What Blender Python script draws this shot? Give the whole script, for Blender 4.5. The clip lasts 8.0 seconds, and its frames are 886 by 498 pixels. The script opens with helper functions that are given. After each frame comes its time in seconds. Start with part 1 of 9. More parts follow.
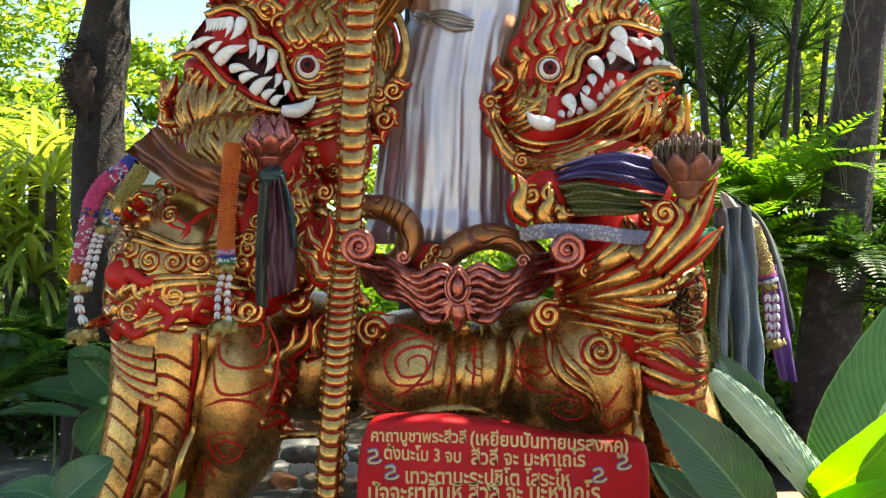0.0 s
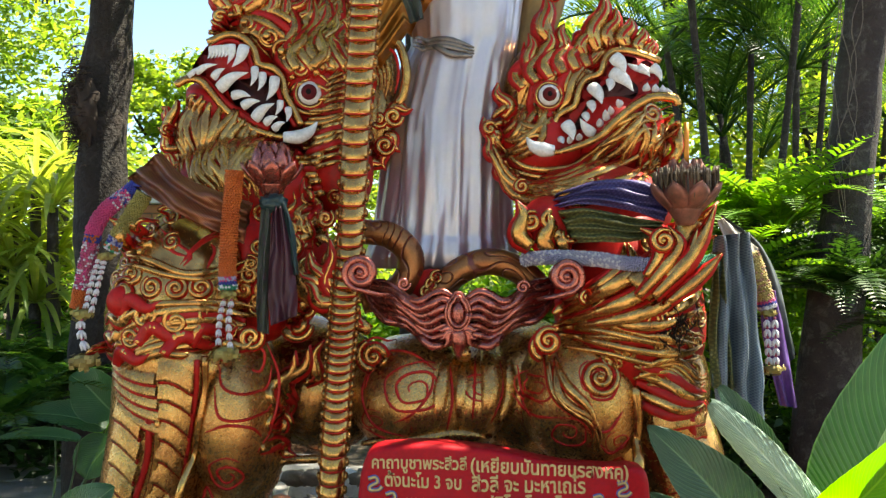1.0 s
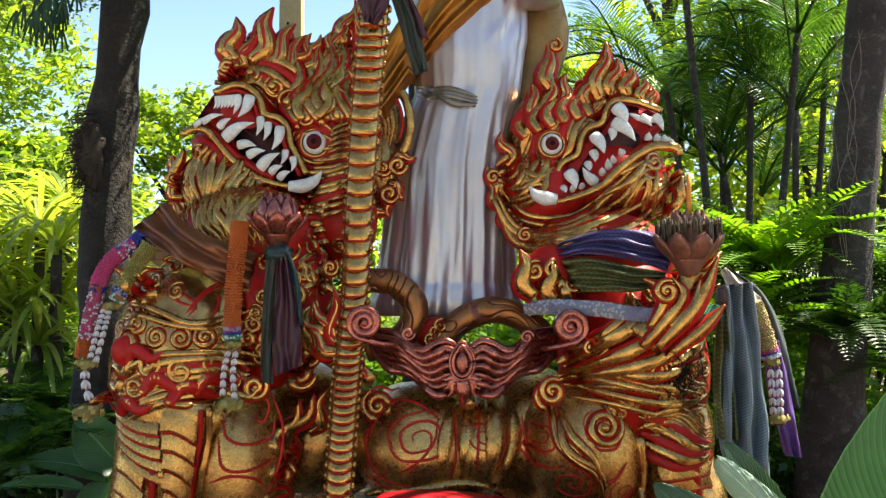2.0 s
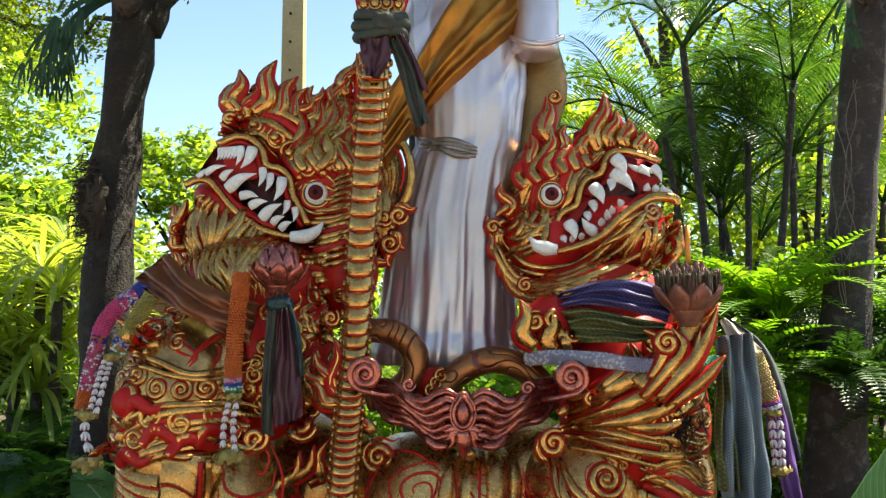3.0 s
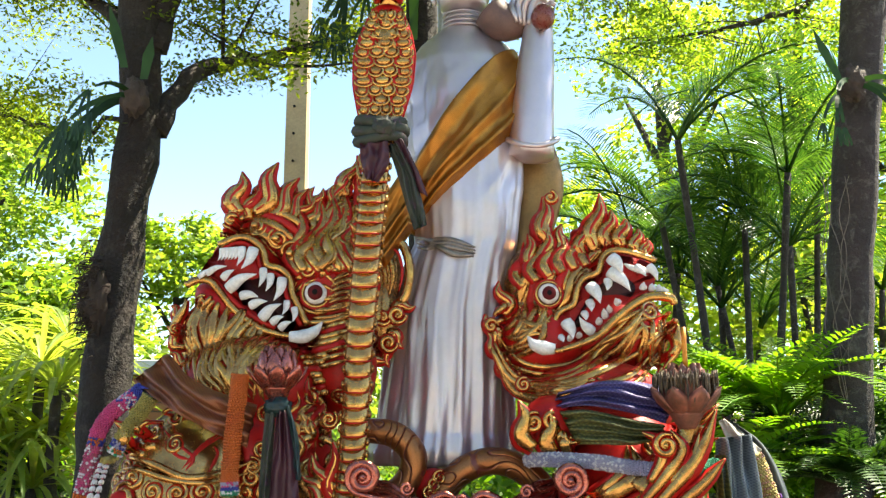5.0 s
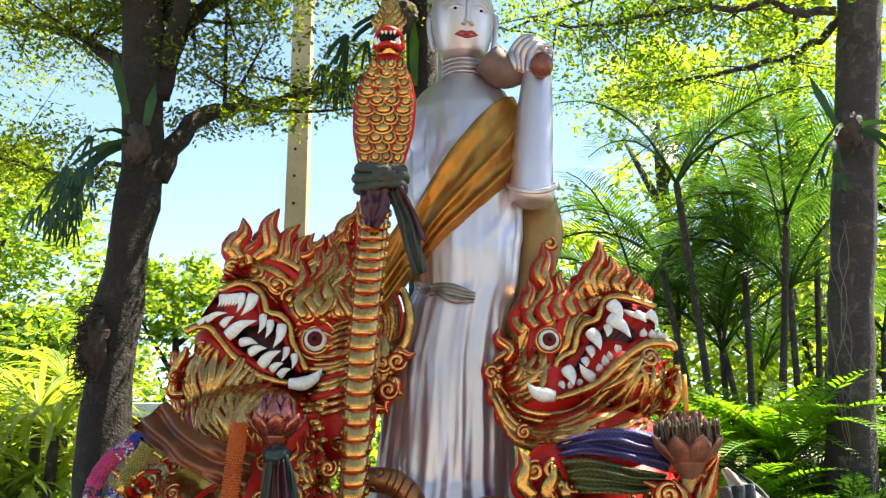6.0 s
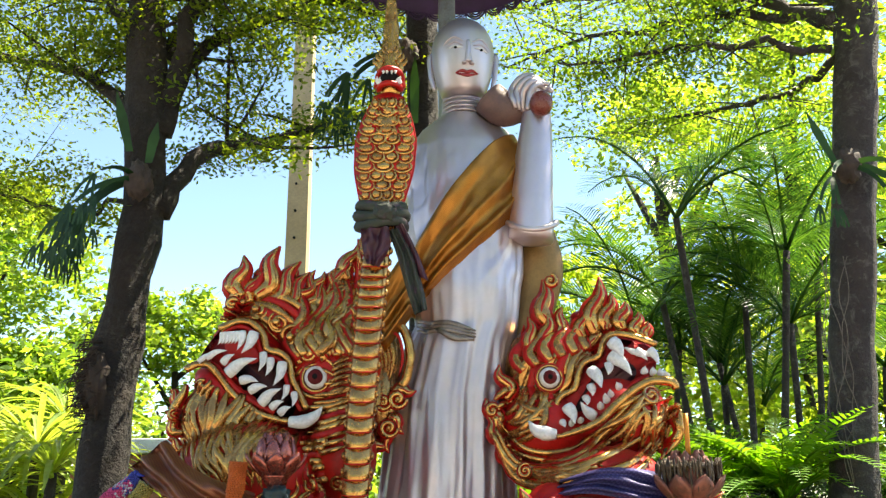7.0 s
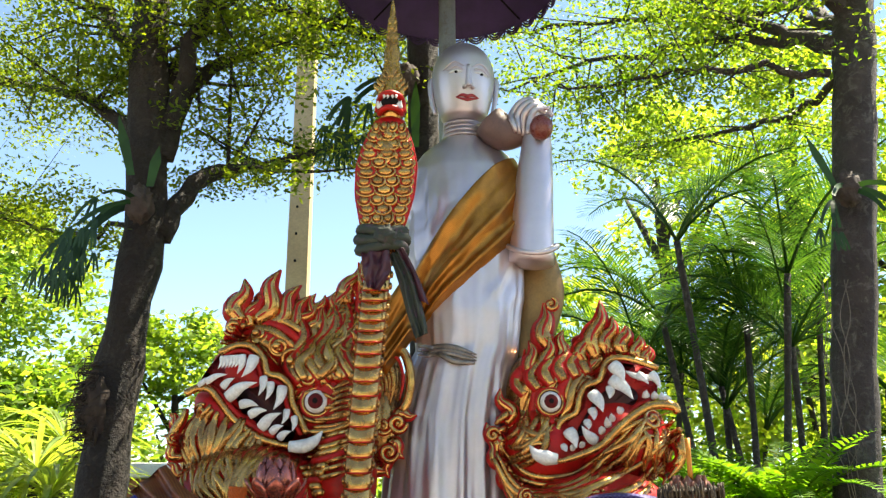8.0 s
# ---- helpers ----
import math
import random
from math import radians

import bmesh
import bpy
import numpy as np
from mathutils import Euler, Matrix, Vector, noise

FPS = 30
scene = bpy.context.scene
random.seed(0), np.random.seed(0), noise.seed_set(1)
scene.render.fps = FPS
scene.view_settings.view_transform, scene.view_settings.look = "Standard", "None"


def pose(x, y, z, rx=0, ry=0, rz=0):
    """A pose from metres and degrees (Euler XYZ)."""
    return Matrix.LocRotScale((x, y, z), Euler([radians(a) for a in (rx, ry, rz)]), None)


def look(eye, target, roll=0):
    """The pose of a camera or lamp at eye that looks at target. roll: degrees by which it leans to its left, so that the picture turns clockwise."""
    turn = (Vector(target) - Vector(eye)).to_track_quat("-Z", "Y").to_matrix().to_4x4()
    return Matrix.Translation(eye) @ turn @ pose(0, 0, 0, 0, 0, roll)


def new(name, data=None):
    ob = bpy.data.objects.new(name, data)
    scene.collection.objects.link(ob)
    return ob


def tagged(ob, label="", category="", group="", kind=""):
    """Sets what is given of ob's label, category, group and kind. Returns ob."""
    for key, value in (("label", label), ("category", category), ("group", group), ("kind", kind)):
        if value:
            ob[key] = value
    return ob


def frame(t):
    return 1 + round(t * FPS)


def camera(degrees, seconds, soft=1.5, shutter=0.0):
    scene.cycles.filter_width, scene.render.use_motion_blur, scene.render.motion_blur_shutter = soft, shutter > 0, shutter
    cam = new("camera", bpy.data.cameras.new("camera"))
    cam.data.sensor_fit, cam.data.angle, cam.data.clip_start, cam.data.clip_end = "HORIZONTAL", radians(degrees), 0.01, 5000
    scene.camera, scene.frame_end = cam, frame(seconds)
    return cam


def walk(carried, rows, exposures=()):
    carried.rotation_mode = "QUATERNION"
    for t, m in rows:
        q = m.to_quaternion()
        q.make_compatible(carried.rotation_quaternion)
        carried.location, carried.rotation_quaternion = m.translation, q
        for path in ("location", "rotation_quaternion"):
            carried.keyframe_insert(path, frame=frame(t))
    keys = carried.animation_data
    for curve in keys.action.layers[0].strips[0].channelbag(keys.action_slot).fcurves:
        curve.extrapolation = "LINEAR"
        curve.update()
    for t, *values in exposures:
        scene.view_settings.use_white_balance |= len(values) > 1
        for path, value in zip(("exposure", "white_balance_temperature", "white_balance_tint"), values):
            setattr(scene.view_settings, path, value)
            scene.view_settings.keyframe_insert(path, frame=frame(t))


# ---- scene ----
cam = camera(52.9, 8.0, soft=1.35)
METRES, EYE, TILT, LEAN, TURN = 0.33, 1.25, 0.0, 0.0, 0.0
ROWS = [
    (0.0, 0.0, 0.0, 0.0, 0.0, 0.0, -0.0),
    (0.5, 0.0028, -0.018, 0.0679, 0.02, 0.31, 0.01),
    (1.0, 0.0024, -0.048, 0.1452, 0.04, 0.87, 0.01),
    (1.5, -0.0212, -0.0737, 0.2705, 0.05, 1.72, 0.02),
    (3.0, -0.0515, -0.1648, 0.4909, 0.04, 5.37, 0.06),
    (3.5, -0.0498, -0.2, 0.5439, 0.05, 6.72, 0.09),
    (4.0, -0.0386, -0.2364, 0.5961, 0.1, 8.01, 0.11),
    (4.5, -0.0161, -0.276, 0.6584, 0.15, 9.26, 0.12),
    (6.0, 0.0002, -0.3356, 0.8072, 0.2, 13.04, 0.18),
    (6.5, -0.0041, -0.3608, 0.8444, 0.2, 14.14, 0.19),
    (7.0, -0.0028, -0.3784, 0.8626, 0.22, 15.13, 0.19),
    (7.5, -0.001, -0.3755, 0.851, 0.26, 15.95, 0.2),
    (8.0, 0.0009, -0.384, 0.8751, 0.28, 16.58, 0.19),
]
walk(cam, [(t, pose(0, 0, EYE, TILT, LEAN, TURN) @ pose(METRES * x, METRES * y, METRES * z, 90 + pitch, roll, yaw)) for t, x, y, z, yaw, pitch, roll in ROWS],
     exposures=[(0.0, 2.35, 7400, 4), (0.8, 2.3, 7400, 4), (1.5, 2.05, 7400, 4), (3.0, 2.05, 7400, 4), (3.5, 2.25, 7400, 4), (4.5, 2.4, 7400, 4), (6.5, 2.3, 7400, 4), (8.0, 2.2, 7400, 4)])

# ---- sky and sun ----
SUN_UP, SUN_AT = 62.0, 68.0   # elevation; compass angle from straight ahead towards the right
world = bpy.data.worlds.new("sky")
scene.world = world
world.use_nodes = True
wn = world.node_tree
sky = wn.nodes.new("ShaderNodeTexSky")
sky.sky_type = "NISHITA"
sky.sun_disc = False
sky.sun_elevation, sky.sun_rotation = radians(SUN_UP), radians(SUN_AT)
sky.altitude, sky.dust_density, sky.ozone_density = 1800, 0.2, 2.0
bg = wn.nodes["Background"]
bg.inputs[1].default_value = 0.084
wn.links.new(sky.outputs[0], bg.inputs[0])
sun = new("sun", bpy.data.lights.new("sun", "SUN"))
sun.data.energy, sun.data.angle, sun.data.color = 5.0, radians(0.5), (1.0, 0.94, 0.84)
sun.matrix_world = look((8 * math.sin(radians(SUN_AT)), 8 * math.cos(radians(SUN_AT)), 8 * math.tan(radians(SUN_UP))), (0, 0, 0))

# ---- materials ----
def material(name):
    m = bpy.data.materials.new(name)
    m.use_nodes = True
    return m, m.node_tree.nodes, m.node_tree.links, m.node_tree.nodes["Principled BSDF"]


def coords(n):
    return n.new("ShaderNodeTexCoord").outputs["Object"]


def noise_node(n, l, co, scale, detail=5, rough=0.6, dist=0.0):
    t = n.new("ShaderNodeTexNoise")
    t.inputs["Scale"].default_value, t.inputs["Detail"].default_value = scale, detail
    t.inputs["Roughness"].default_value, t.inputs["Distortion"].default_value = rough, dist
    l.new(co, t.inputs["Vector"])
    return t.outputs["Fac"]


def ramp(n, l, fac, stops):
    r = n.new("ShaderNodeValToRGB")
    e = r.color_ramp.elements
    while len(e) < len(stops):
        e.new(0.5)
    for el, (p, c) in zip(e, stops):
        el.position, el.color = p, (*c, 1) if len(c) == 3 else c
    l.new(fac, r.inputs[0])
    return r.outputs[0]


def mix(n, l, fac, a, b, how="MIX"):
    x = n.new("ShaderNodeMix")
    x.data_type, x.blend_type = "RGBA", how
    for sock, v in ((x.inputs[0], fac), (x.inputs[6], a), (x.inputs[7], b)):
        if isinstance(v, (int, float)):
            sock.default_value = v
        elif isinstance(v, tuple):
            sock.default_value = (*v, 1)
        else:
            l.new(v, sock)
    return x.outputs[2]


def bump(n, l, height, strength, dist, bsdf):
    b = n.new("ShaderNodeBump")
    b.inputs["Strength"].default_value, b.inputs["Distance"].default_value = strength, dist
    l.new(height, b.inputs["Height"])
    l.new(b.outputs[0], bsdf.inputs["Normal"])
    return b


def plain(name, col, col2, rough=0.6, metal=0.0, scale=12.0, fine=90.0, relief=0.3, dist=0.004, dirt=None, spec=0.5, grain=0.72):
    """Two tones of one surface, mottled coarse and fine, with a fine relief."""
    m, n, l, b = material(name)
    co = coords(n)
    big, small = noise_node(n, l, co, scale), noise_node(n, l, co, fine, 4, 0.7)
    c = mix(n, l, ramp(n, l, big, [(0.35, (0, 0, 0)), (0.65, (1, 1, 1))]), col, col2)
    c = mix(n, l, ramp(n, l, small, [(0.3, (grain, grain, grain)), (0.7, (1, 1, 1))]), (0, 0, 0), c)
    if dirt:
        d = noise_node(n, l, co, scale * 2.3, 8, 0.72, 0.6)
        c = mix(n, l, ramp(n, l, d, [(0.52, (0, 0, 0)), (0.72, (0.8, 0.8, 0.8))]), c, dirt)
    l.new(c, b.inputs["Base Color"])
    r = ramp(n, l, small, [(0.3, (max(rough - 0.1, 0.05),) * 3), (0.75, (min(rough + 0.15, 1),) * 3)])
    l.new(r, b.inputs["Roughness"])
    b.inputs["Metallic"].default_value = metal
    b.inputs["Specular IOR Level"].default_value = spec
    bump(n, l, small, relief, dist, b)
    return m


def contour_gold(name, scale, step, red_at, gold, gold2, red):
    """Gold paint with thin red carved lines that run in rings and swirls."""
    m, n, l, b = material(name)
    co = coords(n)
    h = noise_node(n, l, co, scale, 0, 0.3, 0.4)
    k = n.new("ShaderNodeMath"); k.operation = "MULTIPLY"; k.inputs[1].default_value = step
    l.new(h, k.inputs[0])
    f = n.new("ShaderNodeMath"); f.operation = "PINGPONG"; f.inputs[1].default_value = 0.5
    l.new(k.outputs[0], f.inputs[0])
    line = ramp(n, l, f.outputs[0], [(red_at, (1, 1, 1)), (red_at + 0.035, (0, 0, 0))])
    groove = ramp(n, l, f.outputs[0], [(0.0, (0, 0, 0)), (red_at + 0.1, (1, 1, 1))])
    big, small = noise_node(n, l, co, 9), noise_node(n, l, co, 140, 4, 0.7)
    g = mix(n, l, ramp(n, l, big, [(0.35, (0, 0, 0)), (0.65, (1, 1, 1))]), gold, gold2)
    g = mix(n, l, ramp(n, l, small, [(0.3, (0.7, 0.7, 0.7)), (0.65, (1, 1, 1))]), (0, 0, 0), g)
    l.new(mix(n, l, line, g, red), b.inputs["Base Color"])
    inv = n.new("ShaderNodeMath"); inv.operation = "MULTIPLY_ADD"; inv.inputs[1].default_value, inv.inputs[2].default_value = -0.85, 0.85
    l.new(line, inv.inputs[0])
    l.new(inv.outputs[0], b.inputs["Metallic"])
    l.new(ramp(n, l, small, [(0.3, (0.3,) * 3), (0.75, (0.5,) * 3)]), b.inputs["Roughness"])
    add = n.new("ShaderNodeMath"); add.operation = "MULTIPLY_ADD"; add.inputs[1].default_value = 0.12
    l.new(small, add.inputs[0]); l.new(groove, add.inputs[2])
    bump(n, l, add.outputs[0], 0.8, 0.006, b)
    return m


def leafy(name, col, col2, glow=0.45, rough=0.45, scale=6.0):
    """Leaf that lets some light through; tone varies leaf by leaf."""
    m, n, l, b = material(name)
    out = n["Material Output"]
    geo = n.new("ShaderNodeNewGeometry")
    co = coords(n)
    patch = noise_node(n, l, co, scale, 3)
    c = mix(n, l, geo.outputs["Random Per Island"], col, col2)
    c = mix(n, l, ramp(n, l, patch, [(0.3, (0.55, 0.55, 0.55)), (0.7, (1, 1, 1))]), (0, 0, 0), c)
    l.new(c, b.inputs["Base Color"])
    b.inputs["Roughness"].default_value = rough
    b.inputs["Specular IOR Level"].default_value = 0.35
    tr = n.new("ShaderNodeBsdfTranslucent")
    warm = mix(n, l, 1.0, c, (1.0, 0.95, 0.35), "MULTIPLY")
    bright = mix(n, l, 1.0, warm, (1.9, 1.9, 1.9), "MULTIPLY")
    l.new(bright, tr.inputs[0])
    ms = n.new("ShaderNodeMixShader")
    ms.inputs[0].default_value = glow
    l.new(b.outputs[0], ms.inputs[1]); l.new(tr.outputs[0], ms.inputs[2])
    l.new(ms.outputs[0], out.inputs[0])
    return m


def weave(name, a, b, scale, rough=0.5, metal=0.2):
    """Brocade: a small lozenge pattern woven into the cloth, faded in patches."""
    m, n, l, bs = material(name)
    co = coords(n)
    w = []
    for rot in (0.785, -0.785):
        mp = n.new("ShaderNodeMapping")
        mp.inputs["Rotation"].default_value = (0, rot, 0)
        l.new(co, mp.inputs["Vector"])
        t = n.new("ShaderNodeTexWave")
        t.inputs["Scale"].default_value, t.inputs["Distortion"].default_value = scale, 0.6
        l.new(mp.outputs[0], t.inputs["Vector"])
        w.append(t.outputs["Fac"])
    mul = n.new("ShaderNodeMath"); mul.operation = "MULTIPLY"
    l.new(w[0], mul.inputs[0]); l.new(w[1], mul.inputs[1])
    c = mix(n, l, ramp(n, l, mul.outputs[0], [(0.18, (0, 0, 0)), (0.4, (1, 1, 1))]), a, b)
    worn = noise_node(n, l, co, 7, 6, 0.65)
    c = mix(n, l, ramp(n, l, worn, [(0.4, (0, 0, 0)), (0.75, (0.75, 0.75, 0.75))]), c, tuple(x * 0.35 for x in a))
    l.new(c, bs.inputs["Base Color"])
    bs.inputs["Roughness"].default_value, bs.inputs["Metallic"].default_value = rough, metal
    fine = noise_node(n, l, co, 300, 2)
    bump(n, l, fine, 0.4, 0.002, bs)
    return m


RED = (0.46, 0.008, 0.008)
GOLD, GOLD2 = (0.66, 0.37, 0.115), (0.42, 0.19, 0.06)
M_GOLD = plain("gold_paint", GOLD, GOLD2, 0.2, 0.92, 14, 45, 0.25, 0.003, dirt=(0.12, 0.04, 0.016), grain=0.86)
M_DARKGOLD = plain("old_gold_paint", (0.5, 0.27, 0.085), (0.33, 0.15, 0.05), 0.24, 0.9, 12, 50, 0.25, 0.003, dirt=(0.06, 0.03, 0.015), grain=0.84)
M_SATIN = plain("satin_gold_paint", (0.66, 0.37, 0.12), (0.45, 0.21, 0.07), 0.27, 0.9, 7, 75, 0.45, 0.004, dirt=(0.24, 0.1, 0.035), grain=0.88)
M_RED = plain("red_paint", RED, (0.42, 0.009, 0.006), 0.42, 0, 10, 110, 0.3, 0.003, dirt=(0.16, 0.008, 0.006), spec=0.25)
M_WHITE = plain("white_tooth_paint", (0.8, 0.78, 0.77), (0.68, 0.65, 0.65), 0.5, 0, 14, 80, 0.5, 0.006, dirt=(0.5, 0.45, 0.43))
M_DARKMOUTH = plain("dark_throat", (0.08, 0.006, 0.008), (0.04, 0.004, 0.004), 0.6)
M_IRIS = plain("brown_iris", (0.13, 0.015, 0.017), (0.085, 0.01, 0.012), 0.5, spec=0.08)
M_BLACK = plain("matt_black", (0.008, 0.006, 0.006), (0.015, 0.012, 0.012), 0.6, spec=0.05)
M_COPPER = plain("copper_rose_paint", (0.5, 0.16, 0.13), (0.3, 0.08, 0.06), 0.2, 0.85, 20, 50, 0.35, 0.004, dirt=(0.06, 0.02, 0.018), grain=0.85)
M_SILVER = plain("silver_paint", (0.6, 0.525, 0.565), (0.48, 0.41, 0.44), 0.38, 0.8, 2.2, 60, 0.06, 0.003, grain=0.94)
M_BARK = plain("grey_brown_bark", (0.026, 0.016, 0.012), (0.013, 0.009, 0.0075), 0.85, 0, 5, 38, 1.0, 0.03, dirt=(0.06, 0.05, 0.042))
M_BARK2 = plain("lichen_bark", (0.06, 0.045, 0.045), (0.03, 0.022, 0.022), 0.85, 0, 6, 45, 1.0, 0.02, dirt=(0.15, 0.14, 0.13))
M_SOIL = plain("leaf_litter_soil", (0.1, 0.07, 0.045), (0.05, 0.04, 0.03), 0.9, 0, 3, 30, 1.0, 0.03, dirt=(0.2, 0.15, 0.1))
M_PAVE = plain("worn_concrete", (0.36, 0.34, 0.32), (0.28, 0.26, 0.25), 0.8, 0, 3, 60, 0.5, 0.006, dirt=(0.15, 0.13, 0.1))
M_STONE = plain("rough_stone", (0.2, 0.165, 0.14), (0.12, 0.1, 0.085), 0.85, 0, 9, 60, 0.6, 0.01, dirt=(0.12, 0.09, 0.07))
M_POLE = plain("concrete_pole", (0.55, 0.4, 0.22), (0.45, 0.32, 0.17), 0.75, 0, 2, 50, 0.4, 0.004)
L_TREE = leafy("small_tree_leaf", (0.07, 0.13, 0.014), (0.2, 0.25, 0.028), 0.6)
L_BRIGHT = leafy("sunlit_tree_leaf", (0.09, 0.19, 0.022), (0.22, 0.3, 0.045), 0.58)
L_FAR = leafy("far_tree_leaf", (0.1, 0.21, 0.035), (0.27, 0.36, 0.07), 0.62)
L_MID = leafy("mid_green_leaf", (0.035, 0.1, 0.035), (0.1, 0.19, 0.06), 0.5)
# brighter copy of the far leaf, sun from behind put into its colour
L_SUN = leafy("painted_backlit_leaf", (0.17, 0.31, 0.04), (0.36, 0.43, 0.08), 0.66)
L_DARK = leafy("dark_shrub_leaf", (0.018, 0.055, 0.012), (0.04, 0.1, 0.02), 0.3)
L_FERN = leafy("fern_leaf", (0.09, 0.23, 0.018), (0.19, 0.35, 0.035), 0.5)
L_PALM = leafy("palm_leaf", (0.028, 0.09, 0.02), (0.08, 0.165, 0.035), 0.42, 0.26)
L_LIME = leafy("lime_strap_leaf", (0.2, 0.3, 0.06), (0.36, 0.42, 0.12), 0.5)

# ---- modelling tools ----
from mathutils.bvhtree import BVHTree


class Sculpt:
    """One mesh in the making: vertices, faces and a material for each face."""

    def __init__(self):
        self.v, self.f, self.m, self.mats = [], [], [], []

    def slot(self, mat):
        if mat not in self.mats:
            self.mats.append(mat)
        return self.mats.index(mat)

    def add(self, verts, faces, mat):
        o, s = len(self.v), self.slot(mat)
        self.v.extend(verts)
        self.f.extend([tuple(i + o for i in f) for f in faces])
        self.m.extend([s] * len(faces))

    def tree(self):
        return BVHTree.FromPolygons([tuple(p) for p in self.v], self.f)

    def mesh(self, name, smooth=True):
        me = bpy.data.meshes.new(name)
        me.from_pydata([tuple(p) for p in self.v], [], self.f)
        for mat in self.mats:
            me.materials.append(mat)
        me.polygons.foreach_set("material_index", self.m)
        me.polygons.foreach_set("use_smooth", [smooth] * len(self.f))
        me.update()
        return me


def thing(name, sc, label, category, parent=None, group="", kind="", smooth=True):
    ob = new(name, sc.mesh(name, smooth))
    if parent is not None:
        ob.parent = parent
        if label:
            tagged(ob, label)
        return ob
    return tagged(ob, label, category, group, kind)


def part(name, sc, parent, label="", smooth=True):
    return thing(name, sc, label, "", parent, smooth=smooth)


def holder(name, at, label, category, group="", kind=""):
    ob = new(name)
    ob.empty_display_size = 0.1
    ob.location = at
    return tagged(ob, label, category, group, kind)


def hang(name, sc, parent, label="", smooth=True):
    """A part whose vertices are given in world places."""
    ob = part(name, sc, parent, label, smooth)
    ob.matrix_parent_inverse = Matrix.Translation(-Vector(parent.location))
    return ob


def spline(pts, steps):
    """Points along a smooth curve through pts (Catmull-Rom)."""
    p = [Vector(q) for q in pts]
    if len(p) == 2:
        return [p[0].lerp(p[1], i / steps) for i in range(steps + 1)]
    p = [2 * p[0] - p[1]] + p + [2 * p[-1] - p[-2]]
    out, n = [], len(p) - 3
    for k in range(steps + 1):
        u = min(k / steps * n, n - 1e-6)
        i, t = int(u), u - int(u)
        a, b, c, d = p[i:i + 4]
        out.append(0.5 * ((2 * b) + (c - a) * t + (2 * a - 5 * b + 4 * c - d) * t * t + (3 * b - a - 3 * c + d) * t ** 3))
    return out


def blend(vals, steps):
    x = np.linspace(0, len(vals) - 1, steps + 1)
    return np.interp(x, range(len(vals)), vals)


def tube(sc, pts, radii, mat, steps=14, sides=8, flat=1.0, up=(0, 1, 0), raw=False, wave=0.0, waves=0):
    """A round or flattened sweep along a curve; flat scales it along `up`."""
    c = [Vector(p) for p in pts] if raw else spline(pts, steps)
    n = len(c)
    r = blend(radii if isinstance(radii, (list, tuple)) else [radii], n - 1) if isinstance(radii, (list, tuple)) else np.full(n, radii)
    vs, fs = [], []
    for i, p in enumerate(c):
        t = (c[min(i + 1, n - 1)] - c[max(i - 1, 0)])
        t = t.normalized() if t.length > 1e-9 else Vector((0, 0, 1))
        u = Vector(up) - t * t.dot(Vector(up))
        u = u.normalized() if u.length > 1e-4 else t.orthogonal().normalized()
        s = t.cross(u)
        ri = r[i] * (1 + wave * math.sin(waves * 2 * math.pi * i / max(n - 1, 1)))
        for k in range(sides):
            a = 2 * math.pi * k / sides
            vs.append(p + s * (math.cos(a) * ri) + u * (math.sin(a) * ri * flat))
    for i in range(n - 1):
        for k in range(sides):
            k2 = (k + 1) % sides
            fs.append((i * sides + k, i * sides + k2, (i + 1) * sides + k2, (i + 1) * sides + k))
    vs += [c[0], c[-1]]
    for k in range(sides):
        k2 = (k + 1) % sides
        fs.append((len(vs) - 2, k2, k))
        fs.append((len(vs) - 1, (n - 1) * sides + k, (n - 1) * sides + k2))
    sc.add(vs, fs, mat)


def blob(sc, at, size, mat, turn=(0, 0, 0), seg=28, rings=16, lump=0.0, freq=4.0, power=1.0):
    """A rounded mass; lump makes it uneven, power under 1 squares it off."""
    m = pose(*at, *turn)
    vs, fs = [], []
    for j in range(rings + 1):
        a = math.pi * j / rings
        for i in range(seg):
            b = 2 * math.pi * i / seg
            d = Vector((math.sin(a) * math.cos(b), math.sin(a) * math.sin(b), math.cos(a)))
            d = Vector([math.copysign(abs(c) ** power, c) for c in d])
            k = 1 + lump * noise.noise(Vector(at) * 3 + d * freq * 0.5)
            vs.append(m @ Vector((d.x * size[0] * k, d.y * size[1] * k, d.z * size[2] * k)))
    for j in range(rings):
        for i in range(seg):
            i2 = (i + 1) % seg
            fs.append((j * seg + i, (j + 1) * seg + i, (j + 1) * seg + i2, j * seg + i2))
    sc.add(vs, fs, mat)


def loft(sc, rings, mat, closed=True):
    """Skin over rings of equally many points."""
    n = len(rings[0])
    vs = [Vector(p) for r in rings for p in r]
    fs = []
    for i in range(len(rings) - 1):
        for k in range(n if closed else n - 1):
            k2 = (k + 1) % n
            fs.append((i * n + k, i * n + k2, (i + 1) * n + k2, (i + 1) * n + k))
    if closed:
        vs += [sum((Vector(p) for p in rings[0]), Vector()) / n, sum((Vector(p) for p in rings[-1]), Vector()) / n]
        for k in range(n):
            k2 = (k + 1) % n
            fs.append((len(vs) - 2, k2, k))
            fs.append((len(vs) - 1, (len(rings) - 1) * n + k, (len(rings) - 1) * n + k2))
    sc.add(vs, fs, mat)


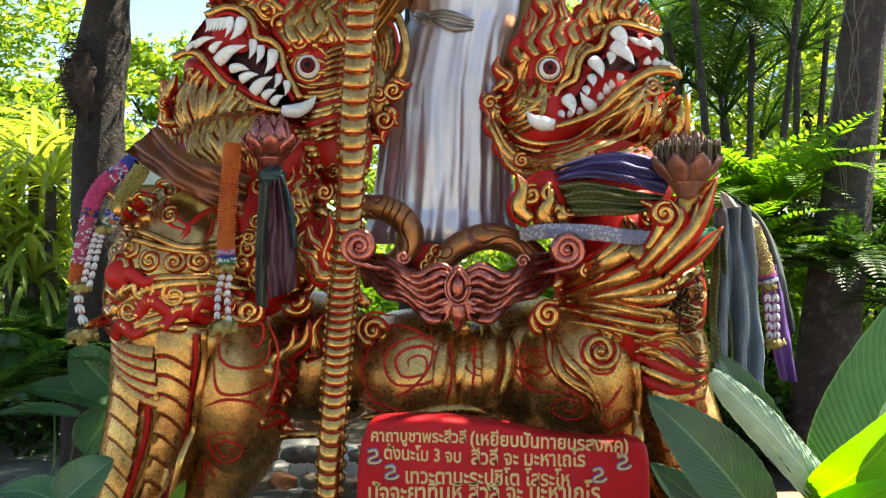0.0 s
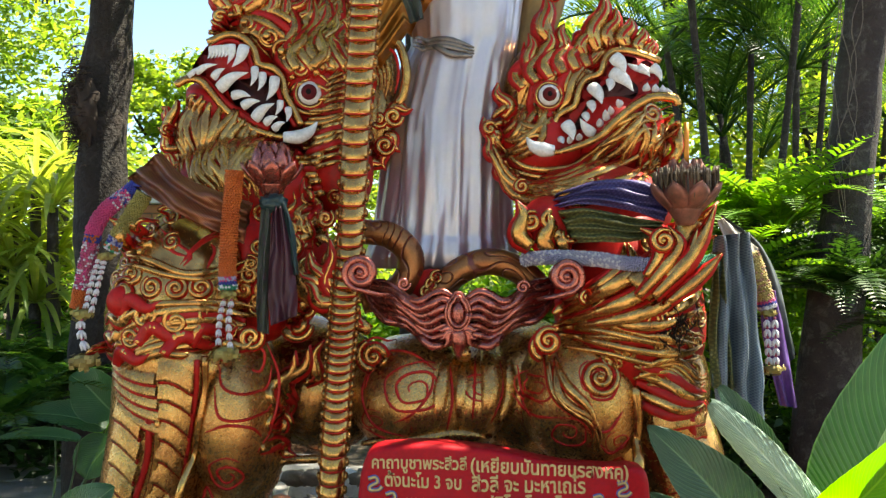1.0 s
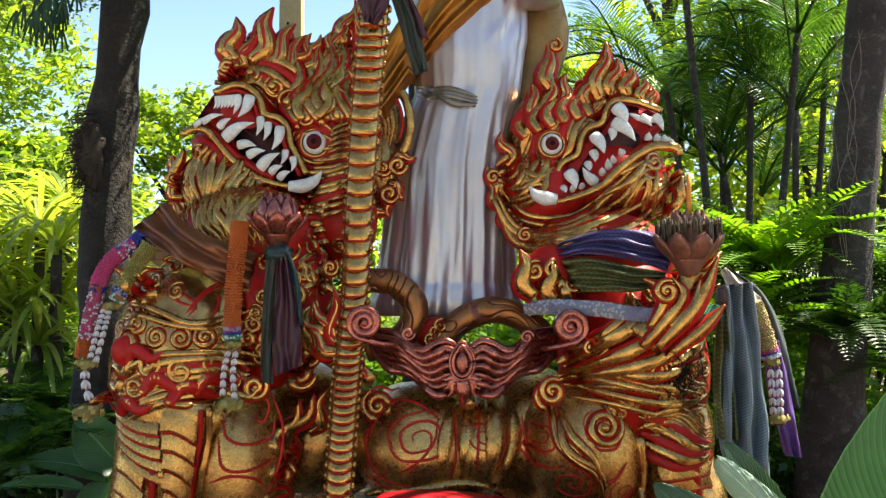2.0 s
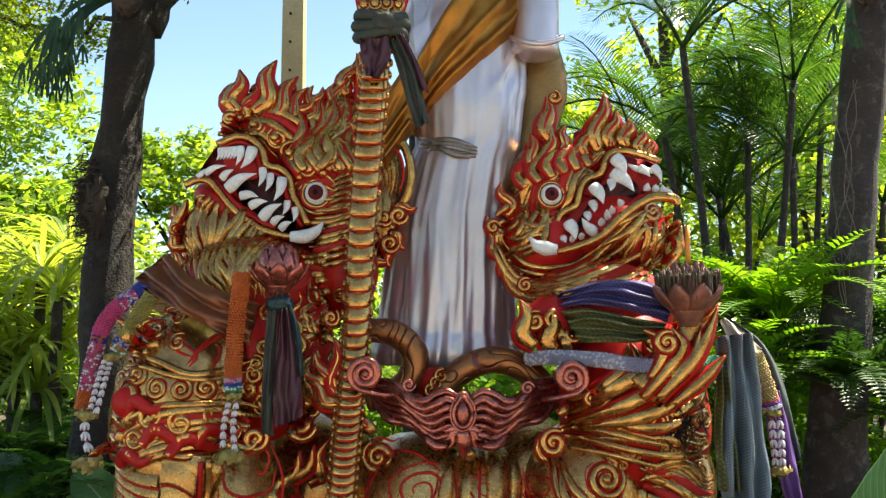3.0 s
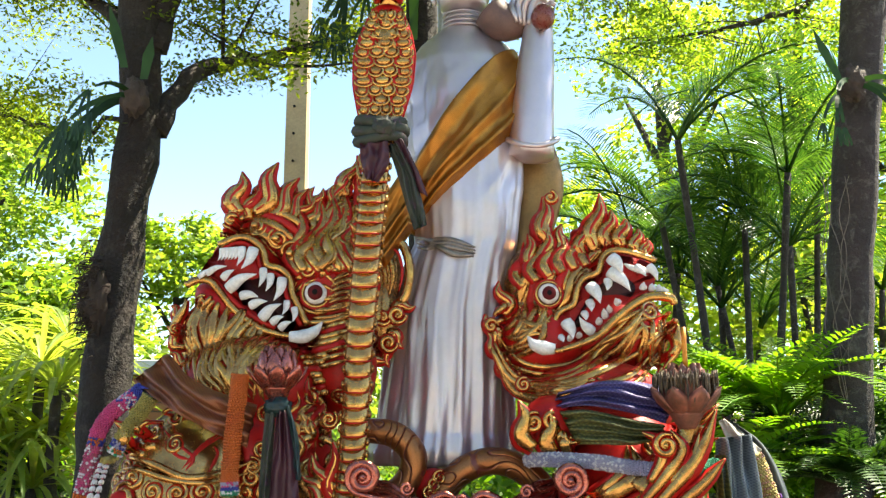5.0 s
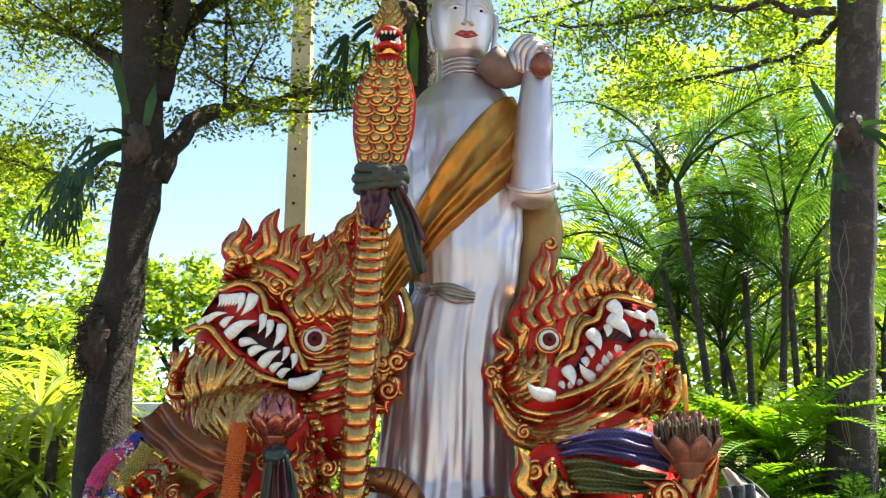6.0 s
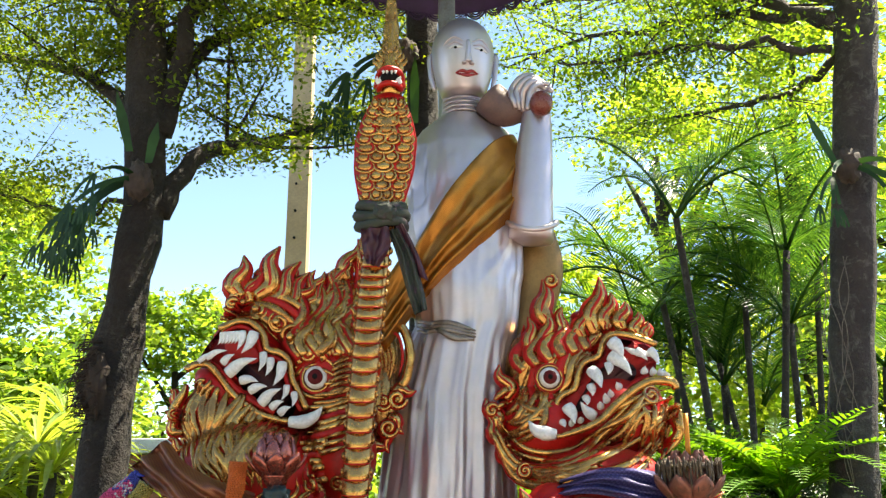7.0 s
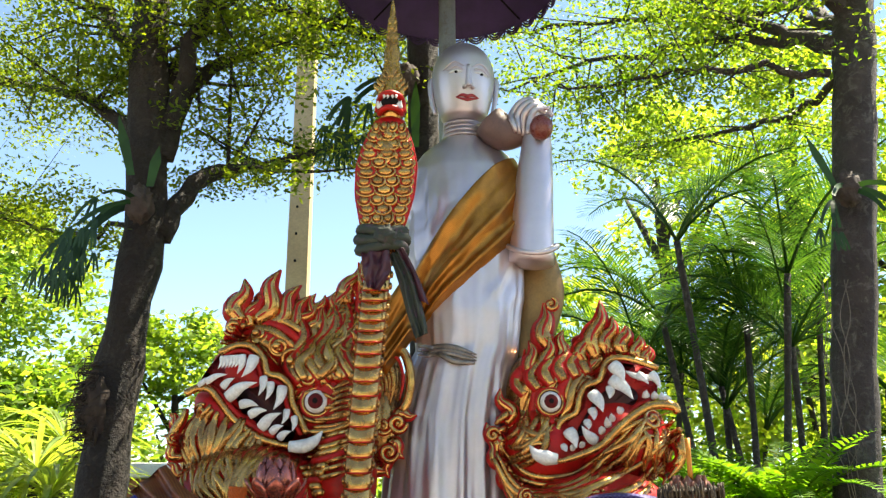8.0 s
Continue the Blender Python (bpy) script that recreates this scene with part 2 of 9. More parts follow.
def box(sc, lo, hi, mat, bevel=0.006):
    bm = bmesh.new()
    bmesh.ops.create_cube(bm, size=1)
    for v in bm.verts:
        v.co = Vector([(a + b) / 2 + c * (b - a) for a, b, c in zip(lo, hi, v.co)])
    bmesh.ops.bevel(bm, geom=bm.edges[:], offset=bevel, segments=2, profile=0.7, affect="EDGES")
    bm.verts.index_update()
    sc.add([v.co.copy() for v in bm.verts], [[v.index for v in f.verts] for f in bm.faces], mat)
    bm.free()


class Leaves:
    """Many small leaves gathered with numpy into one mesh."""

    def __init__(self):
        self.v, self.f, self.n, self.uv = [], [], 0, []

    def strip(self, rows):
        """rows: a list of (left, middle, right) points; a folded blade."""
        o = self.n
        for r in rows:
            self.v.extend([tuple(p) for p in r])
        for i in range(len(rows) - 1):
            a = o + i * 3
            self.f.append((a, a + 1, a + 4, a + 3))
            self.f.append((a + 1, a + 2, a + 5, a + 4))
        self.n += 3 * len(rows)

    def cloud(self, centres, radius, count, size, rng, flat=0.6, aspect=0.45, droop=0.3):
        """Folded diamond leaves scattered in clumps round the centres."""
        c = np.repeat(np.asarray(centres, float), count, 0)
        n = len(c)
        d = rng.normal(size=(n, 3))
        d /= np.linalg.norm(d, axis=1)[:, None]
        p = c + d * (np.asarray(radius) * rng.random(n) ** 0.45)[:, None] * np.array([1, 1, flat])
        a = rng.normal(size=(n, 3)); a[:, 2] = a[:, 2] * 0.5 - droop
        a /= np.linalg.norm(a, axis=1)[:, None]
        b = np.cross(a, rng.normal(size=(n, 3)) * 0.5 + [0, 0, 1])
        b /= np.linalg.norm(b, axis=1)[:, None] + 1e-9
        s = (size * (0.6 + 0.8 * rng.random(n)))[:, None]
        q = np.stack([p - a * s, p + b * s * aspect, p + a * s, p - b * s * aspect], 1).reshape(-1, 3)
        o = self.n
        self.v.extend(map(tuple, q.tolist()))
        self.f.extend([(o + 4 * i, o + 4 * i + 1, o + 4 * i + 2, o + 4 * i + 3) for i in range(n)])
        self.n += 4 * n

    def mesh(self, name, mat):
        me = bpy.data.meshes.new(name)
        me.from_pydata(self.v, [], self.f)
        me.materials.append(mat)
        me.update()
        return me


def frond(lv, base, aim, length, droop, leaflet, pairs, rng, wid=0.1, tip=0.25, fold=0.35, lean=0.55):
    """A feather leaf: a drooping midrib with two rows of narrow leaflets. Returns the midrib."""
    p, d = Vector(base), Vector(aim).normalized()
    step = length / pairs
    rib = [p.copy()]
    for i in range(pairs):
        d = (d + Vector((0, 0, -droop / pairs))).normalized()
        p = p + d * step
        rib.append(p.copy())
        u = (i + 1) / pairs
        if u < 0.12:
            continue
        side = d.cross(Vector((0, 0, 1)))
        side = side.normalized() if side.length > 1e-3 else Vector((1, 0, 0))
        nrm = side.cross(d).normalized()
        ll = leaflet * (math.sin(math.pi * min(0.15 + 0.8 * u, 1)) ** 0.7 * (1 - tip) + tip * (1 - u)) * (0.9 + 0.2 * rng.random())
        for s in (-1, 1):
            a = (side * s + d * lean + nrm * fold * (0.7 + 0.6 * rng.random())).normalized()
            w = d * (ll * wid)
            b = p + a * ll * 0.5 - nrm * ll * 0.03
            e = p + a * ll - Vector((0, 0, ll * (0.12 + 0.15 * rng.random())))
            o = lv.n
            lv.v.extend([tuple(p - w * 0.4), tuple(p + w * 0.4), tuple(b + w), tuple(e), tuple(b - w)])
            lv.f.append((o, o + 1, o + 2, o + 4)); lv.f.append((o + 4, o + 2, o + 3))
            lv.n += 5
    return rib


def blade(lv, base, aim, length, width, droop, rng, seg=8, fold=0.25, wavy=0.0):
    """A long strap or paddle leaf, folded along its midrib."""
    p, d = Vector(base), Vector(aim).normalized()
    rows = []
    ph = rng.random() * 6
    for i in range(seg + 1):
        u = i / seg
        side = d.cross(Vector((0, 0, 1)))
        side = side.normalized() if side.length > 1e-3 else Vector((1, 0, 0))
        nrm = side.cross(d).normalized()
        w = width * (math.sin(math.pi * min(u * 0.86 + 0.07, 1)) ** 0.8) * (1 if u < 1 else 0.02)
        lift = nrm * w * fold
        wob = nrm * w * wavy * math.sin(ph + u * 14)
        rows.append((p - side * w + lift + wob, p.copy(), p + side * w + lift - wob))
        d = (d + Vector((0, 0, -droop / seg))).normalized()
        p = p + d * length / seg
    lv.strip(rows)

class Relief:
    """Carved ornament laid over a rounded body."""

    def __init__(self, sc):
        self.sc, self.bvh = sc, sc.tree()

    def snap(self, p, reach=0.13):
        p = Vector(p)
        hit = self.bvh.ray_cast(Vector((p.x, p.y - 1.5, p.z)), Vector((0, 1, 0)))[0]
        return Vector((p.x, hit.y, p.z)) if hit and abs(hit.y - p.y) < reach else p

    def stroke(self, pts, r, mat, lift=0.3, steps=14, sides=7, flat=0.75, snap=True, pointed=True, reach=0.13):
        c = spline(pts, steps)
        big = max(r) if isinstance(r, (list, tuple)) else r
        if snap:
            c = [self.snap(p, reach) - Vector((0, big * lift, 0)) for p in c]
            ys = [q.y for q in c]
            for i in range(1, len(c) - 1):
                c[i].y = (ys[i - 1] + 2 * ys[i] + ys[i + 1]) / 4
        if not isinstance(r, (list, tuple)):
            r = [r * 0.3, r, r, r, r * 0.3] if pointed else [r, r]
        tube(self.sc, c, r, mat, sides=sides, flat=flat, raw=True)

    def shingles(self, left, right, n, proud, mat, bow=0.0):
        """Overlapping carved plates down a limb, each with a proud lower lip and a red groove under it."""
        left, right = spline(left, n), spline(right, n)
        for k in range(n):
            def edge(i, out, down=0.0):
                row = []
                for j in range(9):
                    s = j / 8
                    p = left[i].lerp(right[i], s) + Vector((0, 0, down + bow * (4 * s * (1 - s))))
                    row.append(self.snap(p) - Vector((0, out, 0)))
                return row
            up, low = edge(k, 0.002), edge(k + 1, proud)
            mid = [p.lerp(q, 0.86) - Vector((0, 0.15 * proud, 0)) for p, q in zip(up, low)]
            loft(self.sc, [up, mid, low, edge(k + 1, -0.01, -0.004)], mat, closed=False)
            tube(self.sc, [p + Vector((0, 0.75 * proud, -0.007)) for p in low], [0.007, 0.009, 0.007], M_RED, sides=5, raw=True)

    def strands(self, a, b, n, r, mat, lift=0.35, steps=14, flat=0.8, jitter=0.0, taper=(0.5, 1, 1, 0.8, 0.15), snap=True, red=False):
        a, b = [Vector(p) for p in a], [Vector(p) for p in b]
        n, r = n + 1, r * 0.82
        for k in range(n):
            u = k / max(n - 1, 1)
            pts = [p.lerp(q, u) + Vector((rng.normal(), 0, rng.normal())) * jitter for p, q in zip(a, b)]
            rr = r * (0.85 + 0.3 * rng.random())
            self.stroke(pts, [rr * t for t in taper], mat, lift, steps, flat=flat, snap=snap)
            if mat is not M_RED and snap:
                self.stroke(pts, [rr * 1.4 * t for t in taper], M_RED, lift - 0.75, steps, sides=6, flat=flat)
            if red and k < n - 1:
                u2 = (k + 0.5) / max(n - 1, 1)
                self.stroke([p.lerp(q, u2) for p, q in zip(a, b)], [r * 0.35 * t for t in taper], M_RED, lift + 0.5, steps, sides=5, flat=flat, snap=snap)

    def locks(self, a, b, n, r, mats=None, sway=0.7, lift=0.55, shift=0.16, steps=20):
        """Thick tapered locks side by side, each swaying and ending in a point, with the ground bare between."""
        a, b, mats = [Vector(p) for p in a], [Vector(p) for p in b], mats or [M_GOLD, M_GOLD, M_DARKGOLD]
        for k in range(n):
            u = (k + 0.5) / n
            c = spline([p.lerp(q, u) for p, q in zip(a, b)], steps)
            lo = int(steps * shift * rng.random())
            hi = steps - int(steps * shift * rng.random())
            c = c[lo:hi + 1]
            rr, ph = r * (0.85 + 0.35 * rng.random()), 1.3 * k + rng.random()
            out = []
            for i, p in enumerate(c):
                t = c[min(i + 1, len(c) - 1)] - c[max(i - 1, 0)]
                side = Vector((-t.z, 0, t.x)).normalized()
                out.append(p + side * rr * sway * math.sin(ph + 7.5 * i / steps))
            taper = (0.35, 0.85, 1.0, 0.95, 0.7, 0.4, 0.06)
            self.stroke(out, [rr * 1.4 * q for q in taper], M_RED, lift - 0.75, 24, flat=0.8, sides=7, reach=0.32)
            self.stroke(out, [rr * q for q in taper], mats[k % len(mats)], lift, 24, flat=0.85, sides=9, reach=0.32)

    def curl(self, at, r, mat=None, turns=1.6, hand=1, start=0.0, thick=0.24, core=True, lift=0.4, tail=None):
        mat, thick = mat or M_GOLD, thick * 0.9
        at = Vector(at)
        pts = []
        for k in range(41):
            u = k / 40
            a = start + hand * u * turns * 2 * math.pi
            q = r * (1 - 0.82 * u)
            if not core:
                q *= 1 + 0.3 * noise.noise(at * 7 + Vector((math.cos(a), math.sin(a), 0.4 * u)))
            pts.append(at + Vector((math.cos(a) * q, 0, math.sin(a) * q * (1.0 if core else 0.82))))
        if tail is not None:
            pts = [Vector(t) for t in tail] + pts
        c = [self.snap(p) - Vector((0, r * thick * lift, 0)) for p in spline(pts, 34 if turns < 1.7 else 64)]
        wide = [r * thick * q for q in (0.5, 1, 1, 0.8, 0.55)]
        tube(self.sc, c, wide, mat, sides=7, flat=0.85, raw=True)
        if core and mat in (M_GOLD, M_DARKGOLD):
            tube(self.sc, [p + Vector((0, r * thick * 0.45, 0)) for p in c], [1.5 * q for q in wide], M_RED, sides=6, flat=0.6, raw=True)
        if core:
            p = self.snap(at)
            blob(self.sc, (p.x, p.y - r * 0.1, p.z), (r * 0.26, r * 0.3, r * 0.26), mat, seg=10, rings=7)

    def flame(self, base, tip, w, bend=0.25, mat=None, core=True, snap=True, lift=0.4):
        """A tongue of fire: thick at the foot, S-curved, pointed."""
        mat = mat or M_GOLD
        b, t = Vector(base), Vector(tip)
        d = t - b
        s = Vector((-d.z, 0, d.x))
        pts = [b, b + d * 0.33 + s * bend * 0.6, b + d * 0.68 + s * bend * 0.15, t + s * bend * -0.25 * 0]
        pts[1] += s * bend * 0.25
        pts[2] -= s * bend * 0.35
        self.stroke(pts, [w * 0.6, w * 0.85, w * 0.75, w * 0.42, w * 0.05], mat, lift, 16, flat=0.6, snap=snap)
        if core:
            back = Vector((0, w * 0.35, -w * 0.1))
            self.stroke([p + back for p in pts[:3]] + [t + d * 0.06 + back], [w * 0.85, w * 1.22, w * 1.12, w * 0.75, w * 0.1], M_RED if mat is not M_RED else M_DARKGOLD, lift - 0.35 if snap else lift, 14, flat=0.5, snap=snap)
            o = Vector((0, -w * 0.4, 0))
            line = [b.lerp(pts[1], 0.2) + o, pts[1] + o, pts[2] + o, pts[2].lerp(t, 0.55) + o]
            self.stroke(line, [w * 0.06, w * 0.17, w * 0.14, w * 0.03], M_RED if mat is not M_RED else M_GOLD, lift + 0.2, 10, sides=6, flat=0.5, snap=snap)

    def tooth(self, base, tip, w, bend=0.12):
        b, t = Vector(base), Vector(tip)
        d = t - b
        s = Vector((-d.z, 0, d.x))
        m = b + d * 0.5 + s * bend
        c = spline([b, m, t], 9)
        tube(self.sc, c, [w * 0.95, w * 1.05, w * 0.92, w * 0.68, w * 0.36, w * 0.04], M_WHITE, sides=10, flat=0.75, raw=True)

    def patch(self, outline, mat, depth, lift=0.0):
        """A flat field bounded by the outline, set on the body at the given depth."""
        o = spline(list(outline) + [outline[0]], 40)[:-1]
        c = sum(o, Vector()) / len(o)
        rings = []
        for s in (1.0, 0.9, 0.8, 0.7, 0.6, 0.5, 0.4, 0.3, 0.2, 0.1, 0.02) if depth is None else (1.0, 0.7, 0.35, 0.02):
            ring = [Vector((c.x + (p.x - c.x) * s, p.y if depth is None else depth - lift, c.z + (p.z - c.z) * s)) for p in o]
            rings.append([self.snap(p, 0.25) - Vector((0, 0.007, 0)) for p in ring] if depth is None else ring)
        loft(self.sc, rings, mat, closed=True)

    def eye(self, at, r):
        x, y, z = at
        blob(self.sc, at, (r, r * 0.7, r), M_WHITE, seg=24, rings=14)
        blob(self.sc, (x, y - r * 0.42, z), (r * 0.7, r * 0.37, r * 0.7), M_IRIS, seg=20, rings=12)
        blob(self.sc, (x, y - r * 0.69, z), (r * 0.3, r * 0.13, r * 0.3), M_BLACK, seg=16, rings=10)
        for q, rr, mat in ((1.02, 0.09, M_DARKMOUTH), (1.2, 0.13, M_GOLD), (1.38, 0.09, M_RED)):
            ring = [Vector((x + r * q * math.cos(a), y + r * 0.1, z + r * q * math.sin(a))) for a in np.linspace(0, 2 * math.pi, 25)]
            tube(self.sc, ring, rr * r, mat, sides=7, raw=True)

    def bands(self, a, b, n, r, mats, lift=0.4, flat=0.6, steps=20):
        """Broad plumes side by side from one edge to the other."""
        for k in range(n):
            u = k / (n - 1)
            pts = [Vector(p).lerp(Vector(q), u) for p, q in zip(a, b)]
            mat = mats[k % len(mats)]
            self.stroke(pts, [r * 0.5, r, r, r * 0.8, r * 0.1], mat, lift if mat is not M_RED else lift * 0.75, steps, flat=flat, sides=9)

    def mane(self, at, size, n, heading, length, w, mats, swirl=0.5, core=True):
        """Overlapping tongues laid over a field, all flowing one way."""
        at = Vector(at)
        for k in range(n):
            a, q = 2.4 * k, math.sqrt((k + 0.5) / n)
            p = at + Vector((math.cos(a) * q * size[0], 0, math.sin(a) * q * size[1]))
            h = radians(heading) + swirl * 2 * noise.noise(p * 4)
            ln = length * (0.7 + 0.6 * rng.random())
            d = Vector((math.cos(h), 0, math.sin(h)))
            self.flame(p - d * ln * 0.5, p + d * ln * 0.5, w * (0.8 + 0.4 * rng.random()), 0.28 * (-1) ** k, mats[k % len(mats)], core=core, lift=0.5)

    def filigree(self, centres, r, mats, spread):
        """Small curls and tongues that fill the field between the large ones."""
        for p in centres:
            p = Vector(p)
            for k in range(3):
                q = p + Vector((rng.normal(), 0, rng.normal())) * spread
                if rng.random() < 0.45:
                    self.curl(q, r * (0.7 + 0.5 * rng.random()), mats[k % len(mats)], 1.3, 1 if rng.random() < 0.5 else -1, rng.random() * 6, 0.4)
                else:
                    a = rng.random() * 6.28
                    self.flame(q, q + Vector((math.cos(a), 0, math.sin(a))) * r * 3.2, r * 0.6, 0.25, mats[k % len(mats)], core=False)

# ---- the ground and what stands behind ----
rng = np.random.default_rng(7)


def uneven_sheet(lo, hi, nx, ny, z, rise, mat):
    sc = Sculpt()
    vs, fs = [], []
    for j in range(ny + 1):
        for i in range(nx + 1):
            u, w = i / nx * 2 - 1, j / ny * 2 - 1
            x = (lo[0] + hi[0]) / 2 + (hi[0] - lo[0]) / 2 * u ** 3 if nx > 40 else lo[0] + (hi[0] - lo[0]) * (u + 1) / 2
            y = 4 + (hi[1] - 4) * w ** 3 if nx > 40 else lo[1] + (hi[1] - lo[1]) * (w + 1) / 2
            h = rise * noise.noise(Vector((x * 1.3, y * 1.3, 0))) if abs(x) < 40 and abs(y) < 40 else 0
            vs.append((x, y, z + h))
    for j in range(ny):
        for i in range(nx):
            a = j * (nx + 1) + i
            fs.append((a, a + 1, a + nx + 2, a + nx + 1))
    sc.add(vs, fs, mat)
    return sc


thing("ground", uneven_sheet((-1500, -1500), (1500, 1500), 90, 90, 0.0, 0.05, M_SOIL), "brown earth strewn with dry leaves under the shrubs", "ground", kind="structure")


# unseen pale ground added before the shrine to bounce sun onto the statues
M_YARD = plain("added_pale_yard", (0.36, 0.32, 0.285), (0.27, 0.235, 0.205), 0.85, 0, 3, 60, 0.5, 0.006, dirt=(0.07, 0.06, 0.05))
thing("bounce_forecourt", uneven_sheet((-9, -14), (9, 1.9), 24, 24, 0.08, 0.01, M_YARD), "worn sandy concrete sheet, unseen, added to bounce light onto the statues", "pavement", kind="structure")


def limb_tree(name, path, radii, bark, boughs, leaf, leaf_mat, label, extra=(), count=55, clump=0.34, leaf_size=0.0175, bumps=0.03, tier=0.35):
    """Tapered trunk with crooked limbs; leaf clumps along every limb's outer part."""
    root = holder(name, path[0], label, "tree")
    tr = Sculpt()
    tube(tr, path, radii, bark, steps=26, sides=14)
    for v in tr.v:
        n3 = noise.noise(Vector(v) * 4.0) * bumps
        v += Vector((n3, n3 * 0.6, 0))
    hang("trunk", tr, root)
    lv = Leaves()
    for bough, r0 in boughs:
        sc = Sculpt()
        c = spline(bough, 16)
        for q in c[1:]:
            q += Vector((rng.normal(), rng.normal(), rng.normal())) * 0.02
        tube(sc, c, [r0, r0 * 0.75, r0 * 0.5, r0 * 0.25], bark, sides=8, raw=True)
        length = sum((c[i + 1] - c[i]).length for i in range(16))
        for k in range(5, 17):
            for s in range(2):
                d = Vector((rng.normal(), rng.normal(), rng.normal() * 0.35)).normalized()
                e = c[k] + d * length * 0.22 * (0.5 + rng.random())
                tube(sc, [c[k], c[k].lerp(e, 0.5) + Vector((0, 0, 0.03 * rng.normal())), e], [r0 * 0.22, r0 * 0.15, r0 * 0.06], bark, steps=5, sides=5)
                cc = [c[k].lerp(e, q) for q in (0.5, 0.8, 1.05)]
                lv.cloud([tuple(q) for q in cc], clump, count, leaf_size, rng, tier)
        hang("bough", sc, root)
    for centre, rad, n in extra:
        lv.cloud([centre], rad, n, leaf_size, rng, 0.5)
    crown = new("crown", lv.mesh("crown", leaf_mat))
    crown.parent = root
    crown.matrix_parent_inverse = Matrix.Translation(-Vector(root.location))
    return root


left_tree = limb_tree("tree", [(-1.756, 4.5, 0.0), (-1.735, 4.5, 1.048), (-1.745, 4.5, 1.621), (-1.715, 4.5, 2.31), (-1.65, 4.5, 2.992), (-1.693, 4.5, 3.733), (-1.74, 4.5, 4.465), (-1.825, 4.5, 5.178)], [0.18, 0.145, 0.125, 0.112, 0.11, 0.11, 0.1, 0.085], M_BARK, [
    ([(-1.555, 4.5, 2.991), (-1.468, 4.6, 3.29), (-1.332, 4.9, 3.545), (-1.071, 5.3, 3.763), (-0.587, 5.6, 4.073), (-0.122, 6, 4.479)], 0.065),
    ([(-1.579, 4.5, 3.455), (-1.545, 4.6, 3.851), (-1.353, 4.8, 4.215), (-1.02, 5.2, 4.642), (-0.611, 5.6, 5.104)], 0.06),
    ([(-1.562, 4.5, 3.627), (-1.449, 4.4, 4.179), (-1.196, 4.3, 4.632), (-0.871, 4.2, 5.013)], 0.06),
    ([(-1.713, 4.5, 3.524), (-2.05, 4.8, 3.876), (-2.65, 5.2, 4.273), (-3.48, 5.7, 4.578)], 0.05),
    ([(-1.664, 4.5, 3.874), (-1.442, 4.8, 4.491), (-1.047, 5.3, 4.876), (-0.626, 5.8, 4.988), (-0.216, 6.2, 4.967)], 0.045),
    ([(-1.713, 4.5, 4.239), (-1.619, 4.6, 4.764), (-1.38, 5, 5.034), (-0.95, 5.6, 5.343), (-0.387, 6, 5.301)], 0.045),
    ([(-1.742, 4.5, 4.019), (-1.97, 4.6, 4.299), (-2.284, 4.8, 4.739), (-2.78, 5, 5.396)], 0.05),
    ([(-1.7, 4.5, 3.057), (-2.287, 5, 3.151), (-2.93, 5.4, 3.434), (-3.628, 5.8, 3.616)], 0.016),
    ([(-1.761, 4.5, 4.697), (-1.479, 3.9, 4.777), (-0.988, 3, 4.456), (-0.563, 2.2, 3.889)], 0.06),
    ([(-1.803, 4.5, 4.934), (-1.844, 4, 5.009), (-1.882, 3.2, 4.649), (-1.786, 2.6, 4.302)], 0.05),
], None, L_TREE, "dark grey-brown tree trunk forking into leafy boughs", count=115, clump=0.3, tier=0.2)

